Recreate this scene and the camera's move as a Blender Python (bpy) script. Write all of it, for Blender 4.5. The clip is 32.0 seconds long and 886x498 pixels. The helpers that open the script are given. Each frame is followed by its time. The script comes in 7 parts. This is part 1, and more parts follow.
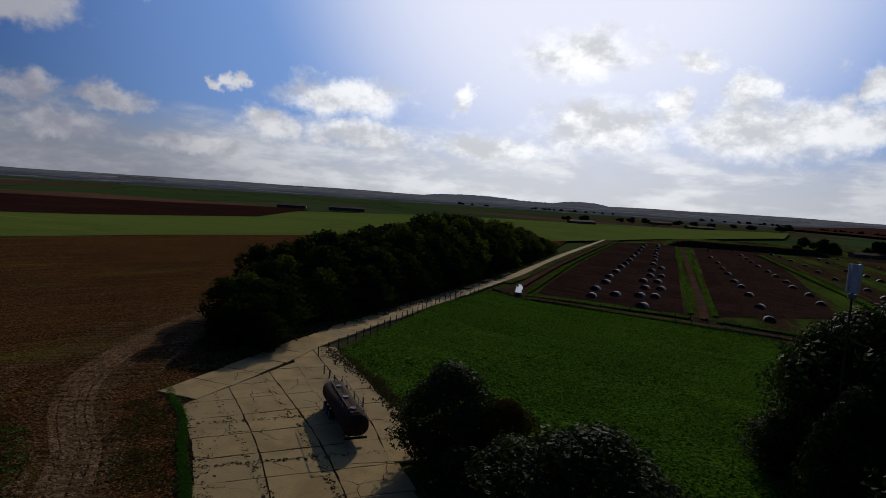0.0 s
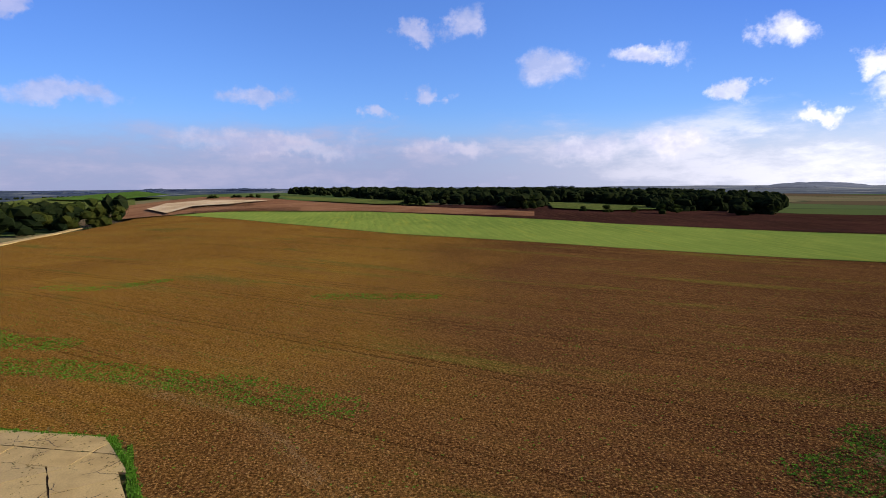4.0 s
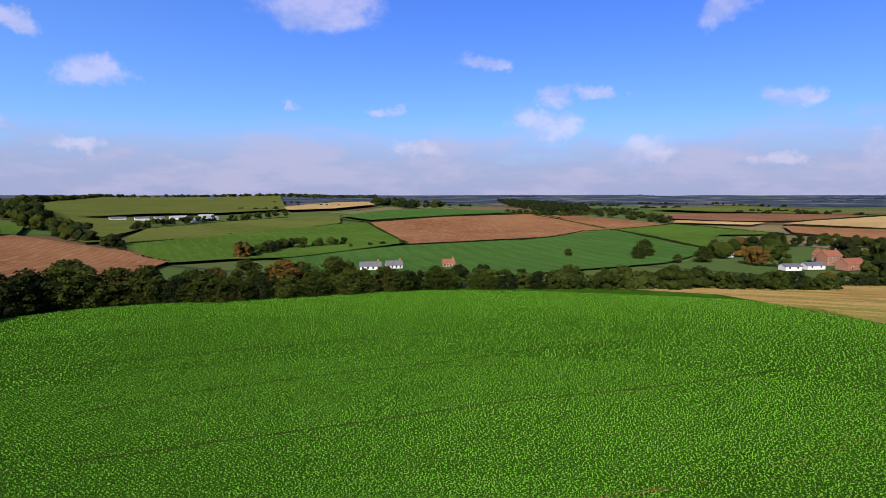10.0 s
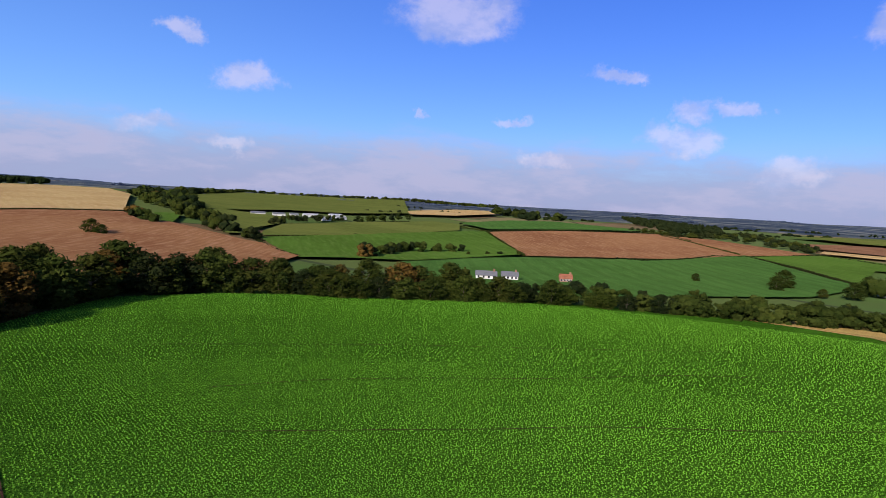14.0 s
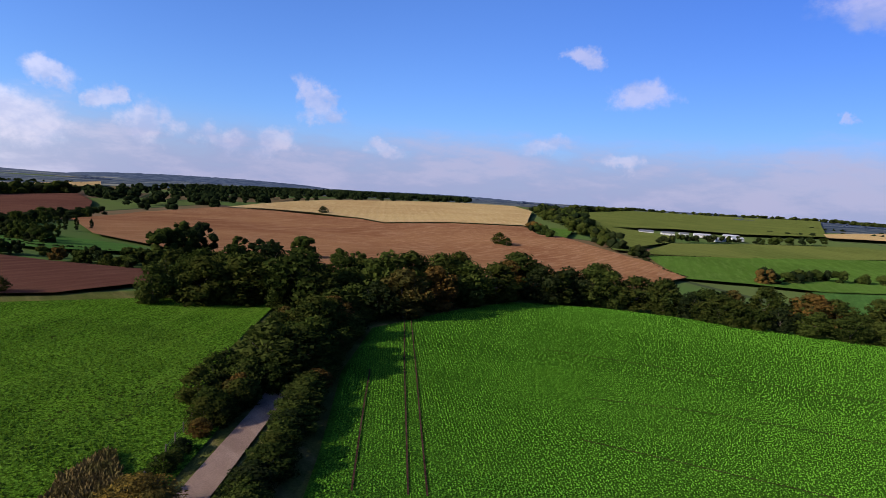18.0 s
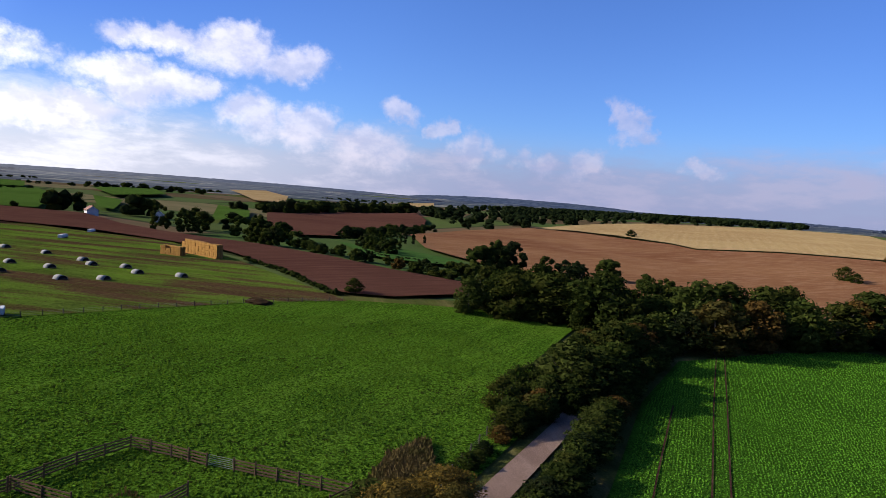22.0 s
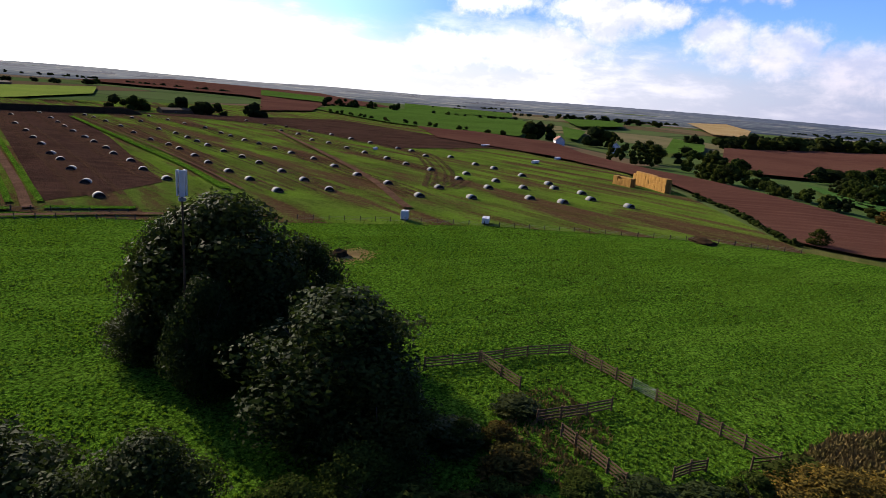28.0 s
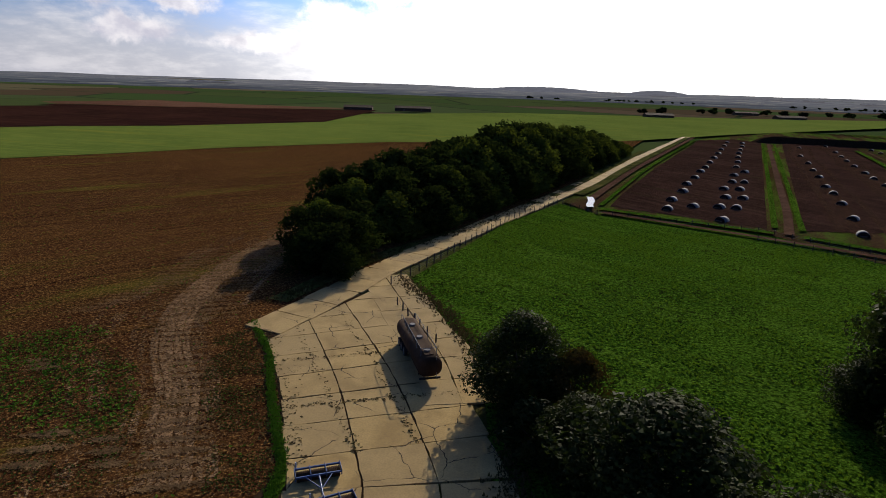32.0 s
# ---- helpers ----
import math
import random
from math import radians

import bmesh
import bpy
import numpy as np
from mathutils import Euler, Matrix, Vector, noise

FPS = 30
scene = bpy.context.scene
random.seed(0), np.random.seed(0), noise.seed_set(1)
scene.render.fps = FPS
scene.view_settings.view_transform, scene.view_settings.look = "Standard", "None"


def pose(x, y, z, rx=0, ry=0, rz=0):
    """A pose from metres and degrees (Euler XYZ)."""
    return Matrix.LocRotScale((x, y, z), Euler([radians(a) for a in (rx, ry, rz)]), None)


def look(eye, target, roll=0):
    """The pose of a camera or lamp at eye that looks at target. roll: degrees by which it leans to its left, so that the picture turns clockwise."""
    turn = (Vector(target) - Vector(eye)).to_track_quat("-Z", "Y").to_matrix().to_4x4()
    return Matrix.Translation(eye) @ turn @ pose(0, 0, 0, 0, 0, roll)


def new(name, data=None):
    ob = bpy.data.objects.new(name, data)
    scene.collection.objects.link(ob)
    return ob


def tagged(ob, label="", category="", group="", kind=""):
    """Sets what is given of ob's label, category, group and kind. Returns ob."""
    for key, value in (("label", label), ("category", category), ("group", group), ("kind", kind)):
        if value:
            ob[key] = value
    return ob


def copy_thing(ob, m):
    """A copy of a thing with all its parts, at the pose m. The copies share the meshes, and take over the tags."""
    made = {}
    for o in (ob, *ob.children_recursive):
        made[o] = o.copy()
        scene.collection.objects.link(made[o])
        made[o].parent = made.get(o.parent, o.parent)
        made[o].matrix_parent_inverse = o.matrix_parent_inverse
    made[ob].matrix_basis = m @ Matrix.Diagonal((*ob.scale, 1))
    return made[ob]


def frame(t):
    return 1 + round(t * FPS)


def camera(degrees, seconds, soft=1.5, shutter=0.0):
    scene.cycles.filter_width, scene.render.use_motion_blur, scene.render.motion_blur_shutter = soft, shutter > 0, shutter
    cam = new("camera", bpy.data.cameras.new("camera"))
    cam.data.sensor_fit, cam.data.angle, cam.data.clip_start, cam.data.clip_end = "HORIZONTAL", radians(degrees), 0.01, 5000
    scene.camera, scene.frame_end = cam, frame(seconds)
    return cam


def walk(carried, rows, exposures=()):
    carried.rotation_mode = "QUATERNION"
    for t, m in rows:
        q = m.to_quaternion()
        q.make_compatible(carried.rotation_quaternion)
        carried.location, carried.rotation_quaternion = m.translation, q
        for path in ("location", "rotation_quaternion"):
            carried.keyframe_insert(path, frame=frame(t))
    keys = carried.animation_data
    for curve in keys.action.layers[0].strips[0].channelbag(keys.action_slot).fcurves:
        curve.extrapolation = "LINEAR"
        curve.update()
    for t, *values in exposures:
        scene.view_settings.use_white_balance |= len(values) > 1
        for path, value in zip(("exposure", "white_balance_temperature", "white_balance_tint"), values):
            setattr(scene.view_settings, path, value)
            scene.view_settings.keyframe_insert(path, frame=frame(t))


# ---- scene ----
import itertools

# camera: a drone that rises a little, then turns once round on the spot
PATH = [
    (0, 0.50, -1.44, 23.48, -2.12, -4.90, 3.78),
    (0.5, 0.58, -1.40, 23.86, 8.88, -5.58, 2.88),
    (1, 0.56, -1.26, 24.14, 19.40, -5.97, 2.11),
    (1.5, 0.40, -1.00, 24.32, 30.82, -6.20, 1.33),
    (2, 0.20, -0.76, 24.46, 43.11, -6.34, 0.65),
    (2.5, 0.00, -0.50, 24.60, 55.36, -6.27, 0.08),
    (3, -0.06, -0.36, 24.86, 66.02, -6.18, -0.41),
    (3.5, 0.00, -0.20, 25.20, 72.88, -5.94, -0.52),
    (5.5, 1.60, 2.00, 26.88, 92.55, -5.63, 0.36),
    (6, 1.56, 2.16, 27.14, 101.08, -5.64, 0.42),
    (6.5, 1.44, 2.12, 27.30, 109.14, -5.59, 0.51),
    (7, 1.44, 2.08, 27.44, 119.24, -5.58, 0.40),
    (7.5, 1.40, 2.00, 27.56, 128.26, -5.55, 0.45),
    (8, 1.50, 1.80, 27.74, 141.12, -5.58, 0.10),
    (8.5, 1.30, 1.50, 27.90, 154.42, -5.52, -0.22),
    (9, 0.70, 0.80, 28.00, 169.29, -5.36, -0.70),
    (9.5, 0.20, 0.20, 28.00, 177.98, -5.18, -0.52),
    (10, 0.00, 0.00, 28.00, 182.85, -5.10, -0.01),
    (10.5, 0.00, 0.00, 28.00, 184.64, -5.03, 0.56),
    (11, 0.00, 0.00, 28.00, 186.29, -4.98, 1.17),
    (11.5, 0.00, 0.00, 28.00, 187.86, -4.94, 1.68),
    (12, 0.00, 0.00, 28.00, 189.56, -4.90, 2.04),
    (12.5, 0.00, 0.00, 28.00, 190.65, -4.74, 2.37),
    (13, 0.00, 0.00, 28.00, 191.72, -4.61, 2.79),
    (13.5, 0.00, 0.00, 28.00, 192.71, -4.52, 3.07),
    (15.5, 0.00, 0.00, 28.00, 202.41, -4.49, 3.80),
    (16, 0.00, 0.00, 28.00, 207.28, -4.67, 3.79),
    (16.5, 0.00, 0.00, 28.00, 212.20, -4.76, 3.77),
    (17, 0.00, 0.00, 28.00, 218.53, -4.86, 3.74),
    (17.5, 0.00, 0.00, 28.00, 224.39, -4.95, 3.59),
    (18, 0.00, 0.00, 28.00, 229.52, -4.93, 3.61),
    (18.5, 0.00, 0.00, 28.00, 233.53, -4.84, 3.58),
    (19, 0.00, 0.00, 28.00, 237.53, -4.68, 3.77),
    (19.5, 0.00, 0.00, 28.00, 240.99, -4.61, 3.90),
    (20, 0.00, 0.00, 28.00, 245.00, -4.56, 4.04),
    (20.5, 0.00, 0.00, 28.00, 248.44, -4.53, 4.14),
    (21, 0.00, 0.00, 28.00, 251.74, -4.48, 4.18),
    (21.5, 0.00, 0.00, 28.00, 254.61, -4.45, 4.28),
    (22, 0.00, 0.00, 28.00, 258.00, -4.77, 4.26),
    (22.5, 0.00, 0.00, 28.00, 260.91, -5.71, 4.34),
    (23, 0.00, 0.00, 28.00, 263.55, -7.23, 4.46),
    (23.5, 0.00, 0.00, 28.00, 265.98, -9.03, 4.60),
    (24, 0.00, 0.00, 28.00, 269.89, -10.92, 4.62),
    (24.5, 0.00, 0.00, 28.00, 274.04, -11.97, 4.61),
    (25, 0.00, 0.00, 28.00, 278.53, -12.91, 4.69),
    (25.5, 0.00, 0.00, 28.00, 282.40, -13.61, 4.76),
    (27.5, 0.00, 0.00, 28.00, 292.46, -13.89, 4.65),
    (28, 0.00, 0.00, 28.00, 298.23, -14.12, 4.46),
    (28.5, 0.00, 0.00, 28.00, 305.98, -14.50, 4.12),
    (29, 0.00, 0.00, 28.00, 315.77, -14.86, 3.59),
    (29.5, 0.00, 0.00, 28.00, 325.98, -15.05, 3.34),
    (30, 0.00, 0.00, 28.00, 336.99, -15.17, 2.88),
    (30.5, 0.00, 0.00, 28.00, 346.91, -15.19, 2.60),
    (31, 0.00, 0.00, 28.00, 353.91, -15.05, 2.19),
    (31.5, 0.00, 0.00, 28.00, 359.76, -14.84, 2.04),
    (32, 0.00, 0.00, 28.00, 363.87, -14.99, 2.02),
]
cam = camera(72.4, 32.0, soft=0.6)
EXPOSURES = [(0, -1.12, 6250, 10), (1.0, -1.0, 6250, 10), (1.4, -1.05, 6250, 10), (2.0, -0.5, 6350, 10), (2.5, 0.2, 6500, 10), (3.5, 0.8, 6600, 10), (5.5, 0.98, 6700, 10), (13, 0.97, 6600, 10), (15.5, 0.88, 6650, 10), (17, 0.9, 6550, 10), (20, 0.92, 6550, 10), (23, 0.82, 6700, 10), (25, 1.03, 6900, 10), (28, 1.05, 6900, 10), (29, 0.92, 6900, 10), (30, 0.57, 6850, 10), (32, 0.15, 6800, 10)]
walk(cam, [(t, pose(x, y, z, 90 + p, 0, a) @ pose(0, 0, 0, 0, 0, r)) for t, x, y, z, a, p, r in PATH], EXPOSURES)

# ---- light ----
SUN_ELEVATION, SUN_ROTATION = radians(24), radians(13.5)
TO_SUN = Vector((math.sin(SUN_ROTATION) * math.cos(SUN_ELEVATION), math.cos(SUN_ROTATION) * math.cos(SUN_ELEVATION), math.sin(SUN_ELEVATION)))
sun = new("sun", bpy.data.lights.new("sun", "SUN"))
sun.data.energy, sun.data.angle, sun.data.color = 5.0, radians(0.55), (1.0, 0.91, 0.78)
sun.matrix_world = look((0, 0, 0), -TO_SUN)


class Net:
    """A small helper that adds and links shader nodes."""

    def __init__(self, tree):
        self.tree = tree
        tree.nodes.clear()

    def add(self, kind, inputs=(), **props):
        n = self.tree.nodes.new(kind)
        if "operation" in props:
            n.operation = props["operation"]
        if "use_clamp" in props:
            n.use_clamp = props["use_clamp"]
        if "data_type" in props:
            n.data_type = props["data_type"]
        if "blend_type" in props:
            n.blend_type = props["blend_type"]
        if "interpolation_type" in props:
            n.interpolation_type = props["interpolation_type"]
        if "rotation_type" in props:
            n.rotation_type = props["rotation_type"]
        if "voronoi_dimensions" in props:
            n.voronoi_dimensions = props["voronoi_dimensions"]
        if "feature" in props:
            n.feature = props["feature"]
        if "sky_type" in props:
            n.sky_type = props["sky_type"]
        if "sun_disc" in props:
            n.sun_disc = props["sun_disc"]
        if "sun_elevation" in props:
            n.sun_elevation = props["sun_elevation"]
        if "sun_rotation" in props:
            n.sun_rotation = props["sun_rotation"]
        if "altitude" in props:
            n.altitude = props["altitude"]
        if "air_density" in props:
            n.air_density = props["air_density"]
        if "dust_density" in props:
            n.dust_density = props["dust_density"]
        if "ozone_density" in props:
            n.ozone_density = props["ozone_density"]
        for key, value in dict(inputs).items():
            if hasattr(value, "is_output"):
                self.tree.links.new(value, n.inputs[key])
            else:
                n.inputs[key].default_value = value
        return n

    def math(self, op, a, b=0.0, c=0.0, clamp=False):
        return self.add("ShaderNodeMath", {0: a, 1: b, 2: c}, operation=op, use_clamp=clamp).outputs[0]

    def vmath(self, op, a, b=(0, 0, 0)):
        n = self.add("ShaderNodeVectorMath", {0: a, 1: b}, operation=op)
        return n.outputs["Value"] if op == "DOT_PRODUCT" else n.outputs[0]

    def noise(self, vec, scale, detail=4.0, rough=0.55, distortion=0.0):
        return self.add("ShaderNodeTexNoise", {"Vector": vec, "Scale": scale, "Detail": detail, "Roughness": rough, "Distortion": distortion}).outputs[0]

    def ramp(self, fac, lo, hi, a=0.0, b=1.0):
        n = self.add("ShaderNodeMapRange", {0: fac, 1: lo, 2: hi, 3: a, 4: b}, interpolation_type="SMOOTHSTEP")
        return n.outputs[0]

    def mix(self, fac, a, b, blend="MIX"):
        n = self.add("ShaderNodeMix", {0: fac, 6: a if hasattr(a, "is_output") else (*a, 1), 7: b if hasattr(b, "is_output") else (*b, 1)}, data_type="RGBA", blend_type=blend)
        return n.outputs[2]


CUMULUS = []


def cumulus(bearing, up, wide, tall):
    """A cloud in the sky: the middle's bearing and elevation, half its width and height, in degrees."""
    CUMULUS.append((bearing, up, wide, tall))


cumulus(32.8, 12.3, 4.2, 1.5)
cumulus(26.9, 6.5, 2.9, 1.0)
cumulus(32.8, 5.9, 2.4, 1.2)
cumulus(17.6, 8.9, 1.5, 0.6)
cumulus(7.7, 8.6, 5.8, 1.8)
cumulus(357.5, 9.3, 1.3, 1.2)
cumulus(346.5, 13.3, 6.0, 2.1)
cumulus(336.4, 13.0, 2.7, 1.0)
cumulus(331.7, 9.9, 2.4, 1.4)
cumulus(323.1, 10.6, 2.1, 1.6)
cumulus(14.5, 5.1, 3.1, 1.8)
cumulus(6.0, 5.0, 5.8, 1.5)
cumulus(344.6, 7.0, 6.3, 2.4)
cumulus(338.0, 9.2, 2.4, 1.3)
cumulus(331.4, 7.0, 7.3, 2.4)
cumulus(325.6, 7.6, 5.0, 2.0)
cumulus(354.6, 5.0, 5.8, 1.2)
cumulus(21.0, 3.0, 4.7, 0.9)
cumulus(30.1, 3.6, 4.2, 1.0)
cumulus(59.5, 11.2, 3.1, 0.7)
cumulus(48.5, 12.4, 1.9, 1.2)
cumulus(27.3, 15.6, 3.8, 1.2)
cumulus(52.2, 7.9, 1.5, 0.8)
cumulus(41.5, 9.2, 1.7, 0.9)
cumulus(38.4, 6.9, 3.9, 1.4)
cumulus(45.5, 5.6, 1.7, 0.6)
cumulus(63.9, 3.6, 3.1, 1.2)
cumulus(57.4, 3.7, 2.4, 0.8)
cumulus(79.2, 14.0, 1.6, 0.8)
cumulus(75.5, 14.7, 1.8, 1.3)
cumulus(93.9, 8.3, 2.9, 0.8)
cumulus(78.8, 8.3, 1.3, 0.8)
cumulus(67.9, 10.4, 3.1, 1.5)
cumulus(83.5, 6.8, 1.4, 0.7)
cumulus(93.0, 3.9, 8.4, 1.0)
cumulus(77.4, 3.8, 4.7, 0.8)
cumulus(127.6, 12.2, 2.5, 0.8)
cumulus(113.3, 14.2, 2.2, 0.7)
cumulus(109.1, 7.7, 3.6, 0.9)
cumulus(135.3, 2.7, 4.2, 0.7)
cumulus(172.3, 8.9, 1.7, 0.9)
cumulus(169.1, 9.0, 1.4, 0.7)
cumulus(173.3, 6.6, 2.4, 1.2)
cumulus(164.2, 4.0, 2.2, 1.2)
cumulus(153.8, 8.0, 1.8, 0.9)
cumulus(146.5, 4.2, 1.8, 0.8)
cumulus(158.8, 15.2, 2.7, 1.3)
cumulus(154.1, 3.1, 2.3, 0.6)
cumulus(137.2, 10.6, 1.8, 0.5)
cumulus(218.1, 13.1, 1.8, 0.7)
cumulus(212.8, 9.8, 2.4, 1.2)
cumulus(197.3, 7.7, 0.8, 0.5)
cumulus(188.7, 7.9, 2.2, 0.5)
cumulus(178.9, 11.9, 2.2, 0.6)
cumulus(185.1, 4.2, 2.3, 0.7)
cumulus(193.5, 16.7, 5.8, 1.7)
cumulus(221.4, 5.1, 3.0, 0.8)
cumulus(214.1, 4.0, 2.2, 0.7)
cumulus(242.8, 7.7, 1.4, 1.5)
cumulus(241.1, 6.6, 1.9, 0.8)
cumulus(250.2, 3.6, 2.1, 0.9)
cumulus(245.1, 3.9, 2.0, 1.3)
cumulus(235.6, 4.2, 1.9, 0.7)
cumulus(262.7, 7.9, 2.2, 0.9)
cumulus(259.2, 6.6, 1.3, 0.9)
cumulus(255.6, 4.8, 2.2, 1.7)
cumulus(265.2, 3.6, 4.2, 1.7)
cumulus(284.0, 11.5, 4.2, 1.3)
cumulus(277.6, 11.2, 5.5, 1.8)
cumulus(272.6, 11.1, 2.9, 1.4)
cumulus(285.4, 7.8, 5.8, 1.7)
cumulus(282.0, 7.8, 2.5, 1.4)
cumulus(276.0, 6.0, 3.5, 1.8)
cumulus(270.9, 5.6, 2.9, 1.6)
cumulus(296.8, 9.0, 5.0, 1.4)
cumulus(298.3, 4.4, 5.2, 1.6)
cumulus(290.5, 4.8, 5.8, 1.5)


def make_world():
    w = bpy.data.worlds.new("sky")
    scene.world = w
    w.use_nodes = True
    n = Net(w.node_tree)
    d = n.add("ShaderNodeTexCoord").outputs["Generated"]
    xyz = n.add("ShaderNodeSeparateXYZ", {0: d})
    z = xyz.outputs[2]
    sky = n.add("ShaderNodeTexSky", sky_type="NISHITA", sun_disc=False, sun_elevation=SUN_ELEVATION, sun_rotation=SUN_ROTATION,
                altitude=100.0, air_density=1.0, dust_density=0.6, ozone_density=2.5).outputs[0]
    near_sun = n.vmath("DOT_PRODUCT", d, tuple(TO_SUN))
    toward = n.ramp(near_sun, -0.12, 0.90)
    # the clouds that stand in the sky, by bearing and elevation, with billowed edges
    ruffle = n.add("ShaderNodeTexNoise", {"Vector": d, "Scale": 13.0, "Detail": 5.0, "Roughness": 0.62}).outputs["Color"]
    ruffle = n.vmath("MULTIPLY", n.vmath("SUBTRACT", ruffle, (0.5, 0.5, 0.5)), (9.0, 5.0, 0.0))
    bearing = n.math("MULTIPLY", n.math("ARCTAN2", n.math("MULTIPLY", xyz.outputs[0], -1.0), xyz.outputs[1]), 180 / math.pi)
    up = n.math("MULTIPLY", n.math("ARCSINE", z), 180 / math.pi)
    place2 = n.add("ShaderNodeCombineXYZ", {0: bearing, 1: up, 2: 0.0}).outputs[0]
    at = n.vmath("ADD", place2, ruffle)
    field = None
    for az, el, wide, tall in CUMULUS:
        az = (az + 180) % 360 - 180
        for side in (0, -360 if az > 172 else 360) if abs(az) > 172 else (0,):
            k = 1.0 / (wide * 1.15), 1.0 / (tall * 1.25)
            off = n.add("ShaderNodeVectorMath", {0: at, 1: (k[0], k[1], 0), 2: (-(az + side) * k[0], -el * k[1], 0)}, operation="MULTIPLY_ADD").outputs[0]
            far = n.add("ShaderNodeVectorMath", {0: off}, operation="LENGTH").outputs["Value"]
            field = far if field is None else n.math("MINIMUM", field, far)
    q = n.vmath("MULTIPLY", d, (1.0, 1.0, 1.45))
    puff = n.noise(q, 9.0, 5.0, 0.6)
    fine = n.noise(q, 34.0, 5.0, 0.65)
    density = n.math("ADD", n.math("SUBTRACT", 1.0, field), n.math("MULTIPLY", n.math("SUBTRACT", fine, 0.5), 0.7))
    mask = n.math("MULTIPLY", n.ramp(density, -0.12, 0.62), n.math("ADD", 0.52, n.math("MULTIPLY", toward, 0.44)))
    lower = n.noise(n.vmath("ADD", q, (0.0, 0.0, 0.035)), 9.0, 5.0, 0.6)
    lit = n.ramp(n.math("ADD", n.math("SUBTRACT", puff, lower), n.math("MULTIPLY", n.math("SUBTRACT", fine, 0.5), 0.18)), -0.13, 0.12)
    close = n.ramp(near_sun, 0.70, 0.98)
    shade = n.mix(close, n.mix(toward, (0.25, 0.27, 0.42), (0.57, 0.57, 0.68)), (1.4, 1.4, 1.42))
    bright = n.mix(close, n.mix(toward, (0.40, 0.37, 0.47), (0.86, 0.85, 0.91)), (2.3, 2.28, 2.24))
    cloud_bg = n.add("ShaderNodeBackground", {"Color": n.mix(lit, shade, bright), "Strength": 1.0})
    # clear sky, paler and whiter round the sun and low down
    deep = n.mix(n.ramp(z, 0.05, 0.45), (0.60, 0.86, 1.5), (0.30, 0.62, 1.75))
    side = n.math("MULTIPLY", n.ramp(near_sun, -0.9, -0.2), n.ramp(near_sun, 0.75, 0.2))
    deep = n.mix(n.math("MULTIPLY", side, 0.8), deep, (0.92, 1.34, 2.3))
    sky_bg = n.add("ShaderNodeBackground", {"Color": n.mix(1.0, sky, deep, "MULTIPLY"), "Strength": 0.05})
    glow_bg = n.add("ShaderNodeBackground", {"Color": n.mix(n.ramp(near_sun, 0.87, 0.995), (0.46, 0.78, 1.5), (1.9, 1.9, 2.1)), "Strength": 1.0})
    a = n.add("ShaderNodeMixShader", {0: n.math("MULTIPLY", n.ramp(near_sun, 0.60, 0.98), 0.95), 1: sky_bg.outputs[0], 2: glow_bg.outputs[0]})
    haze = n.ramp(z, 0.13, 0.0)
    hz_bg = n.add("ShaderNodeBackground", {"Color": n.mix(close, n.mix(toward, (0.20, 0.23, 0.37), (0.55, 0.56, 0.63)), (1.7, 1.68, 1.65)), "Strength": 1.0})
    a = n.add("ShaderNodeMixShader", {0: n.math("MULTIPLY", haze, 0.8), 1: a.outputs[0], 2: hz_bg.outputs[0]})
    # a broken bank of low cloud behind them, soft and level topped
    level = n.noise(n.vmath("MULTIPLY", d, (1.0, 1.0, 3.4)), 6.0, 6.0, 0.62)
    crest = n.math("ADD", 0.055, n.math("MULTIPLY", toward, 0.012))
    layer = n.ramp(z, n.math("ADD", crest, n.math("MULTIPLY", level, 0.12)), n.math("SUBTRACT", n.math("MULTIPLY", level, 0.12), 0.01))
    layer = n.math("MULTIPLY", layer, n.ramp(level, 0.25, 0.7, 0.35, 0.85))
    lay_bg = n.add("ShaderNodeBackground", {"Color": n.mix(n.ramp(level, 0.42, 0.62), n.mix(close, n.mix(toward, (0.185, 0.20, 0.33), (0.53, 0.54, 0.61)), (1.3, 1.3, 1.32)), n.mix(close, n.mix(toward, (0.25, 0.25, 0.37), (0.78, 0.78, 0.83)), (2.0, 1.98, 1.95))), "Strength": 1.0})
    b = n.add("ShaderNodeMixShader", {0: layer, 1: a.outputs[0], 2: lay_bg.outputs[0]})
    b = n.add("ShaderNodeMixShader", {0: mask, 1: b.outputs[0], 2: cloud_bg.outputs[0]})
    n.add("ShaderNodeOutputWorld", {0: b.outputs[0]})


make_world()

# ---- terrain ----
RINGS = np.array([0, 150, 250, 400, 600, 900, 1500, 2500, 4600], float)
RELIEF = []


def relief(*row):
    """The heights of the ground in one direction: the bearing, then a height for each ring."""
    RELIEF.append(row)


relief(0, 0, 0, 0, 0, 0, 1, 4, 10, 32)
relief(40, 0, 0, 0, 1, 2, 3, 7, 12, 32)
relief(70, 0, 0, 2, 5, 9, 12, 17, 21, 32)
relief(95, 0, 0, 1.5, 4, 9, 14, 17, 20, 31)
relief(112, 0, 0, -1, -3, -3, -2, 0, 5, 29)
relief(130, 0, -1, -5, -10, -11, -7, -1, 5, 29)
relief(170, 0, -1.5, -7, -13, -12, -3, 0, 4, 28)
relief(200, 0, -1.5, -7, -12, -10, -2, 2, 6, 29)
relief(225, 0, -1, -5, -8, -2, 8, 17, 19, 31)
relief(250, 0, 0, -3, -7, -6, 1, 9, 12, 32)
relief(270, 0, 0, 0, -4, -8, -7, -2, 3, 31)
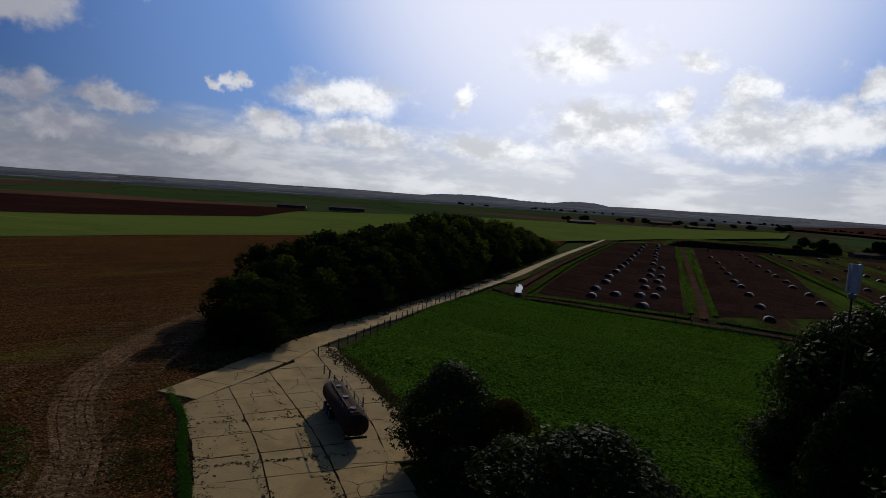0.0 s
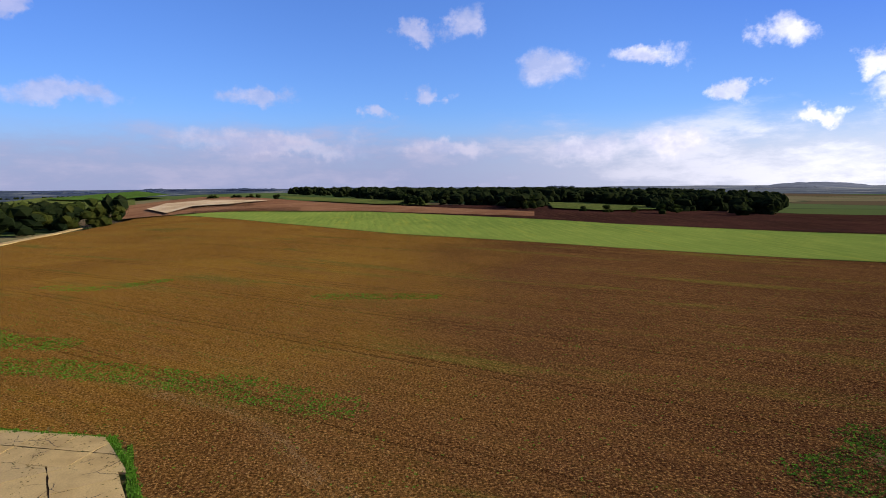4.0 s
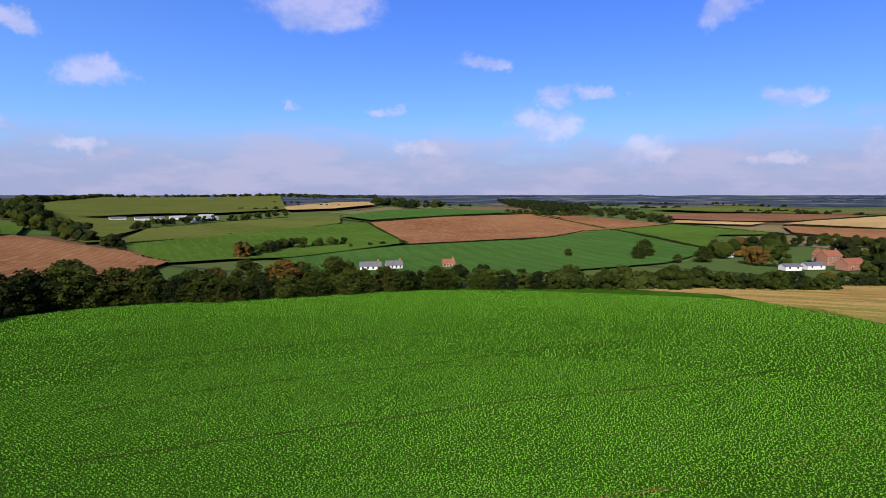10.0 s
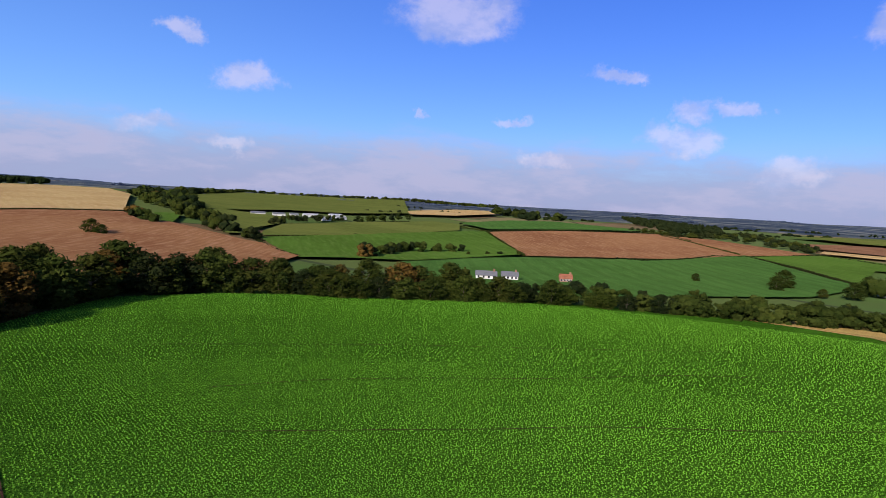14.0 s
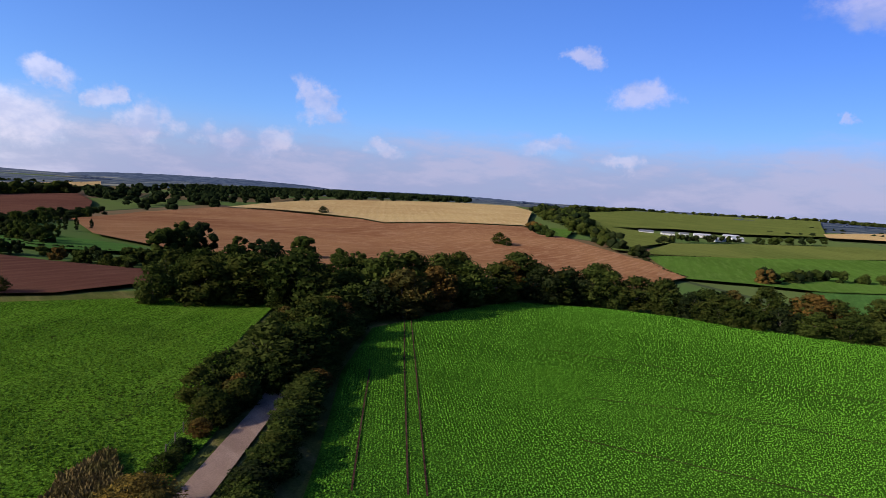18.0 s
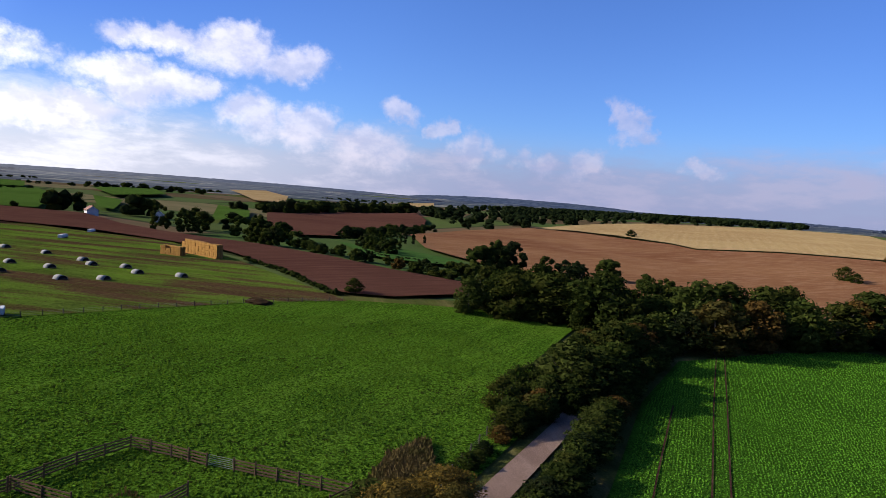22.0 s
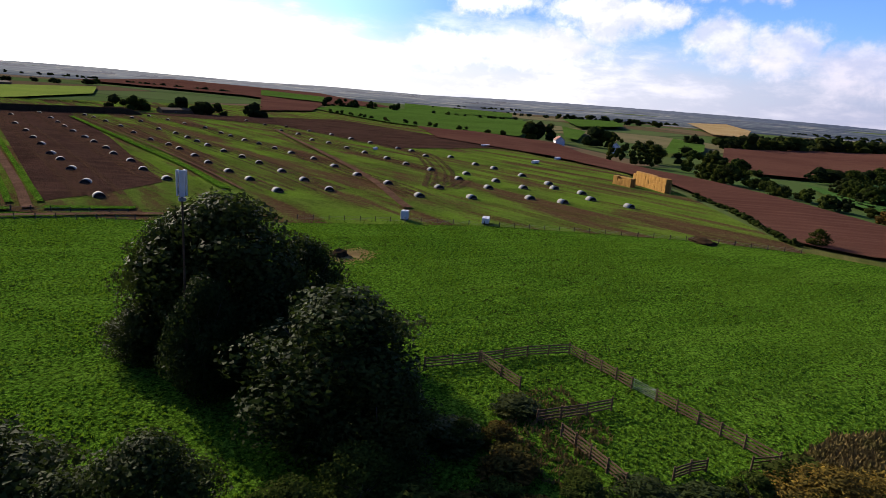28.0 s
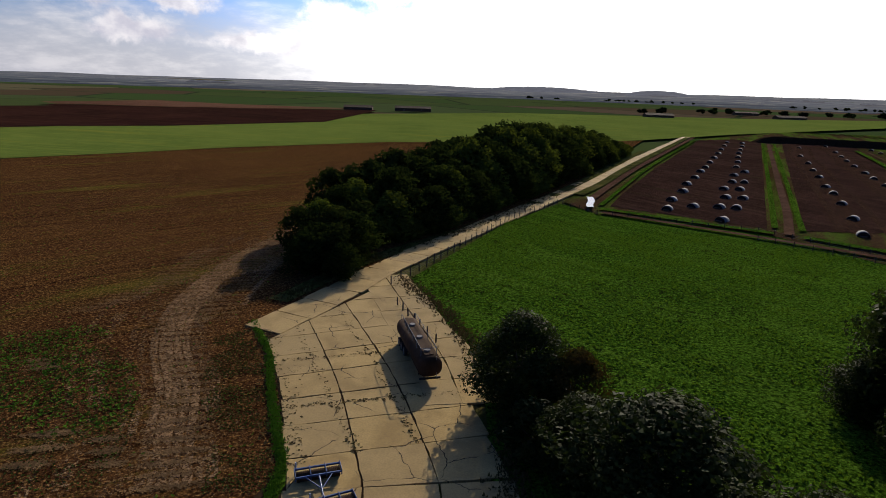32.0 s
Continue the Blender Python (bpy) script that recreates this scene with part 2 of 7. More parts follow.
relief(300, 0, 0, 0, 0, -1, -2, 0, 4, 31)
relief(330, 0, 0, 0, 0, 0, 0, 3, 9, 33)
AZIMUTHS = np.array([r[0] for r in RELIEF] + [360.0])
HEIGHTS = np.array([r[1:] for r in RELIEF] + [RELIEF[0][1:]], float)


def heights(x, y):
    """The ground's height at arrays of places: a plateau, a shallow valley beyond it, low hills far off."""
    x, y = np.asarray(x, float), np.asarray(y, float)
    r, a = np.hypot(x, y), np.degrees(np.arctan2(-x, y)) % 360
    i = np.clip(np.searchsorted(AZIMUTHS, a, "right") - 1, 0, len(AZIMUTHS) - 2)
    u = (a - AZIMUTHS[i]) / (AZIMUTHS[i + 1] - AZIMUTHS[i])
    u = u * u * (3 - 2 * u)
    j = np.clip(np.searchsorted(RINGS, r, "right") - 1, 0, len(RINGS) - 2)
    v = np.clip((r - RINGS[j]) / (RINGS[j + 1] - RINGS[j]), 0, 1)
    v = v * v * (3 - 2 * v) * 0.5 + v * 0.5
    near, far = HEIGHTS[i, j] * (1 - u) + HEIGHTS[i + 1, j] * u, HEIGHTS[i, j + 1] * (1 - u) + HEIGHTS[i + 1, j + 1] * u
    return near * (1 - v) + far * v


def ground(x, y):
    return float(heights([x], [y])[0])


# ---- materials ----
def material(name):
    m = bpy.data.materials.new(name)
    m.use_nodes = True
    return m, Net(m.node_tree)


def finish(n, color, rough=0.85, metal=0.0, height=None, bump=0.3, distance=0.1, translucent=None, spec=0.3):
    p = n.add("ShaderNodeBsdfPrincipled", {"Base Color": color if hasattr(color, "is_output") else (*color, 1), "Roughness": rough, "Metallic": metal, "Specular IOR Level": spec, "Diffuse Roughness": 0.22 if spec == 0.0 else 0.0})
    if height is not None:
        b = n.add("ShaderNodeBump", {"Height": height, "Strength": bump, "Distance": distance})
        n.tree.links.new(b.outputs[0], p.inputs["Normal"])
    out = p.outputs[0]
    if translucent:
        t = n.add("ShaderNodeBsdfTranslucent", {"Color": (*translucent, 1)})
        out = n.add("ShaderNodeMixShader", {0: 0.2, 1: out, 2: t.outputs[0]}).outputs[0]
    n.add("ShaderNodeOutputMaterial", {0: out})


def where(n):
    return n.add("ShaderNodeNewGeometry").outputs["Position"]


def field_material(name, base, dark, light, weeds=None, weed_amount=0.5, angle=0.0, rows=2.5, row_depth=0.25, patch=0.02, grain=1.2, bump=0.6, tram=0.0, soil=None, mottle=0.0, speck=None, spot=1.1):
    """Soil, stubble, grass or crop: patches, rows along an angle and fine grain."""
    m, n = material(name)
    p = where(n)
    turned = n.add("ShaderNodeVectorRotate", {"Vector": p, "Angle": radians(angle)}, rotation_type="Z_AXIS").outputs[0]
    long = n.vmath("MULTIPLY", turned, (0.12, 1.0, 1.0))
    big = n.noise(p, patch, 5.0, 0.6, 0.6)
    mid = n.noise(long, 0.35, 4.0, 0.6)
    fine = n.noise(p, grain * 2.2, 5.0, 0.7)
    c = n.mix(n.ramp(big, 0.35, 0.65), dark, base)
    if soil:
        # drier, paler soil on one side of the field
        flat = n.add("ShaderNodeSeparateXYZ", {0: p})
        dry = n.math("ADD", n.math("MULTIPLY", flat.outputs[1], -1.0), n.math("MULTIPLY", flat.outputs[0], -0.4))
        dry = n.ramp(n.math("ADD", dry, n.math("MULTIPLY", n.math("SUBTRACT", n.noise(p, 0.025, 4.0), 0.5), 110.0)), -10.0, 75.0)
        c = n.mix(dry, c, n.mix(n.ramp(big, 0.35, 0.65), soil[1], soil[0]))
    c = n.mix(n.math("MULTIPLY", n.ramp(mid, 0.45, 0.7), 0.6), c, light)
    if weeds:
        w = n.ramp(n.math("ADD", n.noise(long, 0.09, 5.0, 0.65, 0.4), n.math("MULTIPLY", n.math("SUBTRACT", fine, 0.5), 0.35)), 0.78 - weed_amount * 0.4, 0.9 - weed_amount * 0.4)
        c = n.mix(w, c, weeds)
    if mottle:
        spots = n.noise(p, spot, 4.0, 0.72, 0.5)
        c = n.mix(n.ramp(spots, 0.36, 0.56, mottle, 0.0), c, (0.38, 0.40, 0.40), "MULTIPLY")
        c = n.mix(n.ramp(spots, 0.52, 0.72, 0.0, mottle), c, light)
    sep = n.add("ShaderNodeSeparateXYZ", {0: turned})
    if row_depth:
        wave = n.math("SINE", n.math("MULTIPLY", n.math("ADD", sep.outputs[1], n.math("MULTIPLY", n.noise(long, 0.05, 2.0), 3.0)), 6.283 / rows))
        r = n.math("MULTIPLY", n.ramp(wave, -0.2, 1.0), row_depth)
        c = n.mix(r, c, (0.5, 0.48, 0.45), "MULTIPLY")
    if tram:
        t = n.math("PINGPONG", sep.outputs[1], tram / 2)
        t = n.ramp(n.math("ABSOLUTE", n.math("SUBTRACT", t, 1.2)), 0.42, 0.15)
        c = n.mix(n.math("MULTIPLY", t, 0.75), c, (0.5, 0.48, 0.45), "MULTIPLY")
    c = n.mix(n.ramp(fine, 0.3, 0.75, 0.0, 0.65), c, (0.42, 0.40, 0.38), "MULTIPLY")
    if speck:
        chips = n.noise(p, 3.4, 3.0, 0.7)
        c = n.mix(n.ramp(chips, 0.54, 0.64, 0.0, 0.75), c, speck)
        c = n.mix(n.ramp(chips, 0.47, 0.38, 0.0, 0.85), c, (0.42, 0.36, 0.34), "MULTIPLY")
    finish(n, c, 1.0, height=fine, bump=bump, distance=0.3, spec=0.0)
    return m


def streak_material(name, color, dark, amount):
    """Loose dry soil and straw dragged along a wheel line, with bare gaps in it."""
    m, n = material(name)
    p = where(n)
    fine = n.noise(p, 3.5, 5.0, 0.75)
    big = n.noise(p, 0.22, 3.0, 0.6)
    c = n.mix(n.ramp(fine, 0.35, 0.7), dark, color)
    d = n.add("ShaderNodeBsdfDiffuse", {"Color": c})
    t = n.add("ShaderNodeBsdfTransparent")
    cover = n.ramp(n.math("ADD", n.math("MULTIPLY", fine, 0.95), n.math("MULTIPLY", big, 0.35)), 0.78 - amount * 0.3, 0.90 - amount * 0.3)
    n.add("ShaderNodeOutputMaterial", {0: n.add("ShaderNodeMixShader", {0: cover, 1: t.outputs[0], 2: d.outputs[0]}).outputs[0]})
    return m


def leaf_material(name, a, b, c, rough=1.0, glow=(0.03, 0.045, 0.008), spec=0.0):
    """Foliage that varies from clump to clump and from tree to tree."""
    m, n = material(name)
    g = n.add("ShaderNodeNewGeometry")
    o = n.add("ShaderNodeObjectInfo")
    col = n.mix(g.outputs["Random Per Island"], a, b)
    big = n.noise(g.outputs["Position"], 0.35, 2.0)
    col = n.mix(n.ramp(n.math("ADD", big, n.math("MULTIPLY", n.math("SUBTRACT", o.outputs["Random"], 0.5), 0.5)), 0.45, 0.75), col, c)
    finish(n, col, rough, translucent=glow, spec=spec)
    return m


def plain(name, color, rough=0.6, metal=0.0, vary=0.25, scale=3.0, bump=0.15, spec=0.3):
    """Paint, metal, wood or plaster with stains and fine relief."""
    m, n = material(name)
    p = n.add("ShaderNodeTexCoord").outputs["Object"]
    f = n.noise(p, scale, 6.0, 0.65)
    s = n.noise(n.vmath("MULTIPLY", p, (1, 1, 0.2)), scale * 0.4, 3.0)
    c = n.mix(n.ramp(f, 0.3, 0.7, 0, 0.8), color, tuple(v * (1 - vary) for v in color))
    c = n.mix(n.ramp(s, 0.5, 0.75, 0, 0.7), c, tuple(v * (1 - 1.6 * vary) for v in color))
    finish(n, c, rough, metal, height=f, bump=bump, distance=0.03, spec=spec)
    return m


def patchwork_material():
    """Far farmland: fields of a few hundred metres, each with a crop of its own."""
    m, n = material("far_farmland")
    p = where(n)
    warped = n.vmath("MULTIPLY", p, (1.0, 1.0, 0.0))
    v = n.add("ShaderNodeTexVoronoi", {"Vector": warped, "Scale": 0.0042, "Randomness": 0.85}, voronoi_dimensions="2D")
    e = n.add("ShaderNodeTexVoronoi", {"Vector": warped, "Scale": 0.0042, "Randomness": 0.85}, voronoi_dimensions="2D", feature="DISTANCE_TO_EDGE")
    k = n.add("ShaderNodeSeparateColor", {0: v.outputs["Color"]})
    r = n.add("ShaderNodeValToRGB", {0: k.outputs[0]})
    r.color_ramp.interpolation = "CONSTANT"
    stops = [(0.0, (0.05, 0.074, 0.017)), (0.22, (0.08, 0.042, 0.025)), (0.36, (0.037, 0.069, 0.015)), (0.60, (0.13, 0.10, 0.05)), (0.66, (0.055, 0.080, 0.024)), (0.88, (0.11, 0.064, 0.04))]
    while len(r.color_ramp.elements) < len(stops):
        r.color_ramp.elements.new(1.0)
    for el, (at, col) in zip(r.color_ramp.elements, stops):
        el.position, el.color = at, (*col, 1)
    f = n.noise(p, 0.02, 4.0, 0.6)
    c = n.mix(n.ramp(f, 0.3, 0.7, 0.0, 0.45), r.outputs[0], (0.046, 0.053, 0.02))
    hedge = n.ramp(n.math("ADD", e.outputs["Distance"], n.math("MULTIPLY", f, 0.01)), 0.028, 0.016)
    c = n.mix(hedge, c, (0.022, 0.03, 0.013))
    c = n.mix(0.2, c, (0.055, 0.062, 0.03))
    # distance haze is painted into the colours and glow of the furthest land
    finish(n, c, 1.0, spec=0.0)
    return m


def painted_haze_material(name, base, dark, light, scale):
    """The plain distance of the backdrop, in long streaks of field and wood. Haze is painted in as bluish colour and a
    glow, brighter towards the sun.
    """
    m, n = material(name)
    p = where(n)
    flat = n.vmath("MULTIPLY", p, (1.0, 1.0, 0.0))
    streak = n.noise(flat, scale, 5.0, 0.65)
    c = n.mix(n.ramp(streak, 0.45, 0.51), dark, base)
    c = n.mix(n.ramp(streak, 0.56, 0.62), c, light)
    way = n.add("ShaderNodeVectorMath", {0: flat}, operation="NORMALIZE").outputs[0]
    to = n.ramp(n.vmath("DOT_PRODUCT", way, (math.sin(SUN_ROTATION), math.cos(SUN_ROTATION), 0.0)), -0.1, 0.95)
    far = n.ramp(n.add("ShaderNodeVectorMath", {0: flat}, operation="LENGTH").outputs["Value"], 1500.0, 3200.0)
    # emission imitates haze: stronger far off and on the sun's side
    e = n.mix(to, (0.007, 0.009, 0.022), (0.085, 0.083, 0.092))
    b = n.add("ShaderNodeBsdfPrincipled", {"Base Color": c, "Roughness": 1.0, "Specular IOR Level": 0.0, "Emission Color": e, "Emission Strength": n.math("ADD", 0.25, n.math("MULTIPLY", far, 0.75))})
    n.add("ShaderNodeOutputMaterial", {0: b.outputs[0]})
    return m


MAT = {}
MAT["far"] = patchwork_material()
MAT["brown"] = field_material("sown_brown_soil", (0.104, 0.045, 0.016), (0.064, 0.026, 0.011), (0.15, 0.072, 0.021), (0.115, 0.092, 0.016), 0.57, -45, 3.0, 0.2, 0.012, 1.6, 0.9, 24.0, soil=((0.205, 0.106, 0.016), (0.15, 0.072, 0.012)), mottle=0.85, speck=(0.245, 0.132, 0.043), spot=2.6)
MAT["strip"] = field_material("young_green_crop", (0.142, 0.186, 0.034), (0.112, 0.156, 0.028), (0.20, 0.225, 0.042), (0.19, 0.20, 0.03), 0.5, 5, 4.0, 0.14, 0.008, 1.0)
MAT["ploughed"] = field_material("dark_ploughed_soil", (0.042, 0.017, 0.012), (0.027, 0.012, 0.0089), (0.064, 0.03, 0.017), None, 0, 10, 3.0, 0.3)
MAT["pink"] = field_material("pale_tilled_soil", (0.15, 0.074, 0.042), (0.11, 0.054, 0.03), (0.19, 0.11, 0.064), None, 0, 20, 5.0, 0.15, 0.01)
MAT["tilled"] = field_material("red_brown_tilled_soil", (0.18, 0.089, 0.042), (0.13, 0.057, 0.027), (0.25, 0.14, 0.08), None, 0, 70, 5.0, 0.18, 0.007)
MAT["umber"] = field_material("umber_tilled_soil", (0.084, 0.037, 0.025), (0.064, 0.027, 0.019), (0.11, 0.054, 0.037), None, 0, 60, 5.0, 0.2, 0.01)
MAT["tan"] = field_material("golden_stubble", (0.3, 0.21, 0.094), (0.25, 0.16, 0.069), (0.34, 0.25, 0.13), None, 0, 35, 11.0, 0.10, 0.01)
MAT["gold"] = field_material("cut_stubble_with_swaths", (0.27, 0.175, 0.056), (0.21, 0.125, 0.040), (0.36, 0.27, 0.11), (0.14, 0.125, 0.034), 0.72, 20, 9.0, 0.22, 0.012, mottle=0.3)
MAT["crop"] = field_material("leafy_green_crop", (0.038, 0.102, 0.009), (0.030, 0.082, 0.007), (0.050, 0.128, 0.012), None, 0, -35, 30.0, 0.12, 0.014, 2.2, 1.0, mottle=1.0, spot=4.2)
MAT["grass"] = field_material("grazed_meadow", (0.056, 0.120, 0.0098), (0.036, 0.086, 0.007), (0.085, 0.156, 0.017), None, 0, 40, 7.0, 0.12, 0.03, 1.5, 1.0, mottle=1.0, speck=(0.088, 0.168, 0.016), spot=1.7)
MAT["rough"] = field_material("rough_verge_grass", (0.08, 0.084, 0.022), (0.05, 0.059, 0.015), (0.14, 0.11, 0.045), (0.035, 0.059, 0.0099), 0.5, 0, 5.0, 0.1, 0.08, 1.5, 1.0)
MAT["pasture"] = field_material("far_pasture", (0.05, 0.094, 0.015), (0.04, 0.076, 0.012), (0.069, 0.11, 0.025), None, 0, 60, 12.0, 0.12, 0.01)
MAT["olive"] = field_material("olive_pasture", (0.08, 0.091, 0.022), (0.059, 0.074, 0.017), (0.099, 0.11, 0.03), None, 0, 30, 12.0, 0.12, 0.012)
MAT["emerald"] = field_material("bright_far_crop", (0.042, 0.092, 0.020), (0.034, 0.076, 0.017), (0.055, 0.108, 0.026), None, 0, 75, 14.0, 0.18, 0.01)
MAT["pig"] = field_material("trampled_pig_pasture", (0.092, 0.152, 0.016), (0.058, 0.085, 0.014), (0.10, 0.135, 0.024), (0.072, 0.040, 0.021), 0.80, -68, 13.0, 0.3, 0.03, 1.6, 0.9, mottle=0.45)
MAT["mud"] = field_material("rooted_bare_earth", (0.052, 0.027, 0.019), (0.034, 0.018, 0.013), (0.076, 0.043, 0.029), (0.05, 0.058, 0.016), 0.36, 55, 6.0, 0.1, 0.04, 1.3, 0.9, mottle=0.5)
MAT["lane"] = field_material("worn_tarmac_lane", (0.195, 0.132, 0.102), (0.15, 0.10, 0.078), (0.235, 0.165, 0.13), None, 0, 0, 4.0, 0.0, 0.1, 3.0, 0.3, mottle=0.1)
MAT["wooded"] = painted_haze_material("haze_tinted_ridge", (0.036, 0.048, 0.064), (0.022, 0.032, 0.048), (0.055, 0.064, 0.078), 0.02)
MAT["track"] = field_material("trodden_brown_track", (0.105, 0.058, 0.035), (0.075, 0.040, 0.025), (0.14, 0.082, 0.05), None, 0, 0, 3.0, 0.0, 0.1, mottle=0.4)
MAT["trackdirt"] = field_material("dry_wheel_track", (0.21, 0.112, 0.040), (0.165, 0.084, 0.030), (0.26, 0.15, 0.058), (0.08, 0.10, 0.02), 0.5, 0, 3.0, 0.1, 0.1, mottle=0.5)
MAT["headland"] = streak_material("dragged_dry_soil", (0.20, 0.122, 0.060), (0.11, 0.063, 0.031), 0.6)
MAT["headland_thin"] = streak_material("thin_dry_soil", (0.20, 0.122, 0.060), (0.11, 0.063, 0.031), 0.36)
MAT["hazy"] = painted_haze_material("haze_painted_hills", (0.042, 0.052, 0.055), (0.017, 0.024, 0.034), (0.125, 0.12, 0.095), 0.006)
MAT["chalk"] = field_material("pale_chalky_soil", (0.42, 0.31, 0.18), (0.30, 0.20, 0.10), (0.5, 0.4, 0.26), None, 0, 60, 5.0, 0.15, 0.03)
MAT["ridge"] = streak_material("dry_orange_soil", (0.21, 0.118, 0.04), (0.14, 0.073, 0.025), 0.8)
MAT["ridge_thin"] = streak_material("thin_orange_soil", (0.21, 0.118, 0.04), (0.14, 0.073, 0.025), 0.38)
MAT["rut"] = streak_material("churned_mud", (0.055, 0.030, 0.018), (0.032, 0.018, 0.012), 0.65)
MAT["leaf"] = leaf_material("oak_leaves", (0.008, 0.0125, 0.003), (0.026, 0.034, 0.008), (0.024, 0.027, 0.006), rough=0.65, spec=0.03)
MAT["leaf_bronze"] = leaf_material("bronze_autumn_leaves", (0.016, 0.013, 0.004), (0.045, 0.033, 0.0095), (0.026, 0.024, 0.006), rough=0.6, glow=(0.03, 0.02, 0.004), spec=0.03)
MAT["leaf_mid"] = leaf_material("hedgerow_leaves", (0.008, 0.0135, 0.003), (0.025, 0.033, 0.007), (0.027, 0.030, 0.006))
MAT["leaf_light"] = leaf_material("light_leaves", (0.015, 0.024, 0.0046), (0.036, 0.045, 0.009), (0.028, 0.035, 0.0075))
MAT["leaf_red"] = leaf_material("autumn_leaves", (0.042, 0.025, 0.0075), (0.08, 0.046, 0.011), (0.038, 0.034, 0.009), glow=(0.05, 0.03, 0.0049))
# lighter green of the front shrubs, brightened further to imitate sunlit clumps
MAT["leaf_copse"] = leaf_material("lit_copse_leaves", (0.018, 0.030, 0.005), (0.062, 0.078, 0.015), (0.045, 0.055, 0.011), glow=(0.10, 0.13, 0.012), spec=0.0)
MAT["leaf_gold"] = leaf_material("yellowing_leaves", (0.036, 0.030, 0.009), (0.15, 0.095, 0.018), (0.046, 0.040, 0.010), glow=(0.08, 0.05, 0.008), spec=0.0)
MAT["leaf_dark"] = leaf_material("dark_far_leaves", (0.0055, 0.0095, 0.004), (0.012, 0.017, 0.0058), (0.015, 0.018, 0.0062), spec=0.0)
MAT["leaf_crop"] = leaf_material("crop_leaves", (0.056, 0.152, 0.012), (0.084, 0.212, 0.018), (0.064, 0.174, 0.015), rough=1.0, glow=(0.022, 0.065, 0.006), spec=0.0)
MAT["leaf_weed"] = leaf_material("field_weeds", (0.042, 0.11, 0.009), (0.068, 0.15, 0.014), (0.055, 0.13, 0.011), glow=(0.05, 0.11, 0.008), spec=0.0)
MAT["leaf_seedling"] = leaf_material("seedling_leaves", (0.022, 0.040, 0.008), (0.050, 0.078, 0.016), (0.036, 0.056, 0.012), glow=(0.03, 0.05, 0.008), spec=0.0)
MAT["leaf_grass"] = leaf_material("grass_blades", (0.030, 0.066, 0.006), (0.064, 0.117, 0.0135), (0.052, 0.090, 0.0105), rough=1.0, glow=(0.11, 0.205, 0.012), spec=0.0)
MAT["leaf_straw"] = leaf_material("dry_stalks", (0.075, 0.055, 0.02), (0.13, 0.092, 0.036), (0.046, 0.046, 0.012), rough=0.9, glow=(0.059, 0.045, 0.015), spec=0.0)
MAT["bark"] = plain("grey_brown_bark", (0.054, 0.042, 0.032), 0.9, 0, 0.4, 4.0, 0.8)
MAT["wood"] = plain("weathered_timber", (0.088, 0.056, 0.034), 0.85, 0, 0.35, 5.0, 0.4, spec=0.05)
MAT["steel"] = plain("galvanised_steel", (0.17, 0.165, 0.155), 0.85, 0.0, 0.35, 2.0, spec=0.12)
MAT["leaf_chaff"] = leaf_material("chaff_and_clods", (0.16, 0.093, 0.038), (0.26, 0.158, 0.070), (0.12, 0.072, 0.032), glow=(0.08, 0.05, 0.022), spec=0.0)
MAT["loose_straw"] = leaf_material("fresh_straw", (0.25, 0.165, 0.06), (0.36, 0.25, 0.10), (0.2, 0.13, 0.05), glow=(0.1, 0.07, 0.02))
MAT["rust"] = plain("weathered_tank_paint", (0.062, 0.036, 0.020), 0.9, 0.0, 0.4, 1.5, spec=0.05)
MAT["rubber"] = plain("black_rubber", (0.0099, 0.0099, 0.0099), 0.8)
MAT["white"] = plain("white_paint", (0.39, 0.38, 0.37), 0.6, 0, 0.12)
MAT["grey"] = plain("grey_plastic", (0.25, 0.25, 0.26), 0.5, 0, 0.15)
MAT["blue"] = plain("faded_blue_paint", (0.025, 0.059, 0.14), 0.5, 0.1, 0.3)
MAT["dark"] = plain("dark_void", (0.0074, 0.0069, 0.0064), 0.9)
MAT["tile"] = plain("red_clay_tiles", (0.17, 0.059, 0.03), 0.8, 0, 0.3, 1.5)
MAT["slate"] = plain("grey_slate", (0.084, 0.084, 0.094), 0.6, 0, 0.25, 1.5)
MAT["brick"] = plain("red_brick", (0.17, 0.08, 0.05), 0.85, 0, 0.25, 2.0)
MAT["glass"] = plain("dark_window_glass", (0.015, 0.017, 0.022), 0.1, 0, 0.2)
MAT["straw"] = plain("straw_bales", (0.26, 0.135, 0.034), 0.9, 0, 0.35, 2.5, 0.8, spec=0.05)
MAT["dung"] = plain("dark_manure", (0.035, 0.022, 0.012), 0.95, 0, 0.4, 1.0, 1.0, spec=0.0)
MAT["water"] = plain("puddle_water", (0.025, 0.027, 0.03), 0.03, 0, 0.1, 0.5, 0.0)


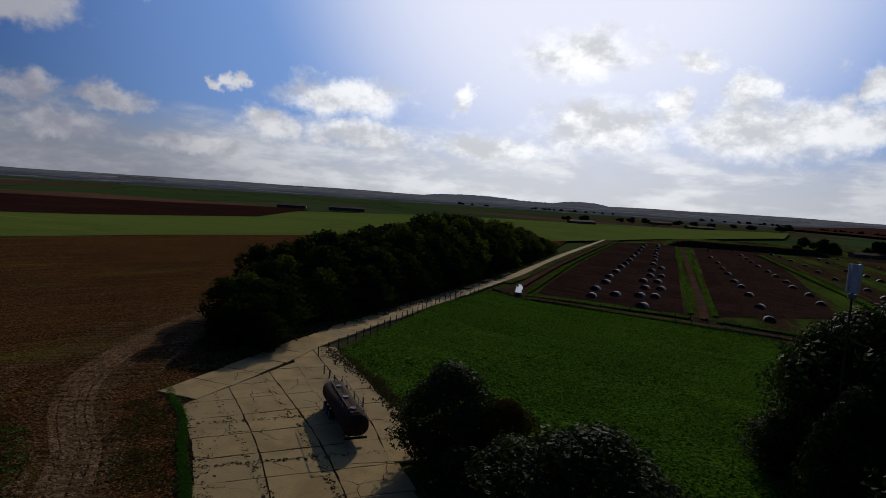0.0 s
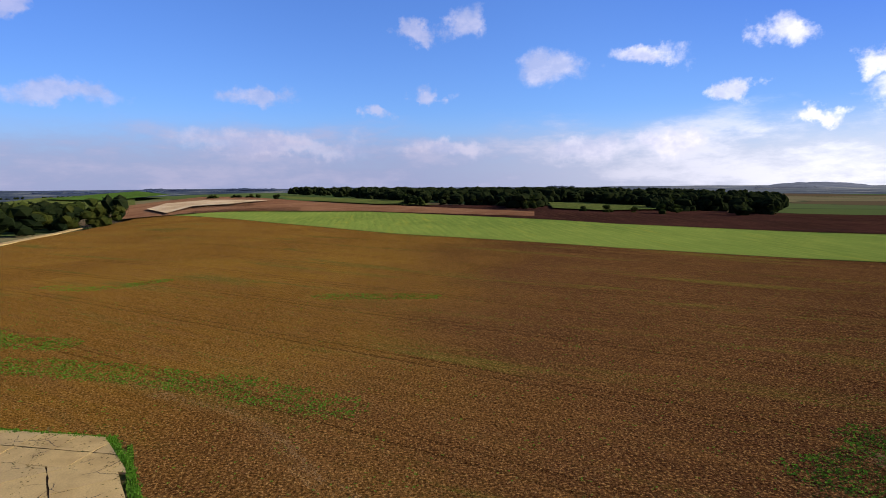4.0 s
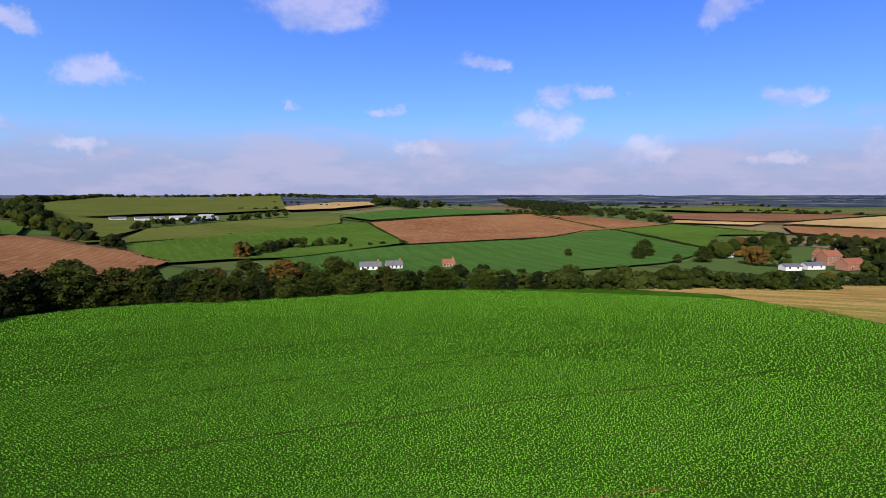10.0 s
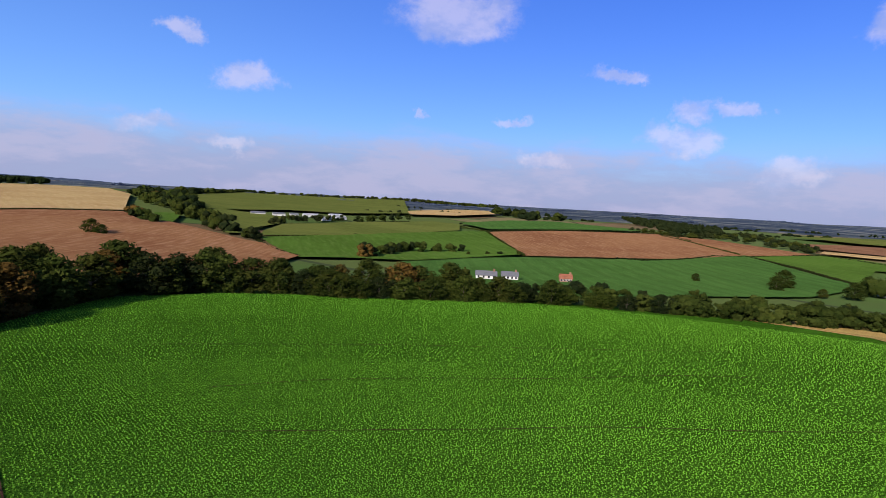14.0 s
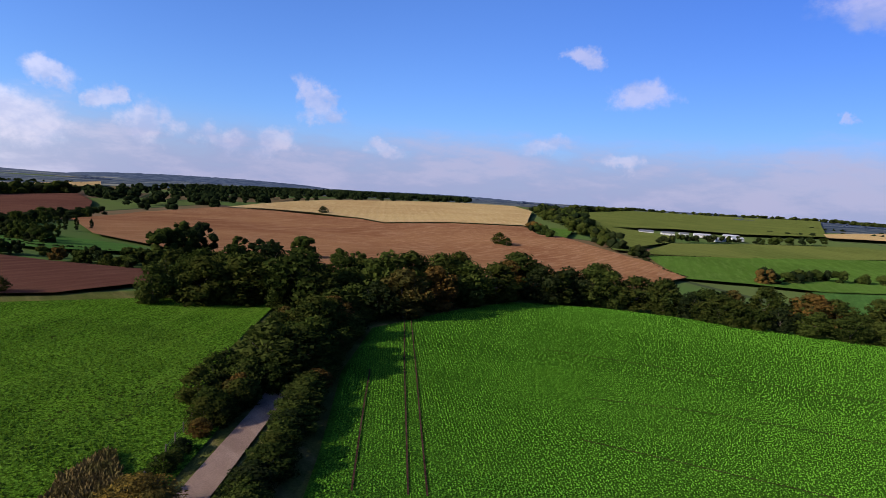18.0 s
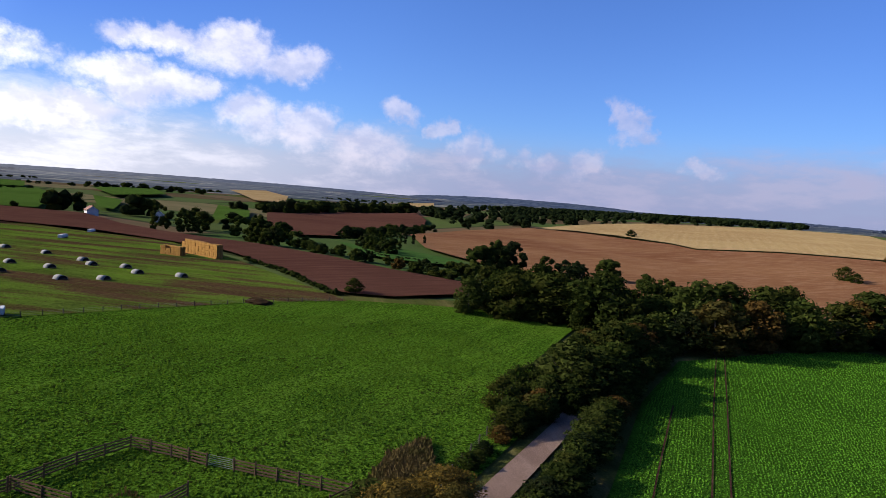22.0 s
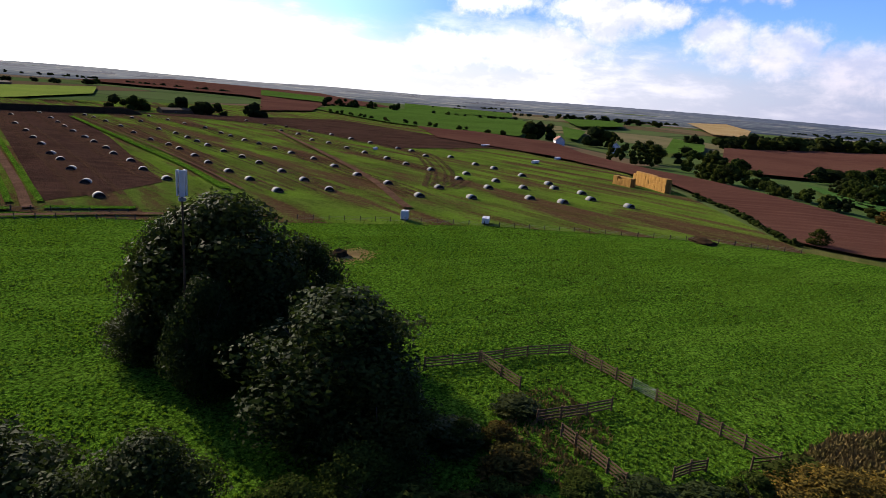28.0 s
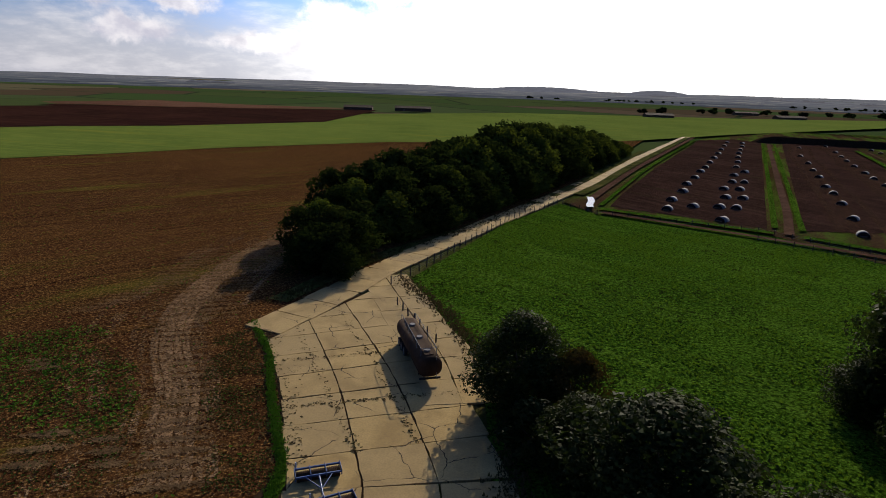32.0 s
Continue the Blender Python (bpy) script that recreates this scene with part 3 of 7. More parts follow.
def concrete_material():
    m, n = material("old_concrete_slab")
    p = where(n)
    o = n.add("ShaderNodeObjectInfo").outputs["Random"]
    fine = n.noise(p, 6.0, 6.0, 0.7)
    big = n.noise(p, 0.22, 5.0, 0.6, 0.5)
    c = n.mix(n.ramp(big, 0.35, 0.7), (0.345, 0.238, 0.090), (0.225, 0.148, 0.053))
    c = n.mix(n.math("MULTIPLY", o, 0.6), c, (0.245, 0.176, 0.080))
    wob = n.vmath("ADD", p, n.vmath("MULTIPLY", n.add("ShaderNodeTexNoise", {"Vector": p, "Scale": 0.8, "Detail": 5.0}).outputs["Color"], (0.9, 0.9, 0)))
    v = n.add("ShaderNodeTexVoronoi", {"Vector": wob, "Scale": 0.23}, voronoi_dimensions="2D", feature="DISTANCE_TO_EDGE")
    crack = n.math("MULTIPLY", n.ramp(v.outputs["Distance"], 0.012, 0.004), n.ramp(n.noise(p, 0.16, 3.0), 0.47, 0.54))
    stain = n.ramp(n.noise(p, 0.45, 6.0, 0.75, 0.8), 0.60, 0.75)
    c = n.mix(n.math("MULTIPLY", stain, 0.5), c, (0.069, 0.05, 0.03))
    c = n.mix(crack, c, (0.022, 0.017, 0.0099))
    c = n.mix(n.ramp(fine, 0.35, 0.7, 0, 0.35), c, (0.11, 0.08, 0.05))
    h = n.math("SUBTRACT", n.math("MULTIPLY", fine, 0.2), crack)
    finish(n, c, 0.95, height=h, bump=0.6, distance=0.05, spec=0.08)
    return m


MAT["concrete"] = concrete_material()


# ---- building helpers ----
def mesh_object(name, verts, faces, mat, parent=None, label="", smooth=False):
    me = bpy.data.meshes.new(name)
    me.from_pydata([tuple(v) for v in verts], [], [tuple(f) for f in faces])
    me.materials.append(mat)
    if smooth:
        me.shade_smooth()
    ob = new(name, me)
    if parent:
        ob.parent = parent
    if label:
        ob["label"] = label
    return ob


def part(name, bm, mat, parent=None, label="", smooth=False):
    me = bpy.data.meshes.new(name)
    bm.to_mesh(me)
    bm.free()
    me.materials.append(mat)
    if smooth:
        me.shade_smooth()
    ob = new(name, me)
    if parent:
        ob.parent = parent
    if label:
        ob["label"] = label
    return ob


def box(sx, sy, sz, at=(0, 0, 0), bevel=0.0, rot=None, bm=None):
    """A box of that size whose base's middle is at a place."""
    bm = bm or bmesh.new()
    m = Matrix.Translation(at) @ (rot or Matrix()) @ Matrix.Translation((0, 0, sz / 2)) @ Matrix.Diagonal((sx, sy, sz, 1))
    got = bmesh.ops.create_cube(bm, size=1, matrix=m)
    if bevel:
        edges = {e for v in got["verts"] for e in v.link_edges}
        bmesh.ops.bevel(bm, geom=list(edges), offset=bevel, segments=1, affect="EDGES")
    return bm


def rod(a, b, r1, r2=None, seg=8, bm=None):
    """A tapered round bar between two points."""
    bm = bm or bmesh.new()
    a, b = Vector(a), Vector(b)
    d = b - a
    m = Matrix.Translation((a + b) / 2) @ d.to_track_quat("Z", "Y").to_matrix().to_4x4()
    bmesh.ops.create_cone(bm, cap_ends=True, segments=seg, radius1=r1, radius2=r1 if r2 is None else r2, depth=d.length, matrix=m)
    return bm


def empty(name, at, turn=0.0, **tags):
    ob = new(name)
    ob.matrix_basis = pose(*at, 0, 0, turn)
    return tagged(ob, **tags)


# ---- ground sheet ----
def ground_sheet():
    radii = [0.0] + list(6.0 * 1.0635 ** np.arange(109))
    n = 288
    verts, faces = [(0, 0, -0.45)], []
    for r in radii[1:]:
        a = np.arange(n) * 2 * np.pi / n
        x, y = r * np.cos(a), r * np.sin(a)
        z = heights(x, y) - 0.45 - 0.0014 * np.maximum(0, r - 140)
        verts += list(zip(x, y, z))
    for k in range(n):
        faces.append((0, 1 + k, 1 + (k + 1) % n))
    for i in range(len(radii) - 2):
        b, c = 1 + i * n, 1 + (i + 1) * n
        faces += [(b + k, c + k, c + (k + 1) % n, b + (k + 1) % n) for k in range(n)]
    ob = mesh_object("ground", verts, faces, MAT["far"], smooth=True)
    return tagged(ob, "rolling farmland of hedged fields to the horizon", "ground", kind="structure")


ground_sheet()


def far_ring():
    """The furthest land and hills, one pale sheet all round with the haze painted in."""
    n, radii = 360, ((1700, -1), (2050, 0.4), (2500, 0.7), (2900, 1), (3400, 2), (4000, 3), (4590, 4))
    verts, faces = [], []
    for r, k in radii:
        a = np.arange(n) * 2 * np.pi / n
        x, y = r * np.cos(a), r * np.sin(a)
        roll = np.array([noise.noise((3.0 * math.cos(t), 3.0 * math.sin(t), k * 1.7)) + 0.5 * noise.noise((11.0 * math.cos(t), 11.0 * math.sin(t), k * 2.3)) for t in a])
        lift = -0.3 if k < 0 else 1.5 + 3.5 * min(1, k) + 0.0026 * r * roll * min(1, k)
        verts += list(zip(x, y, heights(x, y) - 0.45 - 0.0014 * (r - 140) + lift))
    for i in range(len(radii) - 1):
        faces += [(i * n + k, (i + 1) * n + k, (i + 1) * n + (k + 1) % n, i * n + (k + 1) % n) for k in range(n)]
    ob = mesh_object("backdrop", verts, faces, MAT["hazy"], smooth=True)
    for poly in ob.data.polygons:
        if poly.normal.z < 0:
            poly.flip()
    return tagged(ob, "hills along the whole horizon with haze painted in colour and glow", "backdrop", kind="structure")


far_ring()


def drape(name, outline, mat, layer=0, step=None, label="", category="field"):
    """A patch of one land use that follows the ground."""
    bm = bmesh.new()
    vs = [bm.verts.new((x, y, 0)) for x, y in outline]
    f = bm.faces.new(vs)
    bmesh.ops.triangulate(bm, faces=[f])
    xs, ys = [p[0] for p in outline], [p[1] for p in outline]
    mid = math.hypot(sum(xs) / len(xs), sum(ys) / len(ys))
    step = step or max(12.0, min(60.0, mid / 14))
    for lo, hi, axis in ((min(xs), max(xs), (1, 0, 0)), (min(ys), max(ys), (0, 1, 0))):
        k = max(1, int((hi - lo) / step))
        k = min(k, 40)
        for i in range(1, k):
            c = lo + (hi - lo) * i / k
            bmesh.ops.bisect_plane(bm, geom=bm.verts[:] + bm.edges[:] + bm.faces[:], dist=1e-4, plane_co=(c * axis[0], c * axis[1], 0), plane_no=axis)
    co = np.array([v.co[:2] for v in bm.verts])
    z = heights(co[:, 0], co[:, 1])
    r = np.hypot(co[:, 0], co[:, 1])
    for v, zz, rr in zip(bm.verts, z, r):
        v.co.z = zz + (0.012 + 0.0005 * rr) * layer
    bmesh.ops.recalc_face_normals(bm, faces=bm.faces[:])
    for f in bm.faces:
        if f.normal.z < 0:
            f.normal_flip()
    ob = part(name, bm, mat, smooth=True)
    return tagged(ob, label, category, kind="structure")


drape("verge", [(170 * math.cos(i * math.pi / 12), 170 * math.sin(i * math.pi / 12)) for i in range(24)], MAT["rough"], -2.5, 10, "rough grass verge with dry stalks", "verge")
STRIP_LOW = [(-548.6, -119.6), (-304.9, 40.4), (-218.4, 117.9), (-148.2, 202.8)]
STRIP_LOW_EAST = [(-166.3, 190.2), (-138.3, 213.4), (-109.6, 248.5), (-49.8, 305.0), (41.1, 341.9), (95.1, 386.7)]
STRIP_HIGH = [(-640.4, -78.1), (-436.7, 99.0), (-324.6, 175.4), (-224.8, 306.3)]
STRIP_HIGH_EAST = [(-253.2, 292.4), (-183.2, 339.2), (-117.6, 435.1), (-118.3, 577.1), (18.9, 730.0)]
drape("field", [(-25.9, 64.0), (-19.0, 51.6), (-14, 39), (-18, 22), (-30, 2), (-47.1, -13.8), (-63.1, -18.3), (-75.2, -41.6), (-86.4, -69.5), (-104.7, -98.3), (-123.7, -112.2), (-157.7, -118.1), (-259.7, -141.6)] + [(-398.8, -160.9), (-610.6, -129.8)] + STRIP_LOW + STRIP_LOW_EAST[1:] + [(30.6, 199.9)], MAT["brown"], 1, 14, "brown sown field with green weed streaks")
drape("field", STRIP_LOW + STRIP_LOW_EAST[1:] + [(186.8, 482.4), (432.0, 704.8), (586.6, 946.4), (317.9, 827.9)] + STRIP_HIGH_EAST[::-1] + STRIP_HIGH[::-1], MAT["strip"], 2, 40, "long strip of young green crop")
drape("field", STRIP_HIGH + STRIP_HIGH_EAST[1:4] + [(-120.0, 659.0), (-288.1, 536.3), (-373.3, 492.5)] + [(-350.3, 476.5), (-380.4, 299.4), (-446.5, 172.7), (-611.8, 60.2), (-961.7, -155.2), (-581.8, -163.0)], MAT["ploughed"], 3, 40, "dark ploughed field")
drape("field", [(-544.8, -152.7), (-754.6, -122.1), (-491.8, 48.1), (-392.6, 151.8), (-440.5, 170.2), (-595.8, 58.6), (-1007.8, -162.5), (-841.1, -228.5)], MAT["tilled"], 4, 40, "red brown tilled field on the rise")
drape("field", [(-371.3, 504.5), (-401.2, 528.6), (-366.3, 657.4), (-269.6, 645.2), (-130.2, 680.1), (-243.7, 556.2)], MAT["pink"], 3, 50, "pale tilled field")
drape("field", [(90.1, -169.0), (63.1, -180.9), (33.6, -205.9), (-3.2, -217.7), (-45.5, -225.5), (-82.4, -205.1), (-126.2, -173.3), (-132.0, -141.2), (-140.7, -128.8)] + [(-95.7, -98.3), (-84.6, -81.4), (-70.4, -57.6), (-52.3, -43.7), (-42.2, -31.7), (-10, -12), (8, -14), (42.2, -21.7), (55.3, -31.6), (80.4, -49.3), (104.6, -71.1)] + [(115.0, -104.0), (121.6, -131.8), (108.0, -155.7)], MAT["crop"], 1, 14, "leafy bright green root crop in rows")
drape("field", [(-45.0, -223.3), (-81.5, -203.0), (-123.9, -170.2), (-130.0, -139.1), (-138.6, -126.9)] + [(-105.7, -103.3), (-123.8, -115.2), (-157.7, -121.0)] + [(-287.8, -156.8), (-316.9, -180.1), (-360.4, -240.6)] + [(-259.3, -229.3), (-188.4, -214.7), (-152.5, -227.5)] + [(-159.7, -235.3), (-93.7, -233.2), (-57.9, -231.3)], MAT["gold"], 2, 16, "pale cut stubble with straw swaths")
FIELD_COUNT = itertools.count()


def far_field(mat, outline, label):
    """A field beyond the plateau; later ones lie a little above earlier ones."""
    drape("field", outline, mat, 2 + 0.15 * next(FIELD_COUNT), None, label)


far_field(MAT["emerald"], [(118.4, -367.7), (101.4, -408.8), (54.7, -472.2), (-48, -547), (-90, -613), (-156, -678), (-168, -485), (-181.0, -458.2), (-114.6, -362.5), (5.1, -243.0), (47.5, -230.1), (88.0, -278.7)], "bright green crop beyond the trees")
far_field(MAT["tilled"], [(128, -738), (54, -840), (-89, -953), (-117, -807), (-149, -674), (-60, -569), (51.9, -485.5), (91, -628)], "bare red brown field on the far slope")
far_field(MAT["tilled"], [(-94, -922), (-152, -878), (-231, -726), (-155, -671), (-146, -677)], "red brown field behind a hedge")
far_field(MAT["pasture"], [(-155, -664), (-234, -724), (-267, -705), (-297, -597), (-237, -596), (-176.7, -462.2), (-173, -587)], "green pasture behind a hedge")
far_field(MAT["pink"], [(-275, -926), (-349, -992), (-512, -994), (-651, -985), (-406, -772), (-323, -771), (-263, -814)], "pinkish tilled field")
far_field(MAT["tan"], [(-242, -748), (-258, -786), (-317, -756), (-348, -740), (-318, -706)], "pale stubble strip")
far_field(MAT["tan"], [(-362, -727), (-605, -916), (-652, -809), (-557, -449), (-522, -444), (-494, -573), (-442, -644)], "golden stubble field")
far_field(MAT["tilled"], [(-344, -691), (-431, -628), (-493, -561), (-495, -523), (-418, -463), (-356, -421), (-354, -516), (-314, -611)], "red brown tilled field above the farm")
far_field(MAT["pasture"], [(-413, -457), (-487, -506), (-494, -413), (-367.6, -329.9), (-329.9, -330.1), (-348, -408)], "green paddock")
far_field(MAT["emerald"], [(-223.0, -331.8), (-268.0, -332.4), (-286.6, -314.3), (-338.0, -354.1), (-342, -404), (-307, -399)], "green paddock by the farm")
far_field(MAT["pasture"], [(-788, -977), (-1043, -1046), (-1035, -851), (-696, -661), (-656, -733), (-682, -846)], "pale green field")
far_field(MAT["pink"], [(-689, -643), (-925, -707), (-880, -603), (-636, -435), (-642, -518)], "pinkish tilled field")
far_field(MAT["pasture"], [(-1026, -770), (-1058, -687), (-795, -418), (-649, -383), (-701, -476)], "green field")
far_field(MAT["tan"], [(-1087, -705), (-959, -467), (-840, -425), (-890, -536)], "golden stubble field")
far_field(MAT["olive"], [(-1069, -521), (-1810, -702), (-1930, -498), (-856, -219), (-830, -254), (-947, -407)], "grey green far field")
far_field(MAT["olive"], [(-338, -1209), (-629, -1462), (-620, -1257), (-637, -928), (-401, -1056)], "pale green strip")
far_field(MAT["olive"], [(677, -868), (1428, -2251), (1335, -2562), (1070, -3322), (344, -1106), (388, -895), (441, -813), (441, -723), (456, -647)], "hill pasture with scattered bushes")
far_field(MAT["olive"], [(474, -666), (408, -669), (370, -669), (327, -592), (298, -480), (277, -436), (282, -422), (348, -498)], "olive pasture below the hill farm")
far_field(MAT["olive"], [(284, -481), (320, -579), (292, -708), (250, -782), (226, -836), (182, -818), (158, -715), (261, -437)], "pale green field behind a hedge")
far_field(MAT["pasture"], [(253.7, -424.9), (223, -571), (158, -696), (129, -727), (54.5, -488.7), (114.3, -372.6), (146.8, -358.6), (169.0, -327.0), (227.1, -392.0)], "green crop behind a hedge")
far_field(MAT["emerald"], [(187, -842), (150, -1088), (77, -1188), (-96, -1026), (55, -852), (132, -765)], "green crop behind a hedge")
far_field(MAT["tan"], [(389, -1231), (399, -1740), (328, -1864), (237, -1466), (262, -1145), (325, -1046)], "pale stubble on the hill")
far_field(MAT["pasture"], [(434, -523), (418, -546), (351, -447), (365, -450)], "small paddock between trees")
far_field(MAT["tilled"], [(520, -80), (622, -152), (710, -257), (665, -307), (547, -351), (493, -342), (485, -422), (444, -494), (372, -434), (356, -448), (308, -425), (247.6, -392.9), (226.5, -386.1), (174.2, -338.1), (140.4, -229.1), (147.1, -142.4), (170.8, -113.4), (220.2, -93.5), (271.0, -87.3), (319.6, -79.0), (381.5, -69.3)], "broad red brown field with a few dark trees")
far_field(MAT["tan"], [(714, -270), (911, -460), (978, -563), (984, -776), (959, -860), (878, -939), (698, -792), (454, -507), (497, -432), (506, -351), (561, -359), (644, -341), (698, -307)], "wide golden stubble field on the hill")
far_field(MAT["umber"], [(770, 59), (919, -25), (996, -162), (781, -141), (652, -115), (614, -64), (424.1, -15.2), (410.1, 14.6), (572, 44)], "umber tilled field in the valley")
far_field(MAT["umber"], [(493, 306), (489, 267), (475, 210), (465.2, 158.2), (390.0, 113.2), (350.9, 78.0), (327.5, 52.9), (305.2, 27.6), (250.6, -9.6), (226.4, -29.3), (205.4, -55.0), (176.1, -47.7), (162.4, -22.0), (164.7, -10.5), (167.5, -5.3), (207.2, 10.3), (237.7, 25.4), (261.9, 38.0), (295.9, 71.2), (331.2, 112.3), (340.1, 149.7), (359.0, 203.5)], "long umber tilled field beyond a hedge")
far_field(MAT["emerald"], [(368.1, -13.0), (333.0, -29.8), (344.3, -48.9), (292.8, -72.8), (263.7, -66.0), (266.4, -31.5), (287.7, -20.9)], "bright green strip between trees")
far_field(MAT["pasture"], [(600, 519), (759, 620), (902, 591), (925, 371), (775, 295), (490, 198), (464, 253), (474, 316), (528, 407)], "pale green field with a row of trees")
far_field(MAT["pasture"], [(1234, 1256), (1143, 960), (847, 712), (858, 874)], "pale green field")
far_field(MAT["pasture"], [(1260, 811), (1232, 519), (977, 412), (874, 563)], "pale green field behind woods")
far_field(MAT["umber"], [(836, 852), (767, 645), (534, 466), (439, 448)], "reddish bare field")
far_field(MAT["pasture"], [(1188, 394), (1439, 354), (1104, 250), (915, 277)], "green paddock among trees")
far_field(MAT["pasture"], [(858, 283), (769, 221), (559, 168), (582, 188)], "green paddock among trees")
far_field(MAT["pasture"], [(860, 130), (780, 81), (637, 66), (516, 84)], "green paddock among trees")
far_field(MAT["tan"], [(1875, 252), (2173, 174), (1576, 72), (1139, 57), (1142, 110)], "small pale field on the far side")
far_field(MAT["tan"], [(1374, -134), (1768, -338), (1368, -262), (1138, -117)], "thin pale field before the wood")
far_field(MAT["olive"], [(-841, -39), (-749, 47), (-669, 103), (-546, 115), (-578, 64), (-748, -21)], "olive strip before the dark wood")
far_field(MAT["olive"], [(-564, 232), (-553, 289), (-522, 357), (-455, 312), (-431.7, 226.5), (-466, 196)], "pale strip before the dark wood")
far_field(MAT["pasture"], [(-1541, -592), (-2401, -604), (-1359, -277), (-1146, -331)], "far green field")
far_field(MAT["chalk"], [(-665, -160), (-761, -162), (-765, -120), (-712, -39), (-626, -75), (-628, -110), (-542, -115)], "pale chalky bare ground on the rise")
# meadow and pig fields
MEADOW_EDGE = [(-11.1, 84.6), (5.4, 130.3), (19.2, 155.1), (26.7, 144.0), (59.4, 132.7), (75.1, 113.2)] + [(73.1, 108.2), (113.6, 71.2), (124.6, 56.7), (150.1, 12.6), (156.1, -9.0)]
drape("field", MEADOW_EDGE + [(151.2, -41.2), (134.5, -63.6)] + [(100.3, -39.2), (72.2, -29.4), (56.1, -16.6), (45.1, -8.6), (36, -4), (10, 20), (2, 30), (1.0, 50.0), (-6.0, 72.0)], MAT["grass"], 1, 12, "grazed green meadow")
PIG_EDGE = [(148.7, 12.4), (154.6, -8.9), (231.1, 27.5), (295.5, 67.1), (344.4, 146.5), (519.7, 291.2), (640.9, 422.2), (588.7, 555.2), (317.2, 459.2), (251.0, 542.2)] + [(146.4, 426.5), (95.3, 336.7), (20.2, 157.8), (26.5, 142.7), (58.8, 131.6)] + [(72.5, 107.3), (123.5, 56.1)]
drape("field", PIG_EDGE, MAT["pig"], 2, 14, "trampled outdoor pig pasture")
drape("field", [(31.5, 153.4), (46.7, 144.5), (62.2, 135.0), (91.1, 205.2), (170.9, 399.0), (164.2, 424.4), (132.5, 399.5), (62.9, 234.9), (37.6, 170.9)], MAT["mud"], 3, 14, "rooted bare brown paddock")
drape("field", [(70.0, 134.6), (84.6, 135.5), (104.6, 142.3), (158.6, 248.7), (250.0, 448.3), (183.8, 399.4), (99.1, 202.5)], MAT["mud"], 3, 14, "rooted bare brown paddock")
drape("field", [(272.3, 401.3), (449.2, 355.8), (344.4, 146.5), (262.2, 171.8), (312.4, 304.5)], MAT["mud"], 3, 16, "rooted bare brown paddock")
drape("field", [(742.7, 1282.8), (1620.9, 2126.3), (1620.2, 1380.6), (961.8, 634.3), (760.8, 694.1), (828.7, 894.5)], MAT["umber"], 3, 30, "distant tilled field")
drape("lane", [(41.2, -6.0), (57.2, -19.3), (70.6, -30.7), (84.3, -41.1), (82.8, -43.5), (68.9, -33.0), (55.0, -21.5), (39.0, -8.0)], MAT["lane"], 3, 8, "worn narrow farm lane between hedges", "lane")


# ---- trees ----
def leaf_cloud(rng, centres, radii, count, size, squash=0.8, sprays=False):
    """Folded leaf blades, or plain sprays for trees further off, scattered over the outside of many small clumps. Returns verts and faces."""
    centres, radii = np.asarray(centres, float), np.asarray(radii, float)
    pick = rng.choice(len(centres), count, p=radii ** 2 / (radii ** 2).sum())
    d = rng.normal(size=(count, 3))
    d /= np.linalg.norm(d, axis=1)[:, None]
    p = centres[pick] + d * (radii[pick] * rng.uniform(0.72, 1.08, count))[:, None] * np.array([1, 1, squash])
    nrm = d + rng.normal(size=(count, 3)) * 0.42
    nrm /= np.linalg.norm(nrm, axis=1)[:, None]
    a = np.cross(nrm, rng.normal(size=(count, 3)))
    a /= np.linalg.norm(a, axis=1)[:, None]
    b = np.cross(nrm, a)
    s = (size * rng.uniform(0.6, 1.35, count))[:, None]
    if sprays:
        v = np.stack([p - a * s, p + a * s * 0.6 + b * s * 0.75, p + a * s * 0.6 - b * s * 0.75], 1).reshape(-1, 3)
        return v, np.arange(count)[:, None] * 3 + [0, 1, 2]
    v = np.stack([p - a * s, p - b * s * 0.5 - nrm * s * 0.2, p + a * s, p + b * s * 0.5 - nrm * s * 0.2], 1).reshape(-1, 3)
    k = np.arange(count)[:, None] * 4
    f = np.concatenate([k + [0, 1, 2], k + [0, 2, 3]])
    return v, f


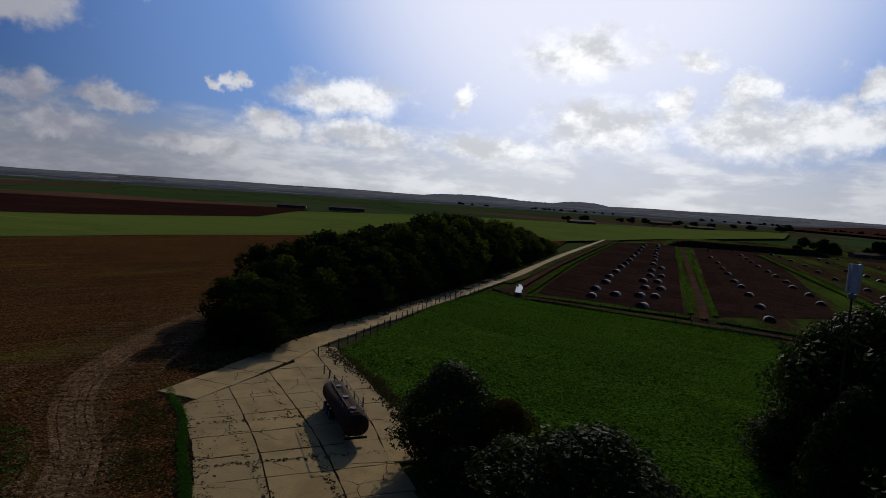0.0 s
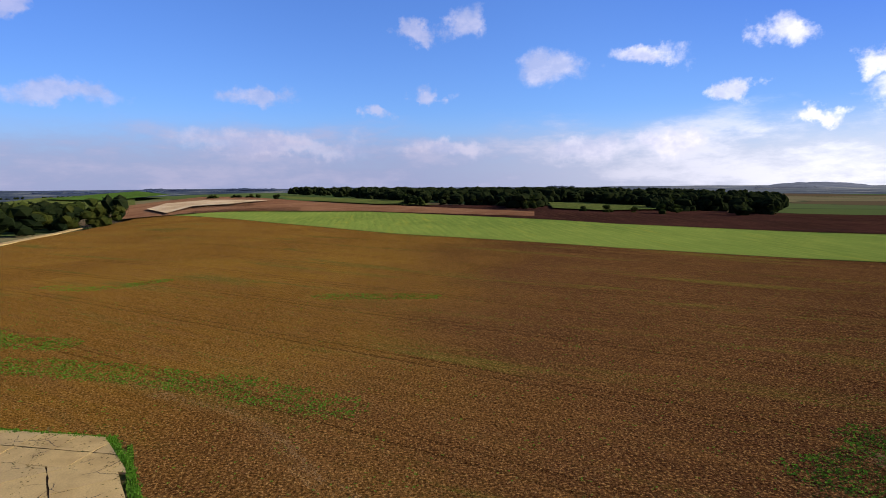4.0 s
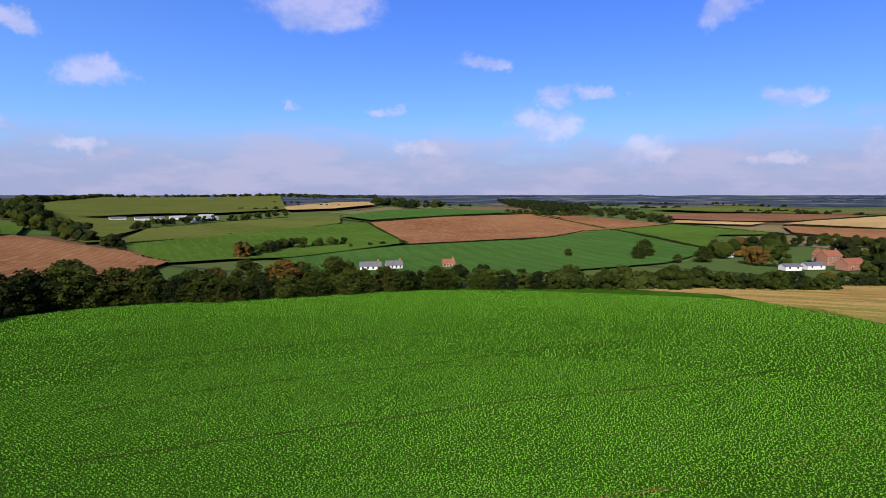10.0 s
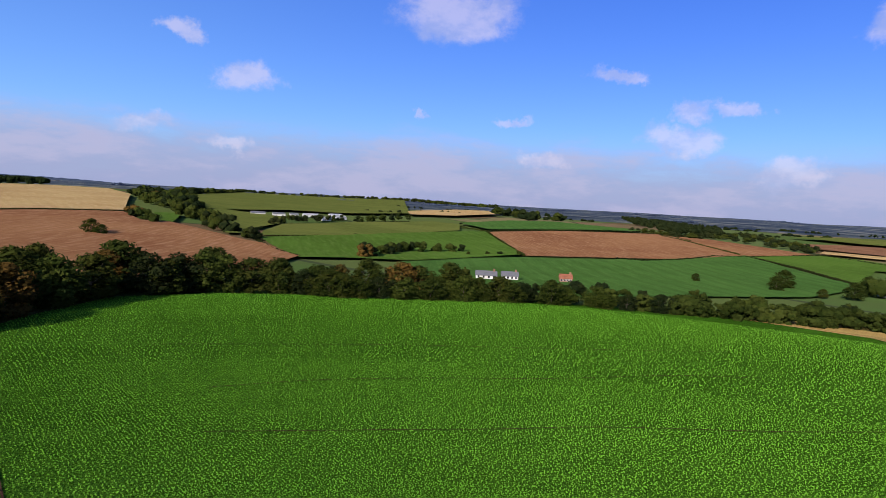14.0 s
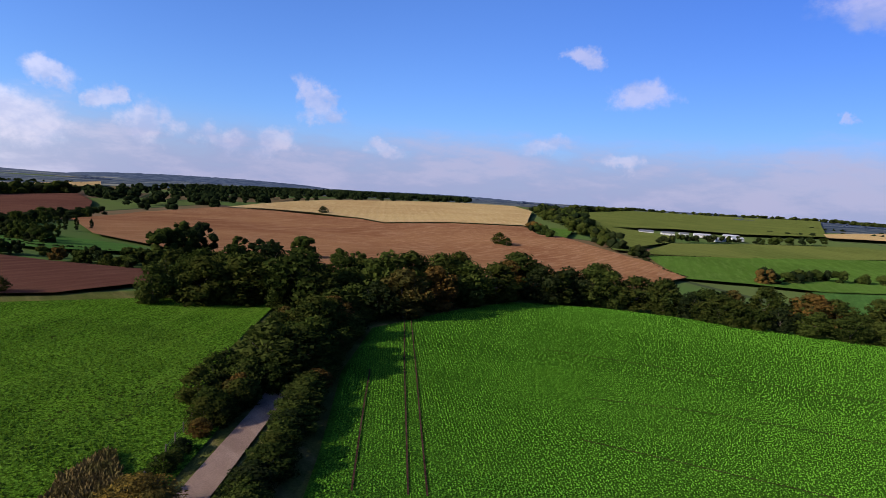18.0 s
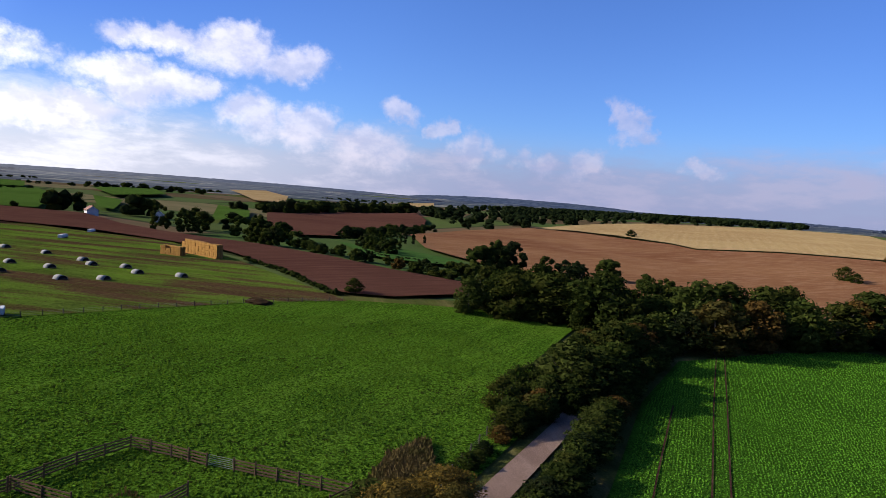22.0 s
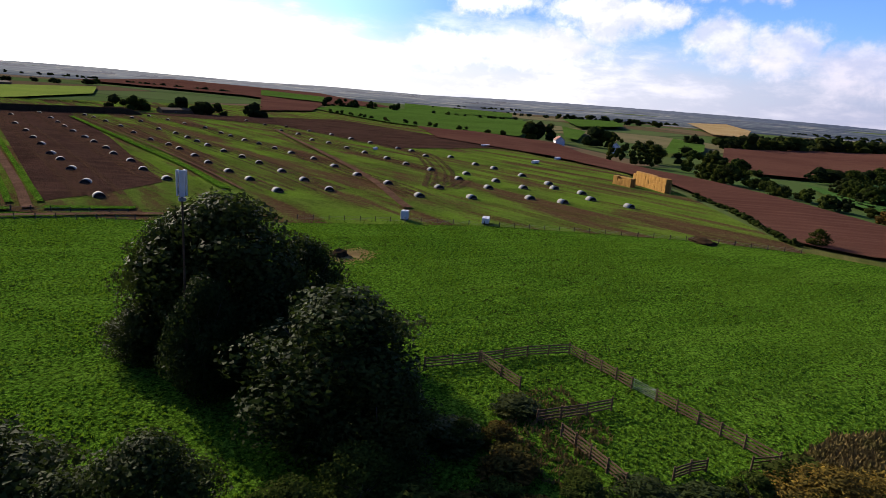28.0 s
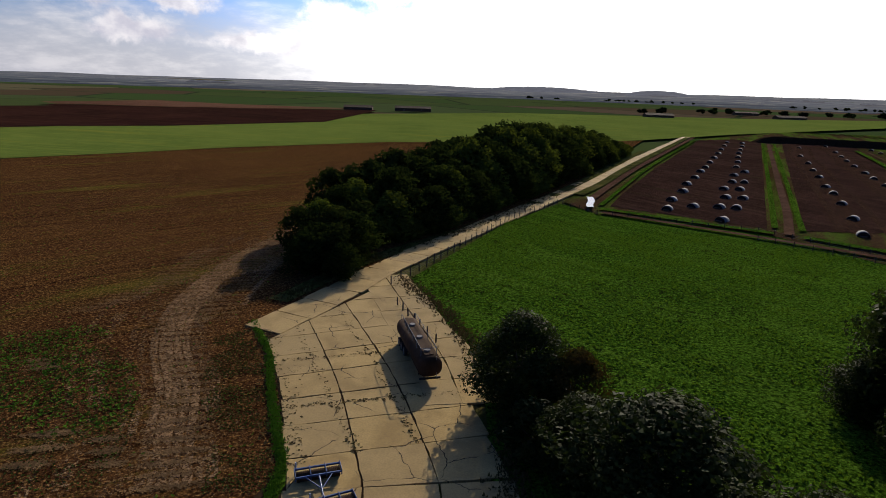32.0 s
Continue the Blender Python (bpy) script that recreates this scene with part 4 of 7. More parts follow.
def make_tree(name, seed, height, radius, leaves, size, mat, low=0.05, clumps=40, limbs=6, label="", category="tree", sprays=False):
    """A tapered trunk that forks into limbs, and a crown of leaf clumps that reaches almost to the ground."""
    rng = np.random.default_rng(seed)
    root = empty(name, (0, 0, 0), label=label, category=category)
    bm = bmesh.new()
    t = max(0.05, height * 0.022)
    fork = Vector((rng.uniform(-0.3, 0.3), rng.uniform(-0.3, 0.3), height * 0.42))
    rod((0, 0, -0.3), (0, 0, height * 0.06), t * 1.7, t * 1.1, 9, bm)
    rod((0, 0, height * 0.06), fork, t * 1.1, t * 0.7, 9, bm)
    for i in range(limbs):
        a = 2 * math.pi * i / limbs + rng.uniform(-0.4, 0.4)
        k = rng.uniform(0.45, 0.7)
        start = Vector((0, 0, height * rng.uniform(0.2, 0.4))) if i else fork
        rod(start, (math.cos(a) * radius * k, math.sin(a) * radius * k, height * rng.uniform(0.55, 0.8)), t * 0.5, t * 0.14, 6, bm)
    part("trunk", bm, MAT["bark"], root)
    c, r = [], []
    for _ in range(clumps):
        u = rng.uniform(low, 0.93)
        full = (1 - abs(2 * (u - 0.42)) ** 2.6 * 0.75) if u > 0.42 else (0.72 + 0.28 * u / 0.42)
        a, k = rng.uniform(0, 2 * math.pi), rng.uniform(0.25, 1.0) ** 0.5 * rng.uniform(0.7, 1.0)
        rr = radius * rng.uniform(0.17, 0.33)
        c.append((math.cos(a) * k * (radius * full - rr * 0.7), math.sin(a) * k * (radius * full - rr * 0.7), max(rr * 0.6, u * height)))
        r.append(rr)
    c.append((0, 0, height - radius * 0.25))
    r.append(radius * 0.27)
    v, f = leaf_cloud(rng, c, r, leaves, size, 0.85, sprays)
    wide = np.percentile(np.hypot(v[:, 0], v[:, 1]), 96)
    v[:, :2] *= radius / wide
    v[:, 2] = np.maximum(v[:, 2] * height / v[:, 2].max(), 0.05)
    mesh_object("crown", v, f, mat, root)
    return root


def place(proto, x, y, height, radius=None, base=(10.0, 5.0), turn=0.0):
    """A copy of a tree at a place, scaled to a height and a crown radius."""
    s = height / base[0]
    w = (radius / base[1]) if radius else s
    return copy_thing(proto, Matrix.Translation((x, y, ground(x, y) - 0.05)) @ pose(0, 0, 0, 0, 0, turn) @ Matrix.Diagonal((w, w, s, 1)))


def retire(proto):
    for o in (*proto.children_recursive, proto):
        bpy.data.objects.remove(o)


rng = np.random.default_rng(7)
NEAR = [make_tree("tree", 11, 10, 5, 21000, 0.145, MAT["leaf"], 0.04, 120, 7, "broad dark green oak with a dense uneven crown", "tree", True),
        make_tree("tree", 12, 10, 5, 13000, 0.16, MAT["leaf_light"], 0.04, 85, 7, "leafy green tree beside the concrete", "tree", True),
        make_tree("tree", 13, 10, 5, 12000, 0.16, MAT["leaf_red"], 0.04, 80, 7, "tree with brown autumn leaves", "tree", True),
        make_tree("tree", 14, 10, 5, 7000, 0.20, MAT["leaf_gold"], 0.04, 70, 7, "leafy bush with yellowing autumn leaves beside the lane"),
        make_tree("tree", 18, 10, 5, 18000, 0.16, MAT["leaf_bronze"], 0.04, 90, 7, "tree with dark bronze autumn leaves beside the concrete", "tree", True)]
SHRUB = [make_tree("shrub", 15, 10, 5, 2600, 0.42, MAT["leaf"], 0.03, 46, 6, "low dark green thorn shrub", "shrub"),
         make_tree("shrub", 16, 10, 5, 2400, 0.42, MAT["leaf_light"], 0.03, 42, 6, "low light green shrub in rough grass", "shrub"),
         make_tree("shrub", 17, 10, 5, 2400, 0.42, MAT["leaf_red"], 0.03, 42, 6, "low brown bramble shrub in rough grass", "shrub")]
MID = [make_tree("tree", 21, 10, 5, 2100, 0.38, MAT["leaf_mid"], 0.03, 60, 4, "dark green hedgerow tree", "tree", True),
       make_tree("tree", 22, 10, 5, 2100, 0.38, MAT["leaf_light"], 0.03, 60, 4, "light green hedgerow tree", "tree", True),
       make_tree("tree", 23, 10, 5, 2100, 0.38, MAT["leaf_red"], 0.03, 60, 4, "russet hedgerow tree turning in autumn", "tree", True),
       make_tree("tree", 24, 10, 5, 2100, 0.38, MAT["leaf_dark"], 0.03, 60, 4, "dark green wood tree", "tree", True)]
COPSE_TREES = [make_tree("tree", 25, 10, 5, 3000, 0.29, MAT["leaf_mid"], 0.03, 64, 4, "dark green tree of the copse", "tree", True),
               make_tree("tree", 26, 10, 5, 3000, 0.29, MAT["leaf_copse"], 0.03, 64, 4, "light green tree of the copse", "tree", True)]
POPLAR = make_tree("tree", 31, 10, 2.2, 1800, 0.3, MAT["leaf_dark"], 0.03, 46, 3, "tall narrow dark poplar", "tree", True)

# near trees
def polar(az, r):
    return -math.sin(radians(az)) * r, math.cos(radians(az)) * r


def near_tree(k, deg, r, hh, rr):
    x, y = polar(deg, r)
    place((NEAR if hh > 5.2 else SHRUB)[k], x, y, hh, rr, turn=rng.uniform(-0.0, 360.0))


near_tree(0, 318.6, 63, 17.8, 8.6)
near_tree(0, 325.9, 64, 6.0, 3.4)
near_tree(0, 322.6, 64.5, 15.6, 5.3)
near_tree(0, 311.5, 66, 12.5, 4.6)
near_tree(0, 314.5, 58, 11.0, 5.5)
near_tree(0, 307.9, 46, 13.3, 7.6)
near_tree(0, 303.5, 41, 8.5, 4.2)
near_tree(0, 341.0, 37, 10.2, 6.2)
near_tree(0, 326.4, 33, 9.3, 4.2)
near_tree(0, 333.0, 33, 7.6, 3.6)
near_tree(0, 355.6, 50, 9.6, 4.3)
near_tree(2, 350.0, 49, 7.0, 3.4)
near_tree(0, 349.0, 41, 7.0, 3.4)
near_tree(0, 353.5, 43, 5.0, 3.0)
near_tree(1, 305.2, 35, 5.8, 3.2)
near_tree(1, 299.0, 33, 4.4, 2.8)
near_tree(2, 294.0, 34, 3.2, 2.4)
near_tree(1, 290.0, 37, 2.6, 2.0)
near_tree(1, 312.5, 32, 5.5, 3.0)
near_tree(2, 286.0, 36, 2.4, 2.0)
near_tree(1, 281.0, 40, 2.2, 1.8)
near_tree(1, 294.5, 45, 2.4, 1.6)
near_tree(2, 291.0, 46, 2.0, 1.5)
place(NEAR[0], 34.2, 41.8, 11.8, 3.2, turn=70)
place(NEAR[3], 47.4, -7.5, 4.6, 4.0, turn=70)
place(NEAR[3], 43.4, -11.1, 3.4, 3.0, turn=200)
place(NEAR[3], 50.6, -12.6, 4.4, 3.4, turn=20)
place(NEAR[3], 47.2, -12.6, 4.4, 2.8, turn=320)
place(SHRUB[0], 49, 17.5, 1.4, 2.3, turn=33)
place(SHRUB[0], 40.4, 19.9, 2, 3.0, turn=133)
place(SHRUB[2], 39.6, 14, 1.9, 2.4, turn=233)
place(SHRUB[1], 41.1, 8.6, 1.5, 1.6, turn=12)
place(SHRUB[0], 41.8, 4, 2.1, 2.4, turn=78)
place(SHRUB[0], 43, -0.2, 2.5, 2.6, turn=178)
place(SHRUB[1], 45.9, -2.7, 3.2, 1.8, turn=278)
place(SHRUB[1], 49.6, -6.3, 3.5, 3.2, turn=270)
place(NEAR[4], -65.2, -43.6, 9.6, 5.2, turn=40)
place(NEAR[4], -47.6, -34.4, 8.0, 4.4, turn=140)
place(NEAR[4], -75.2, -58.9, 5.6, 2.3, turn=240)


def along(points, spacing, jitter, rng):
    """Places along a line, a little off it."""
    out = []
    for (ax, ay), (bx, by) in zip(points, points[1:]):
        d = math.hypot(bx - ax, by - ay)
        for i in range(max(1, round(d / spacing))):
            u = (i + rng.uniform(0.1, 0.9)) / max(1, round(d / spacing))
            out.append((ax + (bx - ax) * u + rng.uniform(-jitter, jitter), ay + (by - ay) * u + rng.uniform(-jitter, jitter)))
    return out


def ball(level):
    bm = bmesh.new()
    bmesh.ops.create_icosphere(bm, subdivisions=level, radius=1)
    v = np.array([p.co[:] for p in bm.verts])
    f = np.array([[q.index for q in t.verts] for t in bm.faces])
    bm.free()
    return v, f


BALL = ball(1)


def low_tree(rng, hh, wide, per, size, fine=0):
    """Leaf clumps of one far tree, with loose sprays round their edges and no trunk to be seen."""
    k = 24 if fine else 5
    u = rng.uniform(0.08, 0.86, k)
    full = np.where(u > 0.42, 1 - np.abs(2 * (u - 0.42)) ** 2.6 * 0.75, 0.75 + 0.25 * u / 0.42)
    a, q = rng.uniform(0, 2 * np.pi, k), rng.uniform(0.2, 1.0, k) ** 0.5
    r = wide * (rng.uniform(0.18, 0.33, k) if fine else rng.uniform(0.36, 0.58, k))
    c = np.stack([np.cos(a) * q * np.maximum(0, wide * full - r * 0.8), np.sin(a) * q * np.maximum(0, wide * full - r * 0.8), np.maximum(r * 0.5, u * hh)], 1)
    bv, bf = BALL
    V, F = [], []
    for i in range(k):
        V.append(c[i] + bv * (r[i] * rng.uniform(0.62, 1.12, len(bv)))[:, None] * [1, 1, min(1.0, 0.8 * hh / (wide + 1e-6))])
        F.append(bf + i * len(bv))
    v, f = leaf_cloud(rng, c, r * 1.04, per, size, 0.9, True)
    V.append(v)
    F.append(f + k * len(bv))
    v, f = np.concatenate(V), np.concatenate(F)
    v[:, :2] *= wide / np.percentile(np.hypot(v[:, 0], v[:, 1]), 95)
    v[:, 2] = np.maximum(0.0, v[:, 2] * hh / v[:, 2].max())
    return v, f


def join_trees(name, spots, rng, mat, label, category, per, size):
    V, F, k = [], [], 0
    zs = heights([p[0] for p in spots], [p[1] for p in spots])
    for (x, y, hh, wide), z in zip(spots, zs):
        v, f = low_tree(rng, hh, wide, per, size, int(math.hypot(x, y) < 420 and hh > 4.5))
        V.append(v + [x, y, z - 0.1])
        F.append(f + k)
        k += len(v)
    ob = mesh_object(name, np.concatenate(V), np.concatenate(F), mat)
    return tagged(ob, label, category, kind="stuff")


def belt(points, spacing, jitter, low, high, wide, weights, seed, group):
    """Trees along a line: things of their own where near, joined by leaf colour where far."""
    rng = np.random.default_rng(seed)
    far = [[], [], [], []]
    for x, y in along(points, spacing, jitter, rng):
        hh, k = rng.uniform(low, high), rng.choice(4, p=weights)
        w = hh * rng.uniform(wide * 0.85, wide * 1.25)
        if math.hypot(x, y) > 215:
            far[k].append((x, y, hh, w))
        else:
            t = place(MID[k], x, y, hh, w, turn=rng.uniform(-0.0, 360.0))
            t["group"] = group
    for k, spots in enumerate(far):
        if spots:
            join_trees("tree_belt", spots, rng, (MAT["leaf_mid"], MAT["leaf_light"], MAT["leaf_red"], MAT["leaf_dark"])[k], ("dark green", "light green", "russet", "dark")[k] + " trees in a far belt between fields", "trees", 420, 0.42)


# belt along the foot of the green crop
FOOT = [(90.1, -169.0), (62.1, -177.9), (32.6, -199.9), (-3.0, -211.0), (-44.1, -218.8), (-90.6, -225.5), (-133.5, -223.3)]
belt(FOOT[:4], 5, 2.5, 6.0, 9.0, 0.55, (0.66, 0.14, 0.0, 0.2), 41, "trees along the crop field")
belt(FOOT[3:], 3.6, 2.5, 4.8, 7.6, 0.6, (0.72, 0.10, 0.0, 0.18), 40, "trees along the crop field")
belt([(x * 1.07, y * 1.07) for x, y in FOOT[:6]], 5.5, 4, 5.5, 8.5, 0.5, (0.68, 0.10, 0.0, 0.22), 42, "trees along the crop field")
# the corner wood between the crop, the lane and the brown field
CORNER = [(114.0, -77.1), (117.9, -92.1), (119.9, -108.4), (124.5, -134.9), (109.9, -158.5), (75.4, -191.9), (42.5, -214.1)]
belt(CORNER, 7, 3, 9, 13, 0.5, (0.55, 0.2, 0.1, 0.15), 43, "trees at the field corner")
belt([(x * 1.1, y * 1.1) for x, y in CORNER[:5]], 8, 5, 10, 15, 0.5, (0.5, 0.2, 0.2, 0.1), 44, "trees at the field corner")
belt([(143.8, -37.1), (144.2, -50.6), (133.9, -63.7), (115.0, -74.9)], 8, 5, 9, 14, 0.5, (0.7, 0.2, 0.0, 0.1), 45, "trees behind the meadow")
belt([(161.5, -44.0), (161.4, -67.7), (147.7, -92.3)], 9, 6, 10, 15, 0.5, (0.7, 0.2, 0.0, 0.1), 46, "trees behind the meadow")
# lane hedges
belt([(67.5, -24.6), (74.5, -31.0), (85, -39.0)], 2.4, 0.7, 2.6, 3.8, 0.62, (0.7, 0.22, 0.04, 0.04), 86, "lane hedge")
belt([(74, -33.5), (84, -42.5), (96, -52.5)], 3.2, 1.0, 3.6, 5.4, 0.6, (0.75, 0.2, 0.0, 0.05), 87, "lane hedge")
belt([(52.1, -11.6), (66.2, -22.5)], 2.6, 1.0, 1.2, 2.2, 0.7, (0.5, 0.35, 0.1, 0.05), 80, "lane hedge")
belt([(66.2, -22.5), (92.3, -40.3), (118.5, -59.1)], 4.0, 1.0, 2.6, 4.2, 0.55, (0.62, 0.25, 0.05, 0.08), 47, "lane hedge")
belt([(74.2, -24.4), (84.3, -32.3), (105.4, -49.2)], 6, 1.2, 3.4, 5.2, 0.5, (0.68, 0.22, 0.04, 0.06), 48, "lane hedge")
belt([(72.2, -28.0), (84.3, -37.8)], 2.6, 0.7, 3.0, 4.6, 0.55, (0.6, 0.3, 0.05, 0.05), 79, "lane hedge")
belt([(44.6, -17.6), (52.8, -24.2), (59.7, -29.9), (70.8, -38.4), (92.5, -55.8), (112.6, -74.1)], 2.1, 0.5, 2.5, 3.5, 0.75, (0.2, 0.6, 0.1, 0.1), 49, "lane hedge")
belt([(78.3, -37.4), (92.4, -49.3), (108.5, -63.1), (120.6, -77.0)], 4.0, 2.0, 6.0, 9.0, 0.6, (0.66, 0.22, 0.02, 0.1), 76, "trees over the lane")
belt([(120.5, -65.1), (130.6, -75.0), (124.7, -90.0)], 5.0, 3.0, 7.5, 10.5, 0.5, (0.66, 0.22, 0.02, 0.1), 77, "trees over the lane")
belt([(137.0, -46.0), (143.5, -63.9), (146.0, -82.0), (138.8, -101.9)], 5.0, 3.0, 8.5, 12.0, 0.5, (0.7, 0.2, 0.0, 0.1), 78, "trees behind the meadow")
# copse beside the concrete road: a low front row, tall trees behind
COPSE = [(-26.5, 73.4), (-24.0, 83.0), (-18.4, 96.3), (-6.4, 112.5), (5.0, 139.4), (22.2, 176.1), (69.8, 291.8)]
for x, y in along([(x - 3.6, y + 4.4) for x, y in COPSE], 5.0, 1.2, rng):
    hh = rng.uniform(4.5, 7.5)
    if y < 82:
        continue
    t = place(COPSE_TREES[int(rng.random() < 0.62)], x, y, hh, hh * rng.uniform(0.5, 0.68), turn=rng.uniform(-0.0, 360.0))
    t["group"] = "trees of the copse"
for i, (x, y) in enumerate(along([(-23.0, 82.0), (-17.0, 98.0), (-3.0, 128.0), (21.4, 183.0), (63.0, 279.8)], 6.5, 1.5, rng)):
    tall = np.interp(y, [75, 85, 105, 140, 190, 240, 290], [7, 8.2, 11.5, 16, 18.5, 15, 8.5])
    for off, k in ((-5, 0.8), (-11.5, 1.0), (-18.5, 1.0)):
        if (off < -15 and not 105 < y < 240) or (off < -8 and y < 90):
            continue
        t = place((COPSE_TREES if off > -15 else MID)[(i + int(-off)) % 2 if i % 3 else 0], x + off * 0.9 + rng.uniform(-1.5, 1.5), y - off * 0.3, tall * k * rng.uniform(0.9, 1.08), tall * 0.42, turn=rng.uniform(-0.0, 360.0))
        t["group"] = "trees of the copse"
for x, y, hh in ((-20.5, 84.5, 5.8), (-22.0, 88.5, 7.8), (-26.0, 90.0, 7.4), (-20.5, 93.0, 8.8), (-24.5, 95.5, 9.0)):
    t = place(COPSE_TREES[int(hh * 10) % 2], x, y, hh, hh * 0.52, turn=x * 31)
    t["group"] = "trees of the copse"
# belts and clumps beyond the plateau
belt([(-397.8, -235.9), (-410.8, -194.5), (-472, -173), (-492, -136)], 9, 5, 14.8, 21.1, 0.50, (0.45, 0.05, 0.0, 0.5), 201, "trees by the concrete road")
belt([(-429.7, -250.2), (-443.8, -210.3), (-505, -186), (-520, -148)], 9, 5, 16.6, 23.7, 0.50, (0.45, 0.05, 0.0, 0.5), 202, "trees by the concrete road")
belt([(-448, -306), (-436, -256)], 9, 5, 13.0, 18.6, 0.55, (0.45, 0.05, 0.0, 0.5), 203, "trees by the concrete road")
belt([(-222.1, -243.4), (-248.4, -239.4), (-296.9, -247.5)], 7, 4, 10.9, 15.5, 0.55, (0.5, 0.25, 0.05, 0.2), 204, "trees above the farm")
belt([(-310.8, -259.2), (-356.9, -243.4)], 7, 4, 13.5, 19.2, 0.55, (0.5, 0.25, 0.05, 0.2), 205, "trees above the farm")
belt([(-155.2, -401.4), (-186.2, -415.8), (-227.6, -443.2)], 7, 5, 10.1, 14.4, 0.55, (0.5, 0.25, 0.05, 0.2), 206, "trees round the farm")
belt([(-162.9, -364.2), (-169.4, -341.7)], 7, 4, 8.0, 11.4, 0.55, (0.2, 0.2, 0.5, 0.1), 207, "trees round the farm")
belt([(-239.2, -409.9), (-247.0, -367.3), (-247.4, -303.4)], 7, 5, 10.2, 14.5, 0.50, (0.5, 0.25, 0.05, 0.2), 208, "trees round the farm")
belt([(-240, -488), (-295, -505), (-306, -455)], 9, 5, 6.5, 9.3, 0.55, (0.45, 0.05, 0.0, 0.5), 209, "trees round the farm")
belt([(-172, -951), (-213, -871), (-236, -751)], 14, 8, 5.8, 8.3, 0.90, (0.45, 0.05, 0.0, 0.5), 210, "far wood strip")
belt([(455, -512), (405, -470), (371, -444), (354, -434)], 14, 6, 7.1, 10.2, 0.60, (0.5, 0.25, 0.05, 0.2), 211, "trees down the field edge")
belt([(732, -842), (532, -646), (417, -554), (348, -495), (287, -430)], 13, 8, 11.0, 15.7, 0.60, (0.5, 0.25, 0.05, 0.2), 212, "trees down the field edge")
belt([(741, -878), (534, -696), (393, -535)], 13, 9, 13.1, 18.7, 0.60, (0.45, 0.05, 0.0, 0.5), 213, "trees down the field edge")
belt([(266, -424), (249.4, -408.3)], 6, 3, 6.4, 9.2, 0.60, (0.45, 0.05, 0.0, 0.5), 214, "trees by the hill farm")
belt([(326, -556), (341, -642), (319, -736)], 14, 5, 6.4, 9.1, 0.60, (0.45, 0.05, 0.0, 0.5), 215, "trees by the hill farm")
belt([(295, -717), (292, -787), (272, -874)], 14, 5, 6.8, 9.7, 0.60, (0.45, 0.05, 0.0, 0.5), 216, "trees by the hill farm")
belt([(778, -1015), (1754, -2765), (1390, -2612)], 22, 14, 12.8, 18.3, 0.90, (0.45, 0.05, 0.0, 0.5), 217, "bushes on the hill")
belt([(1415, -2716), (1130, -3511), (448, -2840)], 26, 12, 16.4, 23.4, 0.90, (0.45, 0.05, 0.0, 0.5), 218, "woods along the hilltop")
belt([(276, -1660), (134, -1319), (77, -1373)], 22, 14, 16.0, 22.8, 0.70, (0.45, 0.05, 0.0, 0.5), 219, "woods along the hilltop")
belt([(150.5, -372.3), (134.4, -436.7), (104.9, -465.6)], 7, 5, 7.2, 10.2, 0.55, (0.5, 0.25, 0.05, 0.2), 220, "trees in the valley")
belt([(97.8, -445.9), (55.0, -493.5)], 16, 2, 3.1, 4.5, 0.55, (0.45, 0.05, 0.0, 0.5), 221, "row of round trees")
belt([(-61, -1038), (-128, -887), (-252, -1109), (-242, -780)], 16, 9, 6.4, 9.1, 0.90, (0.45, 0.05, 0.0, 0.5), 222, "far wood strip")
belt([(342.4, -25.2), (317.5, -32.0), (291.5, -35.1)], 7, 3, 6.5, 9.3, 0.50, (0.45, 0.05, 0.0, 0.5), 223, "hedgerow past the umber field")
belt([(319.5, 24.4), (303.8, 12.9), (306.8, 2.3)], 8, 4, 8.2, 11.6, 0.50, (0.5, 0.25, 0.05, 0.2), 224, "hedgerow past the umber field")
belt([(280.3, 0.0), (257.3, -17.0), (249.9, -28.2), (229.4, -41.0), (206.2, -53.1)], 8, 3, 3.3, 4.6, 0.60, (0.5, 0.25, 0.05, 0.2), 225, "hedgerow past the umber field")
belt([(232.9, -41.6), (234.6, -54.0), (218.8, -58.4)], 6, 3, 4.5, 6.4, 0.55, (0.45, 0.05, 0.0, 0.5), 226, "hedgerow past the umber field")
belt([(436.0, -15.6), (485.0, -35.4), (520, -66), (588, -106)], 12, 4, 4.9, 6.9, 0.70, (0.45, 0.05, 0.0, 0.5), 227, "hedge below the big wood")
belt([(340.8, -29.0), (344.2, -38.7), (337.1, -46.0)], 5, 2, 10.0, 14.3, 0.22, (0.35, 0.6, 0.0, 0.05), 228, "tall poplars by the green strip")
belt([(236.7, -59.8), (244.2, -71.8), (261.3, -89.3)], 6, 3, 11.0, 15.6, 0.40, (0.45, 0.05, 0.0, 0.5), 229, "tall dark trees past the lane")
belt([(244.0, -100.8), (256.5, -119.7), (250.3, -134.0)], 8, 4, 7.7, 11.0, 0.50, (0.45, 0.05, 0.0, 0.5), 230, "tall dark trees past the lane")
belt([(181.0, -86.9), (183.0, -100.6)], 6, 3, 5.1, 7.3, 0.55, (0.1, 0.85, 0.0, 0.05), 231, "pale willows past the lane")
belt([(229.5, -134.1), (212.8, -137.9)], 7, 4, 6.5, 9.2, 0.50, (0.5, 0.25, 0.05, 0.2), 232, "trees past the lane")
belt([(149.1, -40.0), (147.4, -50.8), (141.4, -63.5)], 6, 4, 9.1, 12.9, 0.42, (0.7, 0.2, 0.0, 0.1), 233, "trees behind the meadow")
